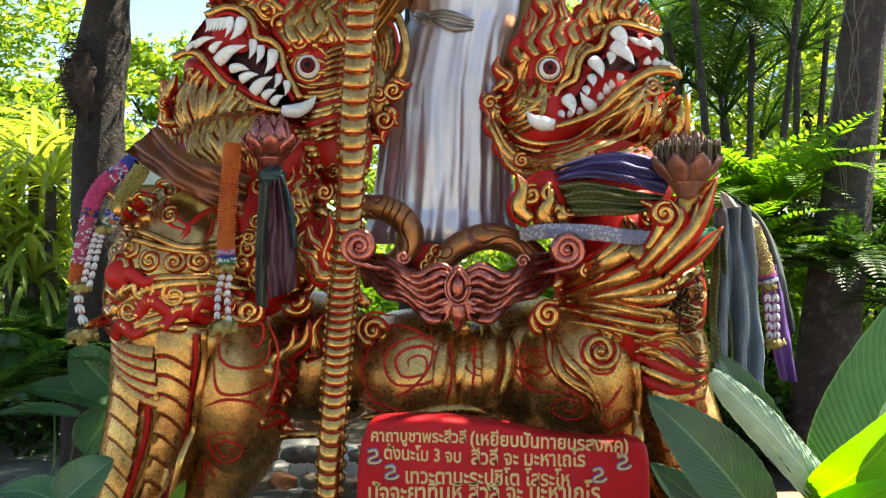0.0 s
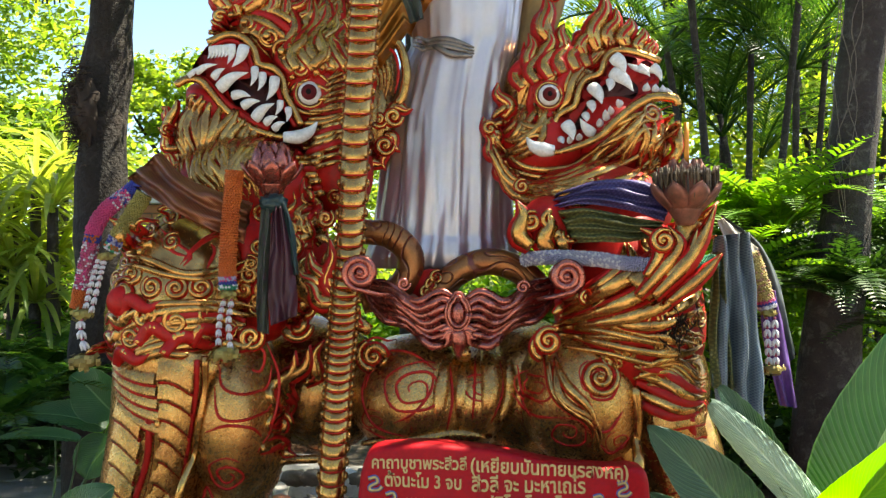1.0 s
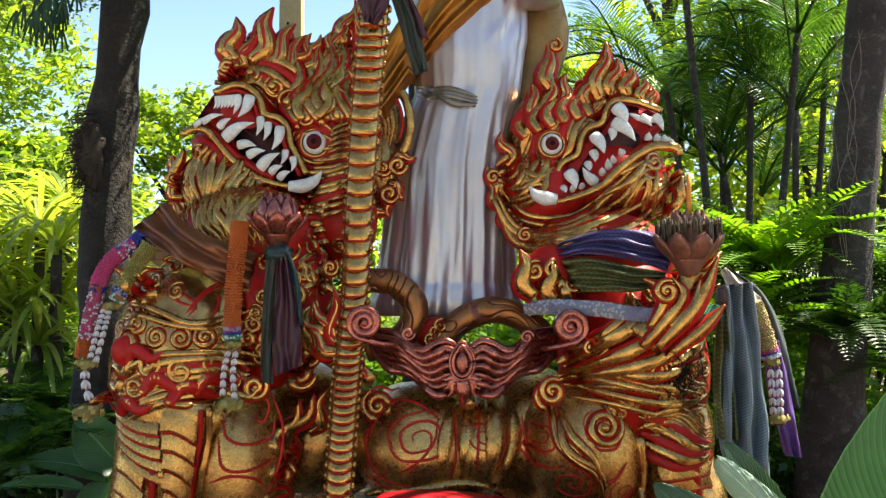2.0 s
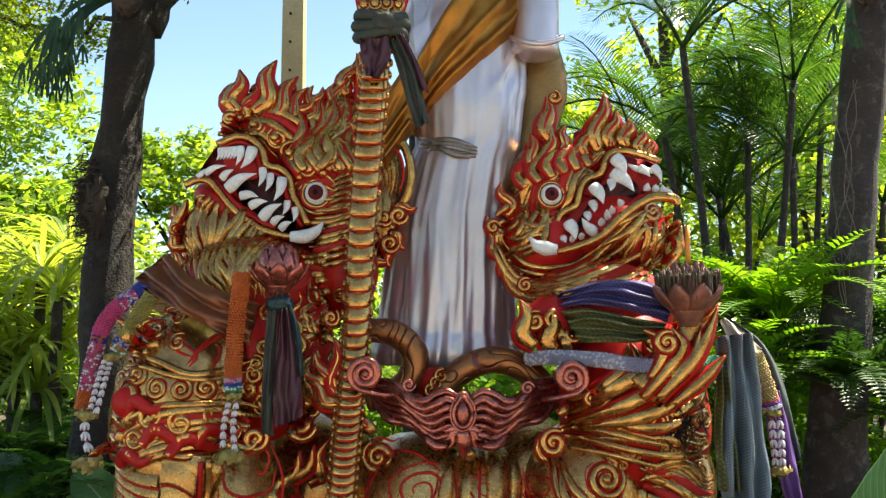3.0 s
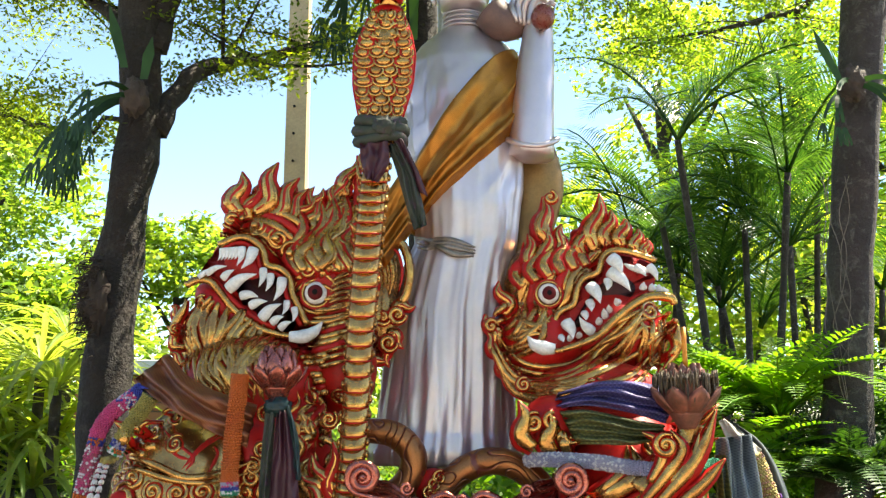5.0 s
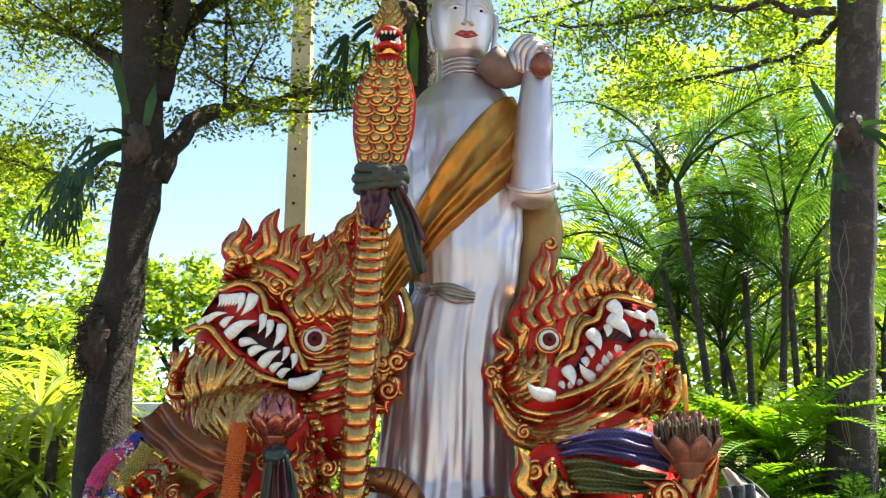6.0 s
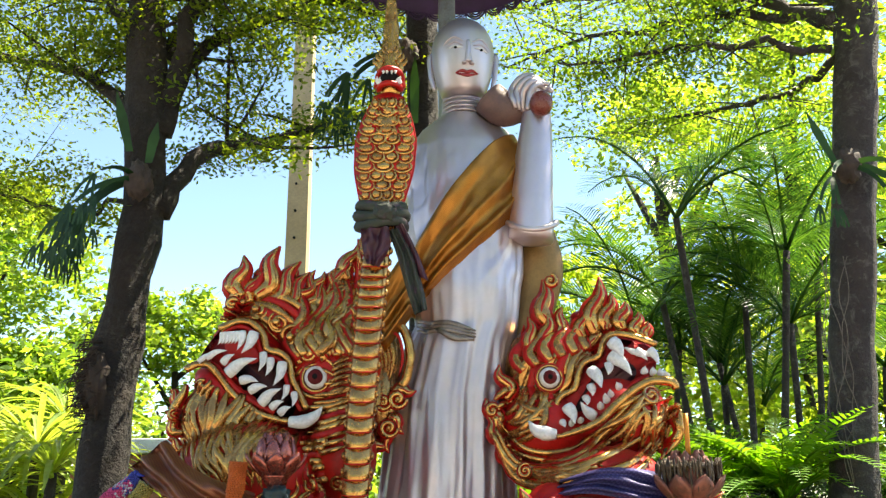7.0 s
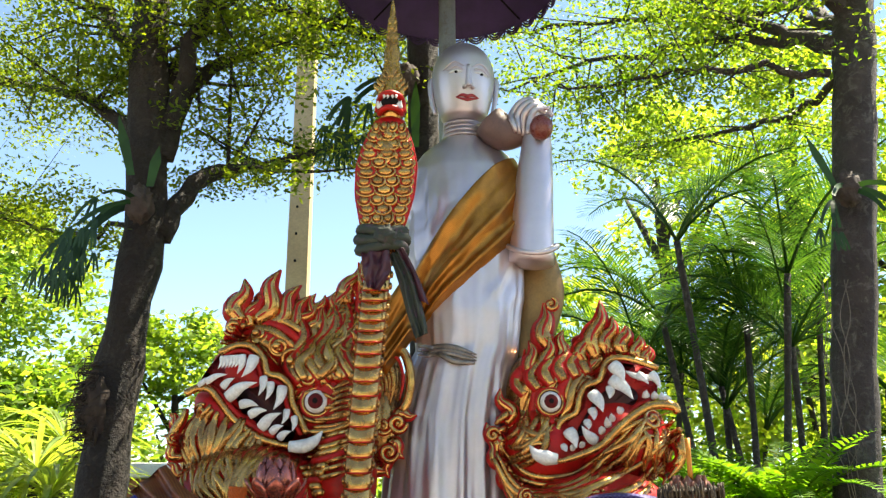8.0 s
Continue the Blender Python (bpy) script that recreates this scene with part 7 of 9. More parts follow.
        tube(sc, pts, [0.05, 0.055, 0.055, 0.055, 0.05], M_COIL, 26, 16)
    r2 = Relief(sc)
    for k in range(3):
        r2.curl(Vector((-0.066, 3.58, 1.207)) + Vector((0.02 * k, 0, 0.03 * (k - 1))), 0.03, M_GOLD, 1.4, 1, 1, 0.3)
    blob(sc, (-0.055, 3.64, 1.183), (0.075, 0.06, 0.09), M_RED, seg=18, rings=12)
    return thing("serpent_staff_statue", sc, "gold segmented serpent statue rearing with a flared scaled hood", "statue")


M_COIL = contour_gold("coil_bronze", 5.0, 12, 0.035, (0.4, 0.16, 0.06), (0.27, 0.1, 0.04), (0.12, 0.02, 0.012))
serpent()


def offering_tray():
    root = holder("offering_tray", (0.068, 3.45, 1.121), "carved copper-rose offering tray with scrolled ends held between the lions", "tray")
    sc = Sculpt()
    n = 40

    def edge(u, low):
        x = -1 + 2 * u
        sag = 1 - abs(x) ** 1.7
        rise = 0.085 * abs(x) ** 4
        return (x, rise + (-0.05 - 0.125 * sag if low else 0.0 - 0.03 * sag) - (0.03 * max(0, 1 - abs(x) * 6) if low else 0))
    cx, _, cz = (0.067, 3.4, 1.187)
    half = 0.4
    rings = []
    for k in range(n + 1):
        x, zt = edge(k / n, False)
        _, zl = edge(k / n, True)
        zl -= 0.03
        bulge = 0.16 * (1 - x * x)
        wob = 0.006 * math.sin(k * 1.9)
        X = cx + half * x
        rings.append([(X, 3.62 - 0.02, cz + zt - 0.02), (X, 3.60 - bulge + wob, cz + zt + wob), (X, 3.575 - bulge + wob, cz + zt - 0.02), (X, 3.585 - bulge * 0.9 - wob, cz + (zt + zl) / 2), (X, 3.60 - bulge * 0.7, cz + zl), (X, 3.64, cz + zl + 0.02)])
    # dark copper behind the bands: recess shade put into the body colour
    loft(sc, rings, M_SOOT_SHADE)
    rl = Relief(sc)
    for s in (-1, 1):
        for k in range(7):
            v = k / 6
            pts = []
            for i in range(9):
                u = i / 8
                x = s * (0.06 + 0.92 * u)
                zt, zl = edge((x + 1) / 2, False)[1], edge((x + 1) / 2, True)[1] - 0.03
                pts.append(Vector((cx + half * x, 3.45 + 0.12 * u * u, cz + zt + (zl - zt) * v + 0.028 * math.sin(u * 11 + v * 2.2) * (1 - 0.5 * u))))
            one = Relief(sc)
            one.sc = Sculpt()
            one.stroke(pts, [0.012, 0.019, 0.017, 0.018, 0.014, 0.006], M_COPPER, 0.5 + 0.5 * (k % 2), 26, flat=1.0)
            hang("carved_band", one.sc, root)
        # scroll ends
        end, both = Sculpt(), rl
        tube(end, [(0, 50, 0), (0, 50, 0.01)], 0.001, M_COPPER, 1, 3)
        rl = Relief(end)
        end.v, end.f, end.m = [], [], []
        e = Vector((-0.307, 3.27, 1.26)) if s < 0 else Vector((0.456, 3.28, 1.246))
        rl.curl(e, 0.062, M_COPPER, 2.2, s, -1.57, 0.3, tail=[e + Vector((-s * 0.1, 0.07, -0.085)), e + Vector((-s * 0.055, 0.03, -0.08))])
        tube(end, [e + Vector((0, 0.02, 0)), e + Vector((0, 0.12, 0))], [0.05, 0.055], M_COPPER, 3, 16)
        rl.curl(e + Vector((-s * 0.16, 0.02, -0.04)), 0.025, M_COPPER, 1.5, s, 0, 0.3)
        hang("scroll", end, root)
        rl = both
    hang("body", sc, root)
    # middle boss and pendant
    b = Vector((0.056, 3.4, 1.105))
    sc = Sculpt()
    blob(sc, tuple(b), (0.036, 0.035, 0.055), M_COPPER, seg=20, rings=14)
    for q in (1.0, 0.78):
        ring = [b + Vector((0.046 * q * math.cos(t), -0.012 - 0.02 * (1 - q) * 4, 0.066 * q * math.sin(t) + 0.012 * (math.sin(t) > 0.95))) for t in np.linspace(0, 2 * math.pi, 25)]
        tube(sc, ring, 0.008, M_COPPER, sides=7, raw=True)
    hang("boss", sc, root)
    sc = Sculpt()
    tube(sc, [(0.056, 3.4, 1.036), (0.06, 3.4, 0.993), (0.058, 3.4, 0.929)], [0.034, 0.036, 0.006], M_COPPER, 10, 12)
    rl = Relief(sc)
    for s in (-1, 1):
        for dx, dz in ((0.07, -0.1), (0.055, -0.13), (0.08, -0.06)):
            rl.sc = Sculpt()
            rl.flame(b + Vector((s * 0.015, -0.01, -0.07)), b + Vector((s * dx, -0.01, dz)), 0.018, 0.2 * s, M_COPPER, core=False, snap=False)
            hang("leaf", rl.sc, root)
    hang("pendant", sc, root)
    # burnt incense stubs in the tray
    for k in range(6):
        st = Sculpt()
        p = Vector((0.135, 3.5, 1.15)) + Vector((0.03 * rng.normal() + 0.01 * k, 0.03 * rng.normal(), -0.02))
        q = p + Vector((0.05 * rng.normal(), 0.02, 0.03 + 0.03 * rng.random()))
        tube(st, [p, q], [0.006, 0.005], M_ASH, 3, 6)
        thing("incense_stub", st, "burnt grey incense stub lying in the copper tray", "incense", group="incense stubs")


# soot on the lotus; on the tray body the dark stands for shade
M_SOOT_SHADE = plain("soot_and_shade_copper", (0.3, 0.1, 0.07), (0.12, 0.05, 0.035), 0.45, 0.4, 16, 130, 0.5, 0.004, dirt=(0.05, 0.03, 0.02))
M_ASH = plain("ash", (0.16, 0.13, 0.11), (0.08, 0.06, 0.05), 0.9)
offering_tray()


def lotus(at, size, mat, label, charred):
    root = holder("lotus_holder", at, label, "candle holder", group="lotus holders")
    body = Sculpt()
    blob(body, (at[0], at[1], at[2] - size * 0.25), (size * 0.62, size * 0.6, size * 0.62), mat, seg=20, rings=14)
    tube(body, [(at[0], at[1], at[2] - size * 0.6), (at[0], at[1], at[2] - size * 1.05)], [size * 0.5, size * 0.22], mat, 6, 14)
    hang("cup", body, root)
    for row, (n, r0, r1, h, tilt) in enumerate(((8, 0.62, 0.74, 0.95, 0.0), (8, 0.56, 0.62, 1.1, 0.39), (8, 0.6, 0.84, 0.45, 0.2))):
        for k in range(n):
            a = 2 * math.pi * k / n + tilt
            o = Vector((math.cos(a), math.sin(a), 0))
            side = Vector((-o.y, o.x, 0))
            pc = Sculpt()
            rows = []
            for i in range(9):
                u = i / 8
                w = size * 0.34 * math.sin(math.pi * min(0.14 + 0.86 * u, 1)) ** 0.75 * (1 if i < 8 else 0.05)
                rad = size * (r0 * 0.75 + (r1 - r0 * 0.75) * math.sin(u * 1.7) - (0.26 * u * u if row < 2 else -0.1 * u))
                z = at[2] + size * (-0.62 + (h + 0.25) * u)
                c = Vector((at[0], at[1], z)) + o * rad
                rows.append([c - side * w - o * size * 0.05, c - side * w * 0.5 + o * size * 0.03, c + o * size * 0.06, c + side * w * 0.5 + o * size * 0.03, c + side * w - o * size * 0.05,
                             c + side * w * 0.5 - o * size * 0.03, c - o * size * 0.01, c - side * w * 0.5 - o * size * 0.03])
            loft(pc, rows, mat)
            hang("petal", pc, root)
    if charred:
        ch = Sculpt()
        for k in range(120):
            a, r = rng.random() * 6.28, size * 0.8 * (0.8 + 0.3 * rng.random())
            p = Vector((at[0] + r * math.cos(a), at[1] + r * math.sin(a), at[2] + size * (0.35 + 0.2 * rng.random())))
            tube(ch, [p, p + Vector((0, -0.004, -size * (0.3 + 0.5 * rng.random())))], [size * 0.022, size * 0.034, size * 0.012], M_WAX, 5, 5)
        blob(ch, (at[0], at[1], at[2] + size * 0.3), (size * 0.75, size * 0.75, size * 0.14), M_WAX, seg=20, rings=8, lump=0.3)
        hang("melted_wax", ch, root, "blackened dripped wax over the petals")
    return root


M_WAX = plain("burnt_wax", (0.1, 0.055, 0.022), (0.035, 0.018, 0.01), 0.5, 0, 30, 120, 0.8, 0.006, dirt=(0.2, 0.15, 0.07))
lotus((-0.639, 3.3, 1.66), 0.117, M_COPPER, "copper-rose lotus bud candle holder on the lion's paw", False)
lotus((0.875, 3.2, 1.573), 0.134, M_SOOT_SHADE, "copper-rose lotus candle holder blackened with old wax", True)
M_CANDLE = plain("orange_candle_wax", (0.7, 0.24, 0.01), (0.6, 0.2, 0.01), 0.45)
sc = Sculpt()
tube(sc, [(0.874, 3.18, 1.635), (0.874, 3.18, 1.801)], [0.0095, 0.009], M_CANDLE, 3, 12)
tube(sc, [(0.874, 3.18, 1.801), (0.876, 3.18, 1.809)], [0.0012, 0.001], M_BLACK, 2, 5)
thing("candle", sc, "thin orange candle standing in the blackened lotus holder", "candle")

# ---- red notice board ----
M_SIGN = plain("red_sign_paint", (0.5, 0.006, 0.014), (0.4, 0.005, 0.012), 0.5, 0, 6, 60, 0.25, 0.003, dirt=(0.32, 0.008, 0.025), spec=0.18)
M_LETTER = plain("gold_letter_paint", (0.68, 0.5, 0.22), (0.56, 0.38, 0.15), 0.5, 0.1, 30, 160, 0.3, 0.002)
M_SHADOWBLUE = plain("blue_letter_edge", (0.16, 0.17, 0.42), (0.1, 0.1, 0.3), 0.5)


def notice_board():
    root = holder("notice_board", (0.1, 3.2, 0), "red painted board with gold hand-lettered verses leaning before the lions", "sign")
    top = spline([(-0.305, 3.12, 0.001), (-0.305, 3.12, 0.341), (-0.293, 3.12, 0.539), (-0.255, 3.12, 0.634), (-0.166, 3.12, 0.654), (-0.028, 3.12, 0.658), (0.19, 3.12, 0.634), (0.408, 3.12, 0.589), (0.586, 3.12, 0.575), (0.675, 3.12, 0.575), (0.721, 3.12, 0.539), (0.729, 3.12, 0.341), (0.729, 3.12, 0.001)], 60)
    sc = Sculpt()
    rings = []
    for s, y in ((0.0, 3.24), (1.0, 3.24), (1.0, 3.14), (0.985, 3.122), (0.95, 3.118), (0.0, 3.118)):
        c = Vector((0.11, 0, 0.3))
        rings.append([Vector((c.x + (p.x - c.x) * (s if s else 0.01), y, c.z + (p.z - c.z) * (s if s else 0.01))) for p in top])
    loft(sc, rings, M_SIGN)
    hang("board", sc, root)

    def write(text, x0, x1, y, mat, tilt, tall=1.0, part_name="verse"):
        """One line of lettering fitted between two places on the board."""
        cu = bpy.data.curves.new("line", "FONT")
        cu.body, cu.extrude, cu.size, cu.resolution_u, cu.offset = text, 0.012, 1.0, 2, 0.02
        tmp = bpy.data.objects.new("line", cu)
        scene.collection.objects.link(tmp)
        me = bpy.data.meshes.new_from_object(tmp.evaluated_get(bpy.context.evaluated_depsgraph_get()))
        bpy.data.objects.remove(tmp)
        if len(me.vertices) < 3:
            return
        xs = [v.co.x for v in me.vertices]
        k = (x1[0] - x0[0]) / (max(xs) - min(xs))
        for v in me.vertices:
            x, z, e = (v.co.x - min(xs)) * k, v.co.y * k * tall, v.co.z * 0.12
            v.co = (x0[0] + x, y - e, x0[2] + z + tilt * x)
        me.materials.clear()
        me.materials.append(mat)
        ob = new(part_name, me)
        ob.parent = root
        ob.matrix_parent_inverse = Matrix.Translation(-Vector(root.location))

    for text, a, b, tilt, tall in (
            ("คาถาบูชาพระสีวลี", (-0.251, 3.116, 0.578), (0.081, 3.116, 0.578), -0.02, 1.15), ("(เหยียบบันทายนรสงหคู)", (0.095, 3.116, 0.566), (0.649, 3.116, 0.566), -0.05, 1.15),
            ("ตั้งนะโม 3 จบ", (-0.206, 3.116, 0.516), (0.063, 3.116, 0.516), -0.05, 1.2), ("สีวลี จะ มะหาเถโร", (0.099, 3.116, 0.497), (0.498, 3.116, 0.497), -0.02, 1.2),
            ("เทวะตานะระปูชิโต โสระโห", (-0.131, 3.116, 0.431), (0.443, 3.116, 0.431), -0.02, 1.2), ("ปัจจะยาทิมหิ สีวลี จะ มะหาเถโร", (-0.261, 3.116, 0.366), (0.55, 3.116, 0.366), 0.0, 1.3)):
        write(text, a, b, 3.117, M_LETTER, tilt, tall)
    # side marks, drawn as plain strokes with a blue edge
    for c in ((-0.243, 3.11, 0.522), (-0.182, 3.11, 0.467), (0.545, 3.11, 0.457), (0.63, 3.11, 0.502)):
        for mat, r, y in ((M_SHADOWBLUE, 0.0085, 3.118), (M_LETTER, 0.0045, 3.113)):
            sc = Sculpt()
            x, z = c[0], c[2]
            tube(sc, [(x - 0.02, y, z + 0.018), (x + 0.004, y, z + 0.024), (x + 0.012, y, z + 0.006), (x - 0.012, y, z - 0.006), (x - 0.014, y, z - 0.02), (x + 0.014, y, z - 0.02), (x + 0.028, y, z - 0.008)], r, mat, 18, 6, 0.4)
            hang("mark", sc, root)


notice_board()

# ---- flower garlands ----
M_ORANGE = plain("orange_bead", (0.6, 0.13, 0.015), (0.46, 0.08, 0.01), 0.6)
M_OLIVE = plain("olive_gold_bead", (0.36, 0.3, 0.07), (0.25, 0.2, 0.05), 0.6)
M_PINK = plain("pink_bead", (0.62, 0.05, 0.2), (0.5, 0.05, 0.16), 0.6)
M_BLUE = plain("blue_bead", (0.03, 0.04, 0.32), (0.02, 0.03, 0.22), 0.6)
M_LILAC = plain("lilac_bead", (0.42, 0.4, 0.52), (0.3, 0.28, 0.42), 0.6)
M_GREENB = plain("green_bead", (0.03, 0.3, 0.16), (0.02, 0.2, 0.1), 0.6)
M_WHITEB = plain("white_floret", (0.74, 0.72, 0.74), (0.62, 0.58, 0.62), 0.6)
M_ROSE = plain("rose_floret", (0.5, 0.1, 0.18), (0.4, 0.07, 0.13), 0.6)
M_DRIED = plain("dried_flower", (0.34, 0.26, 0.07), (0.2, 0.14, 0.04), 0.8)
M_YELLOW = plain("faded_yellow_bead", (0.56, 0.44, 0.16), (0.42, 0.32, 0.1), 0.6)
M_SALMON = plain("salmon_bead", (0.56, 0.3, 0.22), (0.44, 0.2, 0.14), 0.6)


def bead(sc, p, r, mat):
    p = Vector(p)
    v = [p + Vector(d) * r for d in ((1, 0, 0), (-1, 0, 0), (0, 1, 0), (0, -1, 0), (0, 0, 1), (0, 0, -1))]
    sc.add(v, [(0, 2, 4), (2, 1, 4), (1, 3, 4), (3, 0, 4), (2, 0, 5), (1, 2, 5), (3, 1, 5), (0, 3, 5)], mat)


def rope(path, r, bands, root, names, bead_r=0.0062):
    """A fat rope of beads; bands: (share of the length, material or list of materials)."""
    c = spline(path, 80)
    length = sum((c[i + 1] - c[i]).length for i in range(80))
    rows = max(6, int(length / (bead_r * 1.35)))
    total, done = sum(b[0] for b in bands), 0.0
    for (share, mats), nm in zip(bands, names):
        sc = Sculpt()
        lo, hi = done / total, (done + share) / total
        done += share
        seg = [c[min(80, int(80 * (lo + (hi - lo) * k / 12)))] for k in range(13)]
        mats = mats if isinstance(mats, list) else [mats]
        tube(sc, seg, r * 0.86, mats[0], sides=10, raw=True)
        for j in range(int(rows * lo), int(rows * hi)):
            u = (j + 0.5) / rows * 80
            i = min(int(u), 79)
            p, t = c[i].lerp(c[i + 1], u - i), (c[i + 1] - c[i]).normalized()
            a = t.cross(Vector((0, 1, 0))).normalized()
            b = a.cross(t)
            m = max(8, int(2 * math.pi * r / (bead_r * 1.8)))
            for k in range(m):
                q = 2 * math.pi * (k + 0.5 * (j % 2)) / m
                bead(sc, p + (a * math.cos(q) + b * math.sin(q)) * r * (0.9 + 0.16 * rng.random()), bead_r * (0.85 + 0.3 * rng.random()), mats[int(rng.random() * len(mats))])
        hang(nm, sc, root)


def tassel(path, n, root, size=0.014):
    c = spline(path, n)
    for p, q in zip(c[:-1], c[1:]):
        sc = Sculpt()
        m = p.lerp(q, 0.5)
        for k in range(5):
            a = 6.28 * k / 5
            o = Vector((math.cos(a), math.sin(a), 0))
            tube(sc, [p.lerp(q, 0.15) + o * 0.003, m + o * size * 0.5, q + o * size * 0.72], [size * 0.12, size * 0.34, size * 0.06], M_WHITEB, 4, 5)
        bead(sc, p, size * 0.42, M_ROSE)
        tube(sc, [p, q], 0.002, M_ROSE, 2, 4)
        hang("floret", sc, root)


def tuft(at, r, root, mats, name="flower_tuft"):
    sc = Sculpt()
    for k in range(60):
        d = Vector((rng.normal(), rng.normal(), rng.normal() * 0.6)).normalized()
        p = Vector(at) + Vector((d.x * r, d.y * r * 0.8, d.z * r * 0.6)) * (0.5 + 0.5 * rng.random())
        s = d.orthogonal().normalized() * r * 0.22
        t = d.cross(s).normalized() * r * 0.2
        sc.add([p - s, p + t, p + s + d * r * 0.16, p - t + d * r * 0.1], [(0, 1, 2, 3)], mats[k % len(mats)])
    blob(sc, at, (r * 0.75, r * 0.6, r * 0.42), mats[0], seg=14, rings=9, lump=0.3)
    hang(name, sc, root)


g = holder("garland", (-0.77, 3.26, 1.635), "orange bead flower garland with white floret tassels on the lion's chest", "garland", "garlands")
rope([(-0.77, 3.26, 1.637), (-0.776, 3.26, 1.542), (-0.788, 3.26, 1.418), (-0.794, 3.26, 1.283), (-0.792, 3.26, 1.198)], 0.029, [(172, M_ORANGE), (10, [M_LILAC, M_PINK]), (9, M_BLUE), (9, [M_GREENB, M_WHITEB])], g, ["flower_rope", "band", "band", "band"])
tuft((-0.79, 3.25, 1.182), 0.036, g, [M_DRIED, M_OLIVE])
tassel([(-0.804, 3.25, 1.161), (-0.821, 3.25, 1.087), (-0.825, 3.25, 0.994)], 6, g)
tassel([(-0.777, 3.25, 1.161), (-0.788, 3.25, 1.077), (-0.78, 3.25, 0.98)], 6, g)
tuft((-0.802, 3.25, 0.963), 0.055, g, [M_DRIED, M_OLIVE, M_DRIED])
g = holder("garland", (-1.139, 3.36, 1.561), "olive gold bead garland slung over the lion's shoulder", "garland", "garlands")
rope([(-1.134, 3.36, 1.559), (-1.171, 3.36, 1.497), (-1.22, 3.36, 1.423), (-1.262, 3.36, 1.342)], 0.028, [(88, M_OLIVE), (9, [M_LILAC, M_BLUE]), (9, [M_GREENB, M_ORANGE, M_WHITEB])], g, ["flower_rope", "band", "band"])
tuft((-1.275, 3.35, 1.322), 0.036, g, [M_DRIED, M_OLIVE])
tassel([(-1.278, 3.34, 1.307), (-1.297, 3.34, 1.231), (-1.327, 3.34, 1.108)], 8, g)
tassel([(-1.297, 3.34, 1.316), (-1.323, 3.34, 1.231), (-1.348, 3.34, 1.125)], 8, g)
g = holder("garland", (-1.199, 3.38, 1.574), "pink, blue and orange bead garland hanging beside the lion", "garland", "garlands")
rope([(-1.171, 3.38, 1.587), (-1.22, 3.38, 1.548), (-1.285, 3.38, 1.499), (-1.328, 3.38, 1.434), (-1.343, 3.38, 1.37), (-1.364, 3.38, 1.274), (-1.381, 3.38, 1.188), (-1.394, 3.38, 1.123)], 0.028, [(20, M_BLUE), (35, [M_PINK, M_WHITEB, M_BLUE, M_LILAC]), (70, M_PINK), (14, [M_BLUE, M_ORANGE]), (70, [M_ROSE, M_WHITEB, M_PINK]), (36, M_ORANGE)], g,
     ["band", "flower_rope", "flower_rope", "band", "flower_rope", "flower_rope"])
tuft((-1.365, 3.35, 1.103), 0.045, g, [M_DRIED, M_OLIVE])
tassel([(-1.365, 3.34, 1.083), (-1.365, 3.34, 1.03), (-1.344, 3.34, 0.966)], 3, g, 0.022)
tuft((-1.348, 3.33, 0.927), 0.06, g, [M_DRIED, M_YELLOW, M_DRIED])
g = holder("garland", (1.178, 3.4, 1.338), "faded yellow bead garland with white floret tassels over the draped cloth", "garland", "garlands")
rope([(1.167, 3.38, 1.334), (1.197, 3.38, 1.252), (1.223, 3.38, 1.166), (1.235, 3.38, 1.123)], 0.032, [(75, [M_YELLOW, M_YELLOW, M_SALMON]), (8, M_PINK), (8, M_BLUE), (10, [M_LILAC, M_WHITEB])], g, ["flower_rope", "band", "band", "band"])
tuft((1.236, 3.37, 1.107), 0.036, g, [M_DRIED, M_OLIVE])
tassel([(1.224, 3.36, 1.086), (1.228, 3.36, 0.996), (1.232, 3.36, 0.911)], 5, g, 0.017)
tassel([(1.254, 3.36, 1.086), (1.258, 3.36, 0.996), (1.258, 3.36, 0.911)], 5, g, 0.017)
tuft((1.249, 3.36, 0.894), 0.042, g, [M_DRIED, M_YELLOW])
g = holder("garland", (0.476, 3.32, 1.309), "lilac and green bead rope round the lion's neck", "garland", "garlands")
rope([(0.32, 3.5, 1.31), (0.38, 3.4, 1.317), (0.479, 3.34, 1.316), (0.578, 3.3, 1.309), (0.674, 3.26, 1.293), (0.789, 3.22, 1.285), (0.901, 3.22, 1.285), (0.997, 3.26, 1.302)], 0.025, [(190, [M_LILAC, M_LILAC, M_WHITEB]), (85, M_LILAC), (65, M_GREENB)], g, ["flower_rope", "flower_rope", "flower_rope"])


# ---- draped cloths ----
C_RUST = weave("rust_gold_silk", (0.17, 0.032, 0.022), (0.32, 0.15, 0.045), 48, 0.33, 0.4)
C_BLUE = weave("blue_grey_brocade", (0.22, 0.26, 0.3), (0.09, 0.12, 0.18), 42, 0.5, 0.2)
C_OLIVE = weave("olive_brocade", (0.08, 0.085, 0.03), (0.19, 0.18, 0.06), 24, 0.5, 0.2)
C_PURPLE = weave("purple_blue_brocade", (0.04, 0.03, 0.13), (0.11, 0.09, 0.24), 28, 0.5, 0.2)
C_VIOLET = plain("violet_satin", (0.16, 0.06, 0.3), (0.1, 0.035, 0.2), 0.4, 0.0, 14, 160, 0.3, 0.002)
C_DARK = plain("faded_black_gauze", (0.09, 0.1, 0.1), (0.05, 0.06, 0.06), 0.6, 0, 14, 160, 0.3, 0.002)
C_MAROON = plain("maroon_satin", (0.06, 0.007, 0.02), (0.04, 0.005, 0.013), 0.55, 0, 12, 160, 0.3, 0.002)
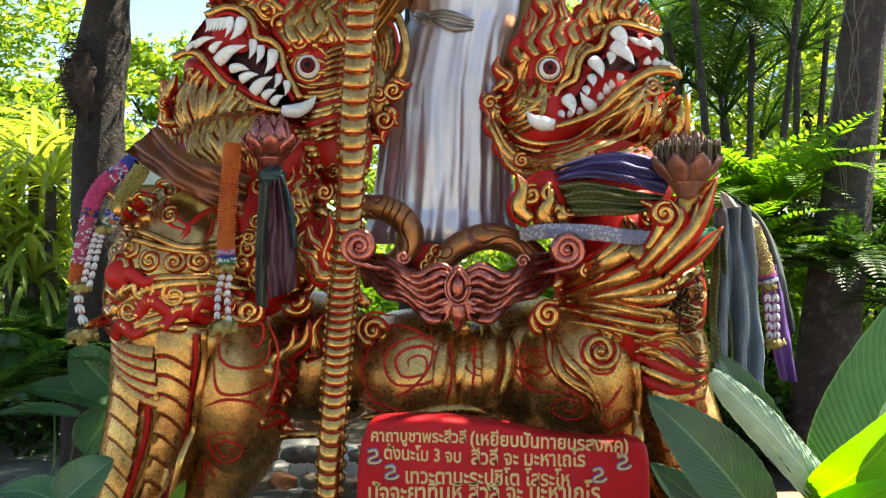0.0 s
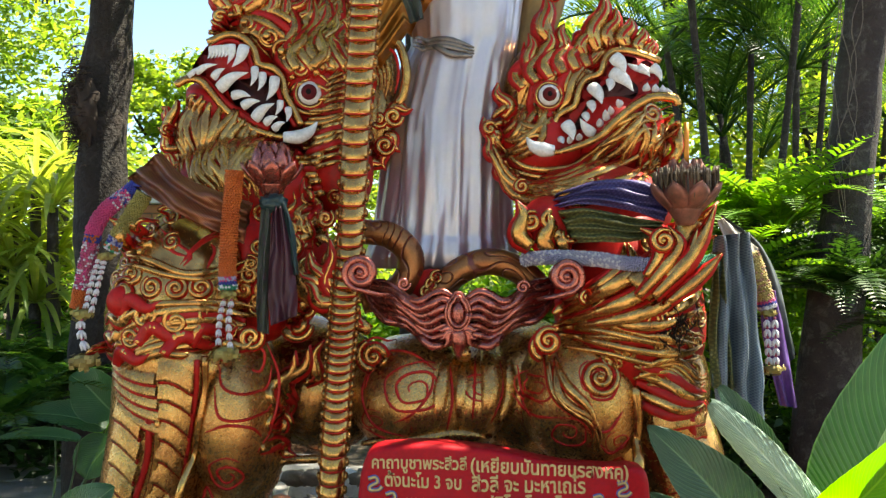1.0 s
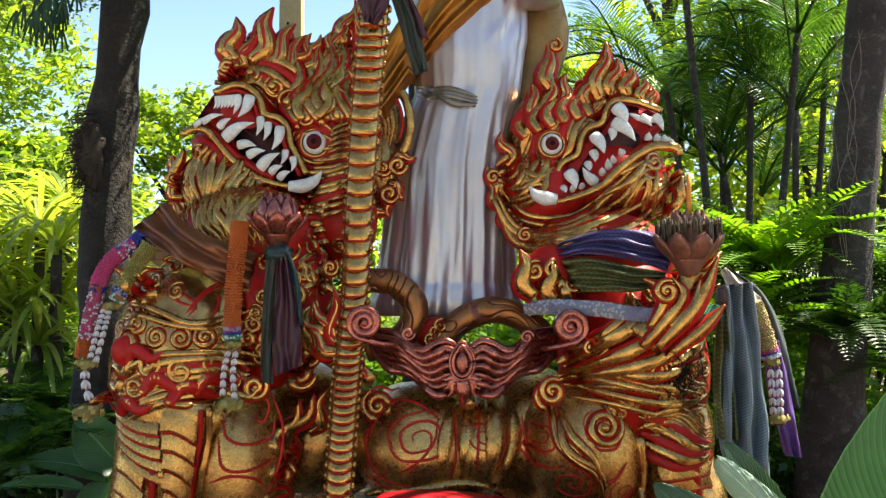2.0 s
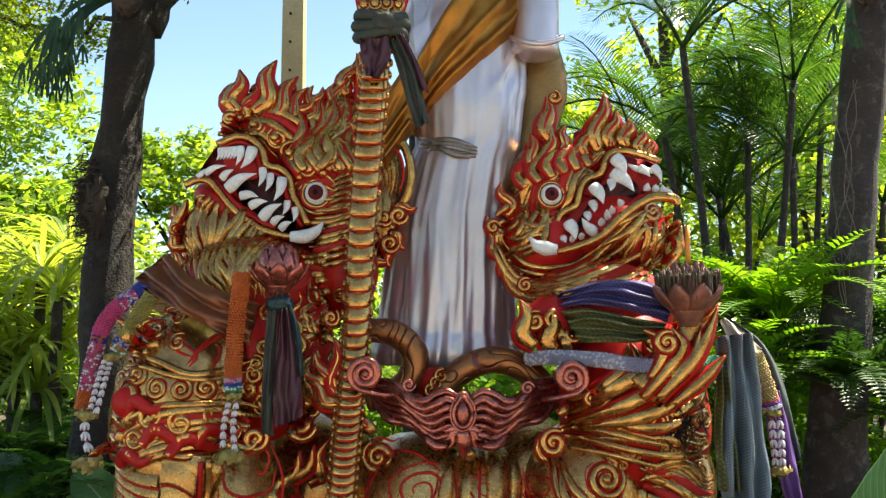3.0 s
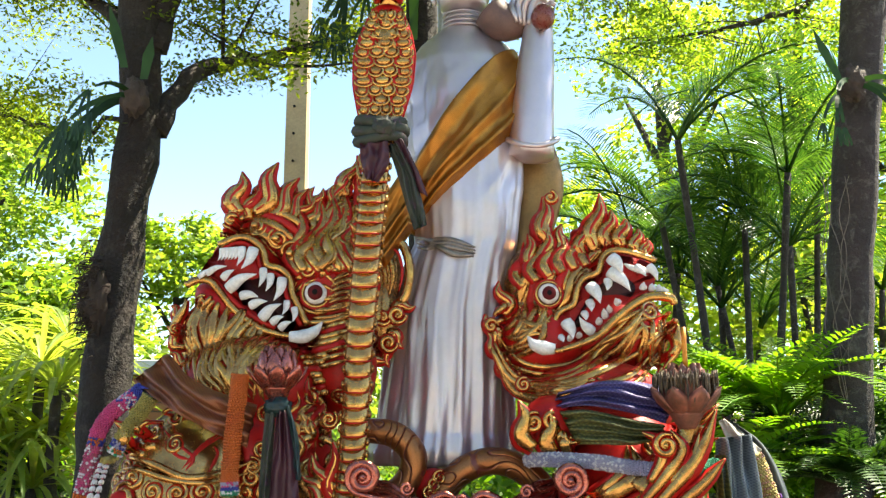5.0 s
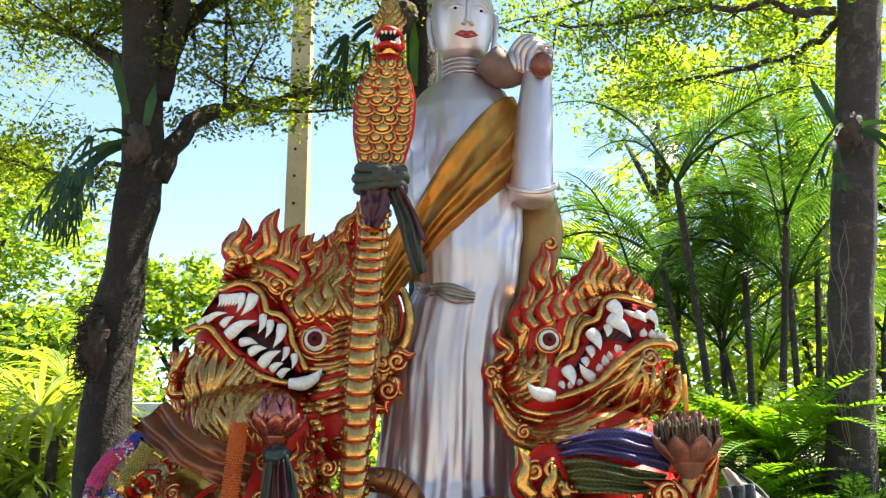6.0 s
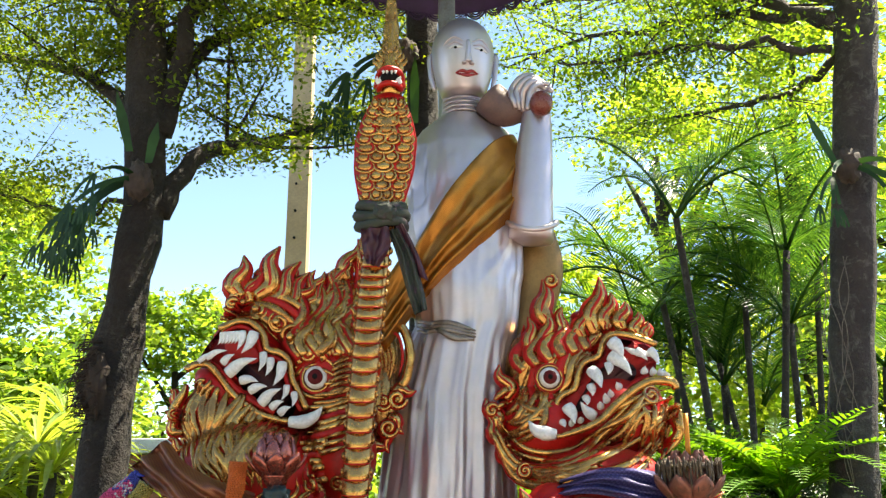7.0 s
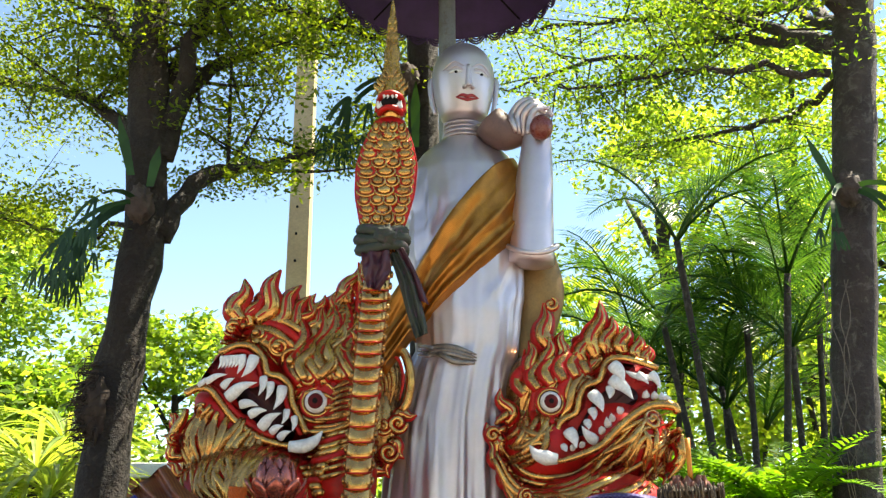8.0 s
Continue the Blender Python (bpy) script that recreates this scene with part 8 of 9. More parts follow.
C_TEAL = plain("teal_satin", (0.009, 0.035, 0.038), (0.006, 0.022, 0.024), 0.45, 0, 12, 160, 0.3, 0.002)
C_MOSS = plain("moss_green_cloth", (0.03, 0.038, 0.024), (0.02, 0.026, 0.017), 0.7, 0, 14, 160, 0.3, 0.002, dirt=(0.1, 0.03, 0.08))
C_PALE = plain("pale_cotton", (0.5, 0.46, 0.38), (0.4, 0.36, 0.3), 0.7, 0, 14, 160, 0.3, 0.002)


def cloth(name, left, right, mat, label, folds=3, deep=0.02, thick=0.006, parent=None, group=""):
    """Cloth hung between two edges, with folds running along them."""
    n, m = 30, 22
    a, b = spline(left, n), spline(right, n)
    rings = []
    for i in range(n + 1):
        row, back = [], []
        for k in range(m + 1):
            u = k / m
            p = a[i].lerp(b[i], u)
            w = math.sin(u * folds * 2 * math.pi + 1.3 * noise.noise(Vector((u * 2, i * 0.12, folds))) + 0.05 * i) * deep + 1.5 * deep * noise.noise(Vector((u * 4 + 0.06 * i, i * 0.14, 5)))
            row.append(p + Vector((0, w - deep, 0)))
            back.append(p + Vector((0, w - deep + thick, 0)))
        rings.append(row + back[::-1])
    sc = Sculpt()
    loft(sc, rings, mat)
    if parent is not None:
        return hang(name, sc, parent, label)
    return thing(name, sc, label, "cloth", group=group)


cloth("neck_cloth", [(-1.226, 3.45, 1.624), (-1.034, 3.3, 1.508), (-0.901, 3.27, 1.443), (-0.741, 3.3, 1.367)], [(-1.11, 3.5, 1.728), (-0.997, 3.4, 1.632), (-0.864, 3.33, 1.573), (-0.723, 3.36, 1.525)], C_RUST, "rust and gold silk cloth wrapped round the lion's neck", 2, 0.025)
cloth("neck_cloth", [(0.402, 3.5, 1.497), (0.524, 3.36, 1.519), (0.683, 3.3, 1.493), (0.819, 3.3, 1.451)], [(0.446, 3.5, 1.572), (0.592, 3.38, 1.612), (0.731, 3.33, 1.607), (0.866, 3.36, 1.583)], C_PURPLE, "purple-blue brocade cloth wound round the lion's neck", 3, 0.02)
cloth("neck_cloth", [(0.501, 3.42, 1.372), (0.585, 3.34, 1.375), (0.679, 3.28, 1.373), (0.778, 3.26, 1.393)], [(0.441, 3.46, 1.498), (0.544, 3.35, 1.503), (0.679, 3.28, 1.471), (0.801, 3.27, 1.449)], C_OLIVE, "olive brocade cloth wound round the lion's neck", 4, 0.03)
cloth("hanging_cloth", [(1.013, 3.34, 1.396), (1.013, 3.34, 1.231), (1.005, 3.34, 0.998), (1.013, 3.34, 0.807), (1.051, 3.34, 0.701)], [(1.136, 3.34, 1.411), (1.168, 3.34, 1.231), (1.189, 3.34, 0.998), (1.204, 3.34, 0.807), (1.204, 3.34, 0.676)], C_BLUE, "blue-grey brocade cloth hanging from the lion's back", 3, 0.034)
cloth("hanging_cloth", [(1.006, 3.33, 1.337), (1.002, 3.33, 1.168), (0.993, 3.33, 0.977), (1.002, 3.33, 0.829)], [(1.034, 3.32, 1.336), (1.055, 3.32, 1.168), (1.07, 3.32, 0.999), (1.087, 3.32, 0.831)], C_OLIVE, "olive brocade cloth stained dark at its edge", 2, 0.024)
cloth("hanging_cloth", [(1.094, 3.44, 1.46), (1.17, 3.44, 1.361), (1.225, 3.44, 1.187), (1.279, 3.44, 0.99), (1.312, 3.44, 0.881)], [(1.078, 3.46, 1.483), (1.221, 3.46, 1.384), (1.298, 3.46, 1.252), (1.341, 3.46, 1.077), (1.37, 3.46, 0.945)], C_DARK, "faded dark gauze cloth hanging behind the garland", 2, 0.012)
cloth("hanging_cloth", [(1.207, 3.42, 1.209), (1.228, 3.42, 1.035), (1.254, 3.42, 0.905), (1.293, 3.42, 0.749)], [(1.276, 3.42, 1.187), (1.311, 3.42, 1.035), (1.337, 3.42, 0.883), (1.361, 3.42, 0.74)], C_VIOLET, "shiny violet satin strip hanging behind the garland", 2, 0.012)
cloth("hanging_cloth", [(1.049, 3.4, 1.457), (1.081, 3.4, 1.382), (1.113, 3.4, 1.295)], [(1.076, 3.42, 1.469), (1.142, 3.42, 1.415), (1.217, 3.42, 1.35)], C_PALE, "pale cotton strip knotted at the lion's back", 1, 0.01)
rb = holder("ribbon_knot", (-0.633, 3.28, 1.523), "maroon, teal and moss ribbons tied under the lotus holder", "ribbon", "ribbons")
cloth("ribbon", [(-0.625, 3.26, 1.504), (-0.639, 3.26, 1.335), (-0.645, 3.26, 1.19), (-0.633, 3.26, 1.066)], [(-0.592, 3.26, 1.504), (-0.556, 3.26, 1.335), (-0.538, 3.26, 1.19), (-0.538, 3.26, 1.103)], C_MAROON, "maroon satin ribbon", 2, 0.014, parent=rb)
cloth("ribbon", [(-0.672, 3.27, 1.505), (-0.683, 3.27, 1.335), (-0.689, 3.27, 1.169), (-0.685, 3.27, 1.045)], [(-0.635, 3.27, 1.501), (-0.641, 3.27, 1.335), (-0.647, 3.27, 1.169), (-0.643, 3.27, 1.034)], C_MOSS, "moss green ribbon", 1, 0.01, parent=rb)
cloth("ribbon", [(-0.603, 3.255, 1.516), (-0.576, 3.255, 1.417), (-0.562, 3.255, 1.314), (-0.549, 3.255, 1.252)], [(-0.582, 3.255, 1.521), (-0.549, 3.255, 1.417), (-0.537, 3.255, 1.314), (-0.533, 3.255, 1.252)], C_TEAL, "teal ribbon", 1, 0.008, parent=rb)
sc = Sculpt()
blob(sc, (-0.629, 3.28, 1.518), (0.05, 0.045, 0.035), C_TEAL, lump=0.4, freq=8)
hang("knot", sc, rb)
rb = holder("ribbon_knot", (-0.263, 3.36, 2.617), "faded moss and purple cloths knotted round the serpent's neck", "ribbon", "ribbons")
sc = Sculpt()
for z, w in ((0, 0.092), (1, 0.098), (2, 0.088)):
    c = Vector((-0.267, 3.42, 2.589)) + Vector((0, 0, 0.036 * z))
    tube(sc, [c + Vector((w * math.cos(t), -0.075 * math.sin(t), 0.012 * math.sin(2 * t + z))) for t in np.linspace(0, 2 * math.pi, 25)], 0.025, C_MOSS, 24, 8)
blob(sc, (-0.248, 3.34, 2.627), (0.05, 0.035, 0.04), C_MOSS, lump=0.5, freq=9)
hang("knot", sc, rb)
cloth("ribbon", [(-0.345, 3.35, 2.559), (-0.338, 3.35, 2.482), (-0.318, 3.35, 2.412)], [(-0.23, 3.35, 2.565), (-0.228, 3.35, 2.482), (-0.268, 3.35, 2.4)], C_MAROON, "faded purple cloth end", 2, 0.012, parent=rb)
cloth("ribbon", [(-0.235, 3.37, 2.559), (-0.195, 3.37, 2.44), (-0.155, 3.37, 2.299), (-0.125, 3.37, 2.207)], [(-0.194, 3.37, 2.564), (-0.126, 3.37, 2.439), (-0.087, 3.37, 2.299), (-0.075, 3.37, 2.23)], C_MOSS, "moss green cloth end", 2, 0.012, parent=rb)
cloth("ribbon", [(-0.208, 3.365, 2.582), (-0.161, 3.365, 2.486), (-0.114, 3.365, 2.368)], [(-0.173, 3.365, 2.582), (-0.119, 3.365, 2.474), (-0.069, 3.365, 2.344)], C_MAROON, "faded purple cloth end", 1, 0.008, parent=rb)
# charred tuft of burnt offerings
sc = Sculpt()
for k in range(90):
    p = Vector((0.822, 3.27, 1.082)) + Vector((0.045 * rng.normal(), 0.008 * rng.normal(), 0.025 * rng.normal()))
    tube(sc, [p, p + Vector((0.012 * rng.normal(), -0.01, -0.02)), p + Vector((0.02 * rng.normal(), 0.0, -0.05 - 0.03 * rng.random()))], [0.003, 0.0025, 0.001], M_BLACK, 4, 4)
thing("dried_garland", sc, "blackened dried flower strings caught on the lion's breast", "garland")

# ---- plants close to the statue ----
def paddle(lv, mid, half, face, rng, cup=0.25, ripple=0.02, roll=0.0, seg=64, across=8):
    """A broad leaf on a curved midrib: pleated between the side veins, cupped, its edge slightly wavy."""
    c = spline(mid, seg)
    o = lv.n
    n = 2 * across + 1
    for i, p in enumerate(c):
        u = i / seg
        t = (c[min(i + 1, seg)] - c[max(i - 1, 0)]).normalized()
        side = t.cross(Vector(face)).normalized()
        nrm = side.cross(t).normalized()
        w = half * (math.sin(math.pi * (0.04 + 0.955 * u) ** 0.85) ** (0.36 if roll else 0.72))
        for k in range(-across, across + 1):
            s = k / across
            pleat = ripple * half * math.sin(62 * (u - 0.35 * abs(s))) * (0.4 + 0.6 * abs(s))
            edge = ripple * 1.6 * half * math.sin(9 * u + 2 * s) * s * s
            ang = roll * s
            x, y = (s * w, cup * w * s * s) if not roll else (w * math.sin(ang) / roll, w * (1 - math.cos(ang)) / roll)
            lv.uv.append((u, s))
            lv.v.append(tuple(p + side * x + nrm * (y + pleat + edge) + nrm * (0.0 if k else -0.004)))
    for i in range(seg):
        for k in range(n - 1):
            a = o + i * n + k
            lv.f.append((a, a + 1, a + n + 1, a + n))
    lv.n += n * (seg + 1)


def veined(name, col, col2, vein, glow, rough=0.3):
    """Broad leaf: pale midrib, slanting side veins in relief, tone uneven from base to tip."""
    m, n, l, b = material(name)
    out = n["Material Output"]
    uv = n.new("ShaderNodeSeparateXYZ")
    l.new(n.new("ShaderNodeTexCoord").outputs["UV"], uv.inputs[0])

    def calc(op, x, y):
        k = n.new("ShaderNodeMath"); k.operation = op
        for sock, v in zip(k.inputs, (x, y)):
            if isinstance(v, (int, float)):
                sock.default_value = v
            else:
                l.new(v, sock)
        return k.outputs[0]

    off = calc("ABSOLUTE", uv.outputs[1], 0)
    run = calc("MULTIPLY", calc("SUBTRACT", uv.outputs[0], calc("MULTIPLY", off, 0.3)), 26.0)
    wave = calc("PINGPONG", run, 0.5)
    fine = calc("PINGPONG", calc("MULTIPLY", run, 5.0), 0.5)
    line = ramp(n, l, wave, [(0.0, (1, 1, 1)), (0.12, (0, 0, 0))])
    rib = ramp(n, l, off, [(0.02, (1, 1, 1)), (0.05, (0, 0, 0))])
    edge = ramp(n, l, off, [(0.965, (0, 0, 0)), (0.985, (1, 1, 1))])
    patch = noise_node(n, l, coords(n), 9, 4)
    c = mix(n, l, ramp(n, l, patch, [(0.3, (0, 0, 0)), (0.7, (1, 1, 1))]), col, col2)
    c = mix(n, l, ramp(n, l, fine, [(0.0, (0.82, 0.82, 0.82)), (0.5, (1, 1, 1))]), (0, 0, 0), c)
    c = mix(n, l, calc("MULTIPLY", line, 0.4), c, vein)
    c = mix(n, l, calc("MAXIMUM", rib, calc("MULTIPLY", edge, 0.7)), c, vein)
    l.new(c, b.inputs["Base Color"])
    b.inputs["Roughness"].default_value = rough
    bump(n, l, calc("ADD", wave, calc("MULTIPLY", fine, 0.12)), 0.5, 0.012, b)
    tr = n.new("ShaderNodeBsdfTranslucent")
    l.new(mix(n, l, 1.0, c, (2.0, 2.0, 0.5), "MULTIPLY"), tr.inputs[0])
    ms = n.new("ShaderNodeMixShader")
    ms.inputs[0].default_value = glow
    l.new(b.outputs[0], ms.inputs[1]); l.new(tr.outputs[0], ms.inputs[2])
    l.new(ms.outputs[0], out.inputs[0])
    return m


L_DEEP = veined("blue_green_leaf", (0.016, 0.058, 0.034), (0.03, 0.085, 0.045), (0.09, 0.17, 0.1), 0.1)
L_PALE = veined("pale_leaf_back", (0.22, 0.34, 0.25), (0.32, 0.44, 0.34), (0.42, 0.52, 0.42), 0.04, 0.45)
# lit copy of the green leaf: sun shining through put into lime colour
L_SUNLIT = veined("painted_sunlit_leaf", (0.085, 0.26, 0.006), (0.11, 0.3, 0.009), (0.17, 0.36, 0.02), 0.62)
L_LARGE = veined("deep_green_leaf", (0.012, 0.06, 0.028), (0.02, 0.085, 0.035), (0.07, 0.16, 0.08), 0.22, 0.36)
L_GLOSSY = veined("glossy_leaf", (0.035, 0.11, 0.045), (0.055, 0.15, 0.06), (0.12, 0.24, 0.12), 0.2, 0.2)
L_STALK = plain("green_stalk", (0.05, 0.11, 0.03), (0.035, 0.08, 0.025), 0.5)
M_TERRA = plain("terracotta", (0.42, 0.16, 0.07), (0.34, 0.12, 0.055), 0.7, 0, 8, 90, 0.4, 0.003)


def smooth_leaf(name, lv, mat, root, label=""):
    me = lv.mesh(name, mat)
    me.polygons.foreach_set("use_smooth", [True] * len(me.polygons))
    layer = me.uv_layers.new(name="leaf")
    index = np.empty(len(me.loops), int)
    me.loops.foreach_get("vertex_index", index)
    layer.data.foreach_set("uv", np.asarray(lv.uv, float)[index].ravel())
    ob = new(name, me)
    ob.parent = root
    ob.matrix_parent_inverse = Matrix.Translation(-Vector(root.location))
    if label:
        tagged(ob, label)


def leaf_plant(root, leaves):
    for mid, half, face, mat, cup, ripple, roll in leaves:
        lv = Leaves()
        paddle(lv, mid, half, face, rng, cup, ripple, roll)
        smooth_leaf("leaf", lv, mat, root)
        st = Sculpt()
        p = Vector(mid[0])
        tube(st, [p, p.lerp(Vector(root.location), 0.5) + Vector((0, 0.06, -0.05)), Vector(root.location)], [0.004, 0.005, 0.006], L_STALK, 8, 7)
        hang("stalk", st, root)


root = holder("canna_plant", (1.15, 2.72, 0.30), "potted canna with broad blue-green leaves beside the board", "plant")
leaf_plant(root, [
    ([(0.95, 2.6, 0.427), (0.841, 2.52, 0.564), (0.707, 2.47, 0.711), (0.563, 2.45, 0.847)], 0.1, (-0.15, -1, 0.35), L_DEEP, 0.15, 0.03, 0.0),
    ([(1.214, 2.6, 0.41), (1.049, 2.52, 0.596), (0.887, 2.47, 0.766), (0.737, 2.45, 0.91)], 0.068, (-0.35, -1, 0.3), L_PALE, 0.2, 0.11, -1.2),
    ([(1.049, 2.56, 0.586), (0.969, 2.54, 0.687), (0.862, 2.51, 0.83), (0.771, 2.49, 0.948)], 0.055, (0.4, -0.9, 0.3), L_DEEP, 0.2, 0.04, 0.7),
    ([(1.27, 2.85, 0.402), (1.34, 2.78, 0.599), (1.42, 2.75, 0.86), (1.53, 2.73, 1.22)], 0.205, (-0.25, -1, 0.1), L_LARGE, 0.12, 0.02, 0.0),
    # lime blade: sunlight through the leaf is in its base colour
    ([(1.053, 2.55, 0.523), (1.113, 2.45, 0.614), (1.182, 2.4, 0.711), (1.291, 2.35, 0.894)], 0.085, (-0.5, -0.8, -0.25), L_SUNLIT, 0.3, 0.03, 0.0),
    ([(0.901, 2.6, 0.41), (0.802, 2.6, 0.484), (0.697, 2.58, 0.551), (0.595, 2.56, 0.634)], 0.06, (-0.2, -1, 0.5), L_DEEP, 0.2, 0.03, 0.0),
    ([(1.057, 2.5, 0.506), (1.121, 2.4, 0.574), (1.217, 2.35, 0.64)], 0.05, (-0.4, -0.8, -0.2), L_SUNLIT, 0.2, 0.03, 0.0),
    ([(1.247, 2.5, 0.617), (1.253, 2.45, 0.785), (1.304, 2.4, 0.947)], 0.05, (-0.3, -1, 0.3), L_PALE, 0.2, 0.03, 0.0)])
pot = holder("flower_pot", (1.15, 2.72, 0), "round terracotta pot filled with dark soil", "pot")
sc = Sculpt()
prof = [(0.0, 0.1), (0.02, 0.13), (0.3, 0.19), (0.38, 0.205), (0.385, 0.225), (0.44, 0.23), (0.45, 0.215), (0.4, 0.19)]
loft(sc, [[(1.15 + r * math.cos(a), 2.72 + r * math.sin(a), z) for a in np.linspace(0, 2 * math.pi, 33)[:-1]] for z, r in prof], M_TERRA)
hang("shell", sc, pot)
sc = Sculpt()
blob(sc, (1.15, 2.72, 0.405), (0.19, 0.19, 0.02), M_SOIL, seg=24, rings=8, lump=0.4, freq=12)
for k in range(60):
    a, r = rng.random() * 6.28, 0.17 * math.sqrt(rng.random())
    blob(sc, (1.15 + r * math.cos(a), 2.72 + r * math.sin(a), 0.42), (0.012, 0.01, 0.007), M_SOIL, (rng.random() * 90, rng.random() * 90, 0), 6, 4)
hang("soil", sc, pot)

root = holder("broadleaf_plant", (-1.75, 3.9, 0.1), "low broadleaf plant with dark glossy leaves beside the path", "plant")
leaf_plant(root, [
    ([(-1.482, 3.9, 0.572), (-1.569, 3.9, 0.609), (-1.705, 3.9, 0.634), (-1.866, 3.9, 0.639)], 0.085, (0, -0.6, 1), L_GLOSSY, 0.25, 0.02, 0.0),
    ([(-1.445, 3.9, 0.634), (-1.495, 3.9, 0.683), (-1.569, 3.9, 0.758), (-1.638, 3.9, 0.802)], 0.11, (-0.2, -1, 0.3), L_GLOSSY, 0.2, 0.02, 0.0),
    ([(-1.553, 3.8, 0.541), (-1.673, 3.8, 0.558), (-1.794, 3.8, 0.558), (-1.939, 3.8, 0.541)], 0.05, (0, -0.4, 1), L_GLOSSY, 0.25, 0.02, 0.0),
    ([(-1.445, 3.9, 0.522), (-1.495, 3.9, 0.473), (-1.544, 3.9, 0.411), (-1.569, 3.9, 0.349)], 0.1, (0.1, -1, 0.1), L_GLOSSY, 0.2, 0.02, 0.0),
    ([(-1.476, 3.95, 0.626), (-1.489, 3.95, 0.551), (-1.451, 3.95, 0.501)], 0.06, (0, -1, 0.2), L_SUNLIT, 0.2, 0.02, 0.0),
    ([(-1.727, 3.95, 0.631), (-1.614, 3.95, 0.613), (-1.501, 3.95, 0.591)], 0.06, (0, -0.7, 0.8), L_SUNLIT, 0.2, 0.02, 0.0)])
root = holder("broadleaf_plant", (-1.35, 2.95, 0.0), "low broadleaf plant with pale green leaves before the lion", "plant")
leaf_plant(root, [
    ([(-1.299, 2.95, 0.381), (-1.224, 2.95, 0.447), (-1.159, 2.95, 0.503), (-1.093, 2.95, 0.556)], 0.085, (0.1, -0.9, 0.6), L_GLOSSY, 0.2, 0.02, 0.0),
    ([(-1.224, 2.95, 0.391), (-1.299, 2.95, 0.424), (-1.374, 2.95, 0.447), (-1.486, 2.95, 0.443)], 0.07, (0, -0.6, 0.9), L_GLOSSY, 0.2, 0.02, 0.0),
    ([(-0.952, 3.1, 0.337), (-0.923, 3.1, 0.386), (-0.897, 3.1, 0.445)], 0.025, (0, -1, 0.2), L_FERN, 0.2, 0.02, 0.0)])

# ---- third trunk behind the figure, staghorn ferns on the trunks ----
sc = Sculpt()
tube(sc, [((-0.144, 4.9, 4.707)[0], 4.9, 0), ((-0.144, 4.9, 4.707)[0] + 0.02, 4.9, 2.5), ((-0.144, 4.9, 4.462)[0], 4.9, (-0.144, 4.9, 4.462)[2]), ((-0.144, 4.9, 4.462)[0], 4.9, (-0.144, 4.9, 4.462)[2] + 1.6)], [0.12, 0.085, 0.1, 0.08], M_BARK, 16, 12)
hang("trunk", sc, holder("bare_tree", ((-0.144, 4.9, 4.707)[0], 4.9, 0), "thin dark bare tree behind the statue", "tree"))


def staghorn(at, n, size, aim):
    root = holder("staghorn_fern", at, "dark staghorn fern with antler leaves clinging to the trunk", "fern", "staghorn ferns")
    sc = Sculpt()
    blob(sc, at, (size * 0.17, size * 0.16, size * 0.24), M_DRYFROND, lump=0.35, freq=7)
    hang("shield", sc, root, "papery brown shield fronds")
    lv = Leaves()
    for k in range(n):
        a = aim + 0.55 * rng.normal()
        p = Vector(at)
        d = Vector((math.cos(a), -0.5 * abs(rng.normal()), -0.1 + 0.45 * rng.random())).normalized()
        def fork(p, d, length, w, depth):
            q = p
            rows = []
            for i in range(7):
                side = d.cross(Vector((0.2, 1, 0.1))).normalized()
                rows.append((q - side * w * (1 - 0.3 * i / 6), q.copy(), q + side * w * (1 - 0.3 * i / 6)))
                d = (d + Vector((0, 0, -0.2))).normalized()
                q = q + d * length / 6
            lv.strip(rows)
            if depth:
                for s in (-1, 0.2, 1):
                    side = d.cross(Vector((0.2, 1, 0.1))).normalized()
                    fork(q, (d + side * 0.55 * s * (0.8 + 0.4 * rng.random())).normalized(), length * 0.6, w * 0.68, depth - 1)
        fork(p, d, size * (0.6 + 0.3 * rng.random()), size * 0.038, 2)
    fr = new("foliage", lv.mesh("foliage", L_STAG))
    fr.parent = root
    fr.matrix_parent_inverse = Matrix.Translation(-Vector(root.location))
    tagged(fr, kind="stuff")
    return root


M_DRYFROND = plain("papery_frond", (0.075, 0.05, 0.042), (0.04, 0.028, 0.024), 0.85, 0, 14, 60, 0.8, 0.01)
L_STAG = leafy("staghorn_leaf", (0.012, 0.04, 0.014), (0.028, 0.07, 0.02), 0.22, 0.5)
staghorn((-1.621, 4.32, 3.117), 9, 0.42, 3.5)
staghorn((-0.236, 4.78, 4.083), 5, 0.42, 3.6)
staghorn((2.35, 4.78, 3.354), 6, 0.45, -1.2)
for base, tip in (((-1.678, 4.3, 3.276), (-1.779, 4.3, 3.622)), ((-1.572, 4.3, 3.211), (-1.542, 4.3, 3.445)), ((-0.18, 4.75, 3.623), (-0.183, 4.75, 4.067)), ((2.266, 4.75, 3.361), (2.13, 4.75, 3.683))):
    lv = Leaves()
    b, t = Vector(base), Vector(tip)
    lv.strip([(b + Vector((-0.02, 0, 0)), b, b + Vector((0.02, 0, 0))), (b.lerp(t, 0.6) + Vector((-0.03, 0, 0)), b.lerp(t, 0.6), b.lerp(t, 0.6) + Vector((0.03, 0, 0))), (t, t + Vector((0.002, 0, 0)), t + Vector((0.004, 0, 0)))])
    tagged(new("staghorn_leaf", lv.mesh("staghorn_leaf", L_DARK)), "upright strap leaf of a staghorn fern on the trunk", "leaf")
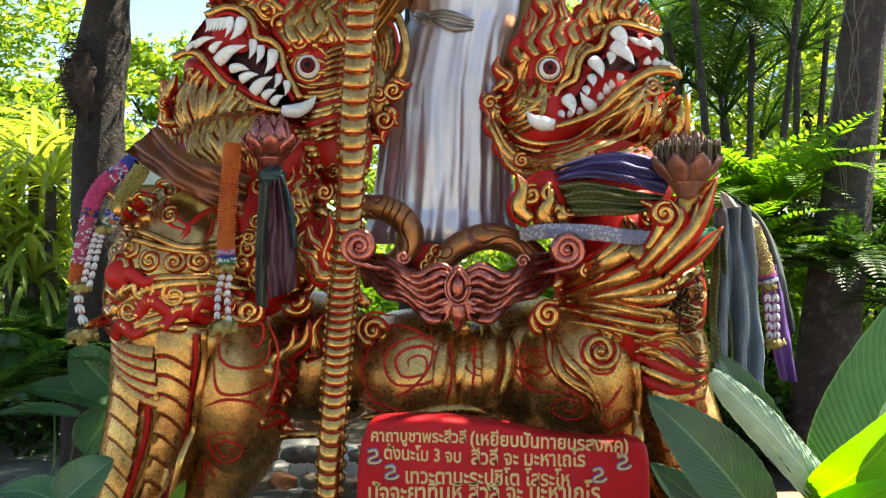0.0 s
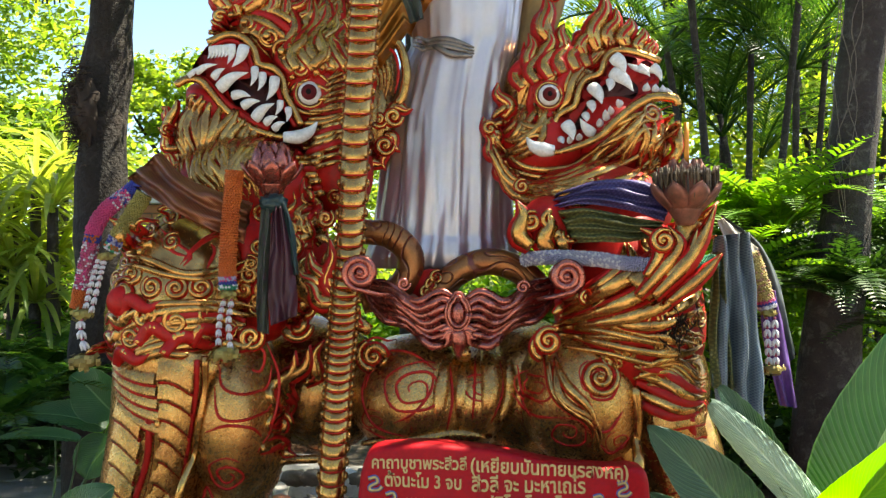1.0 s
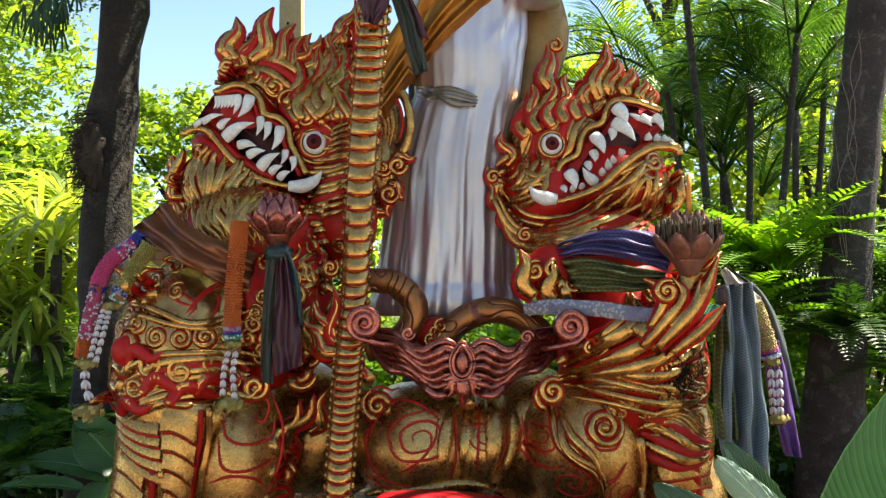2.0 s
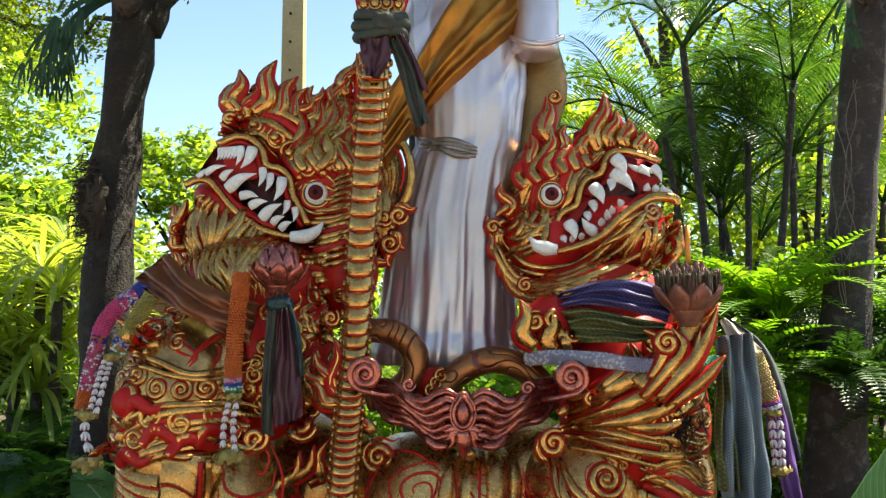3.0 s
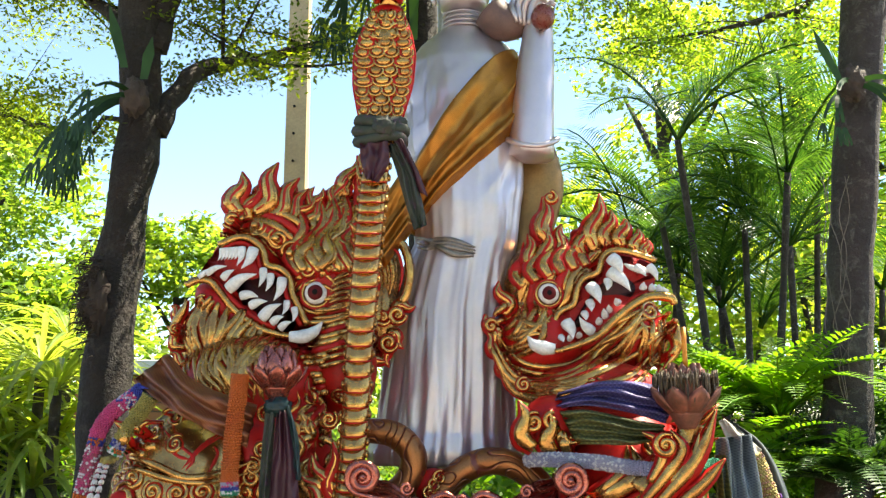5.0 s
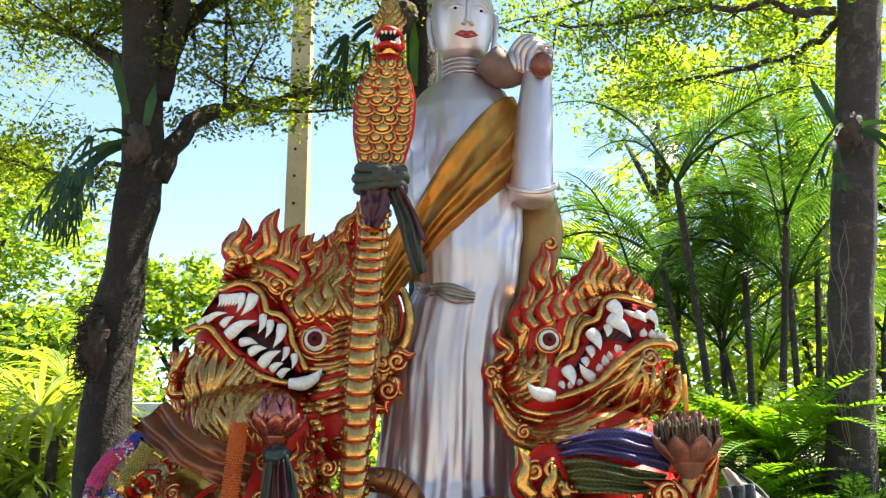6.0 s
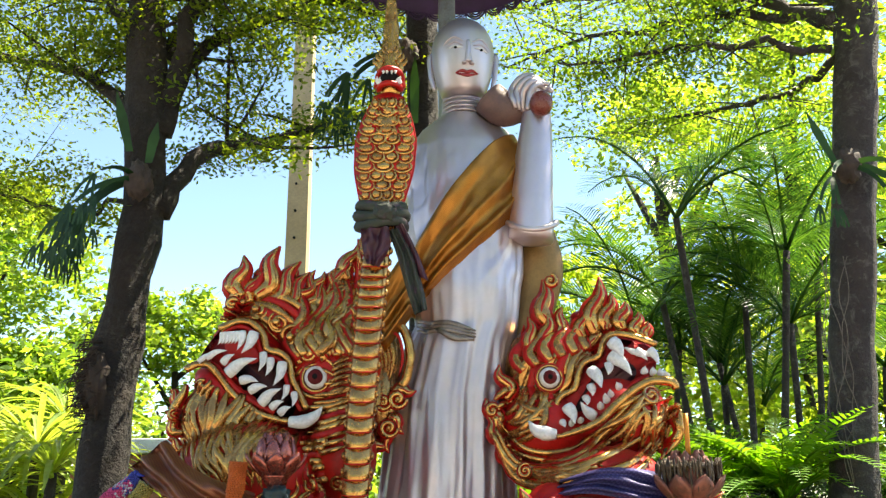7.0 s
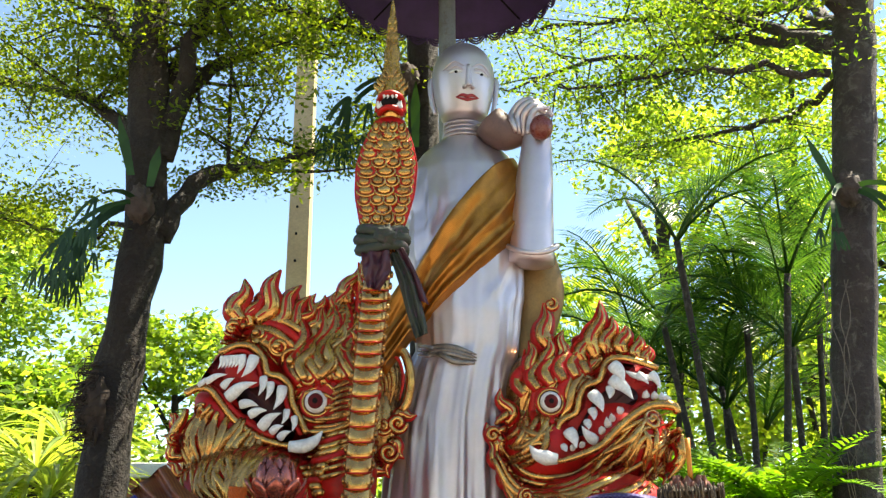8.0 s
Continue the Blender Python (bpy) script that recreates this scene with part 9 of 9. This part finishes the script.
# net of old twine and moss on the dark trunk
sc = Sculpt()
M_ROOT = plain("shaggy_root", (0.06, 0.038, 0.028), (0.03, 0.02, 0.015), 0.9)
blob(sc, (-1.775, 4.42, 2.06), (0.07, 0.08, 0.17), M_ROOT, lump=0.5, freq=6)
for k in range(420):
    p = Vector((-1.79, 4.4, 2.08)) + Vector((0.035 * rng.normal(), 0.04 * rng.normal(), 0.11 * rng.normal()))
    tube(sc, [p, p + Vector((-0.05 * rng.random(), -0.03 * rng.random(), 0.0)), p + Vector((-0.08 * rng.random(), -0.03 * rng.random(), -0.07 * rng.random()))], [0.004, 0.003, 0.001], M_ROOT, 4, 4)
thing("root_mat", sc, "shaggy brown root mat hanging on the trunk", "roots", kind="stuff")
# thin vines on the straight trunk
for k in range(5):
    sc = Sculpt()
    p = [Vector((2.193, 4.82, 2.159)) + Vector((0.03 * (k - 2) + 0.03 * rng.normal(), 0, 0.22 * (i - 3))) for i in range(7)]
    for q in p:
        q.x += 0.02 * rng.normal()
    tube(sc, p, 0.0025, M_STONE, 20, 5)
    thing("vine", sc, "thin pale vine climbing the straight trunk", "vine", group="vines")

# ---- undergrowth that closes the view ----
def shrub(at, rad, h, mat, n, leaf, label="leafy green shrub in the undergrowth"):
    root = holder("shrub", at, label, "shrub", "shrubs")
    lv, st = Leaves(), Sculpt()
    cs = []
    for k in range(n):
        a, q, u = rng.random() * 6.28, math.sqrt(rng.random()), rng.random()
        cs.append((at[0] + math.cos(a) * q * rad, at[1] + math.sin(a) * q * rad, at[2] + h * (0.08 + 0.92 * u) * (1 - 0.35 * q * q)))
        if k < 9:
            tube(st, [at, (at[0] * 0.5 + cs[-1][0] * 0.5, at[1] * 0.5 + cs[-1][1] * 0.5, at[2] + h * 0.4), cs[-1]], [0.02, 0.012, 0.004], M_BARK, 6, 5)
    lv.cloud(cs, rad * 0.24, 40, leaf, rng, 0.8)
    tagged(hang("branch", st, root), kind="stuff")
    ob = new("foliage", lv.mesh("foliage", mat))
    ob.parent = root
    ob.matrix_parent_inverse = Matrix.Translation(-Vector(root.location))


for x, y, r, h, mat, n, lf in (
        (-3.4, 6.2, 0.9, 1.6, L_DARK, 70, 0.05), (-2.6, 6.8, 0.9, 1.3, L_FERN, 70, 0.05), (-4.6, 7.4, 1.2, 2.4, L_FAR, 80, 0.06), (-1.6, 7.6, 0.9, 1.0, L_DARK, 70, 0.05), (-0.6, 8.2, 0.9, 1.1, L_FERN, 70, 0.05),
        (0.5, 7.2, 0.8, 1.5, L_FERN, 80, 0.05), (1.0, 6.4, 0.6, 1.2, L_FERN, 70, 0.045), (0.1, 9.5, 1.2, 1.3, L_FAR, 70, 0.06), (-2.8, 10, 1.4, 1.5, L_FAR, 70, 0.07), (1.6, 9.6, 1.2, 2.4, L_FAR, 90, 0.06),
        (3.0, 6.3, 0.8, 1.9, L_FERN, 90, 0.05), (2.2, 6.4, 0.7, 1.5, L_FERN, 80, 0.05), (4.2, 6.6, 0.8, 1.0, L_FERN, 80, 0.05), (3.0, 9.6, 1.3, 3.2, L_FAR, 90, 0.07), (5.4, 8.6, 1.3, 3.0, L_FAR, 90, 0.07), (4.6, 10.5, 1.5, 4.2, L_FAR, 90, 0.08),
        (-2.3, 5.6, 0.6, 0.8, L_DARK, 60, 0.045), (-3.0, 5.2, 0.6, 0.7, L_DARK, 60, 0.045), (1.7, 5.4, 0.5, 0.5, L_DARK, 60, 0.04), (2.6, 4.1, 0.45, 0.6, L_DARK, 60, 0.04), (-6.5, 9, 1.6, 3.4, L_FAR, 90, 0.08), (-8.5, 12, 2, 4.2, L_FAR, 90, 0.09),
        (7.5, 10, 1.8, 4.5, L_FAR, 90, 0.09), (-1.2, 14, 2, 1.8, L_FAR, 80, 0.09), (1.8, 14, 2, 2.6, L_FAR, 80, 0.09), (-4, 15, 2, 2.4, L_FAR, 80, 0.09)):
    # far shrubs on the right carry the same painted backlight
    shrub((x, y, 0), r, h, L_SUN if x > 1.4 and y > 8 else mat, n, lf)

# ---- path, low stone edging and brick planter ----
for i in range(6):
    for j in range(7):
        x, y = -4.4 + 0.62 * i + 0.3 * (j % 2), 3.3 + 0.36 * j
        sc = Sculpt()
        box(sc, (x, y, -0.06), (x + 0.6 + 0.012 * rng.normal(), y + 0.345, 0.055 + 0.006 * rng.normal()), M_PAVE, 0.012)
        if i == j == 0:
            path_ob = thing("path", sc, "worn grey flagstone path among fallen leaves", "path", kind="structure")
        else:
            part("flagstone", sc, path_ob)
edging = holder("stone_edging", (-0.8, 4.3, 0), "low edging of rough pale stones behind the lion's legs", "edging")
for k in range(3):
    for i in range(9):
        sc = Sculpt()
        blob(sc, (-1.25 + 0.16 * i + 0.05 * rng.normal(), 4.1 + 0.2 * k, 0.05 + 0.08 * k), (0.075, 0.06, 0.035), M_STONE if (i + k) % 4 else M_TERRA, (8 * rng.normal(), 8 * rng.normal(), 20 * rng.normal()), 12, 8, 0.55, 9, 0.7)
        hang("stone", sc, edging)
for x in (-1.0, -0.72, -0.5):
    sc = Sculpt()
    blob(sc, (x, 4.75, 0.09), (0.1, 0.09, 0.09), M_WHITE, (0, 0, 30), 14, 9, 0.3, 5, 0.8)
    thing("white_stone", sc, "rounded whitewashed stone on the bare ground", "stone", group="white stones")
wall = holder("brick_wall", (-3.4, 9.0, 0), "low orange brick garden wall with a white coping", "wall")
for r in range(21):
    for i in range(6):
        sc = Sculpt()
        x = -3.75 + 0.23 * i + 0.11 * (r % 2)
        box(sc, (x, 9.0, 0.09 * r), (x + 0.215, 9.1, 0.09 * r + 0.08), M_TERRA, 0.006)
        hang("brick", sc, wall)
sc = Sculpt()
box(sc, (-3.72, 9.015, 0.0), (-2.3, 9.09, 1.89), M_STONE, 0.004)
hang("mortar", sc, wall)
sc = Sculpt()
box(sc, (-3.85, 8.95, 1.895), (-2.2, 9.3, 2.04), M_WHITE, 0.012)
hang("coping", sc, wall)
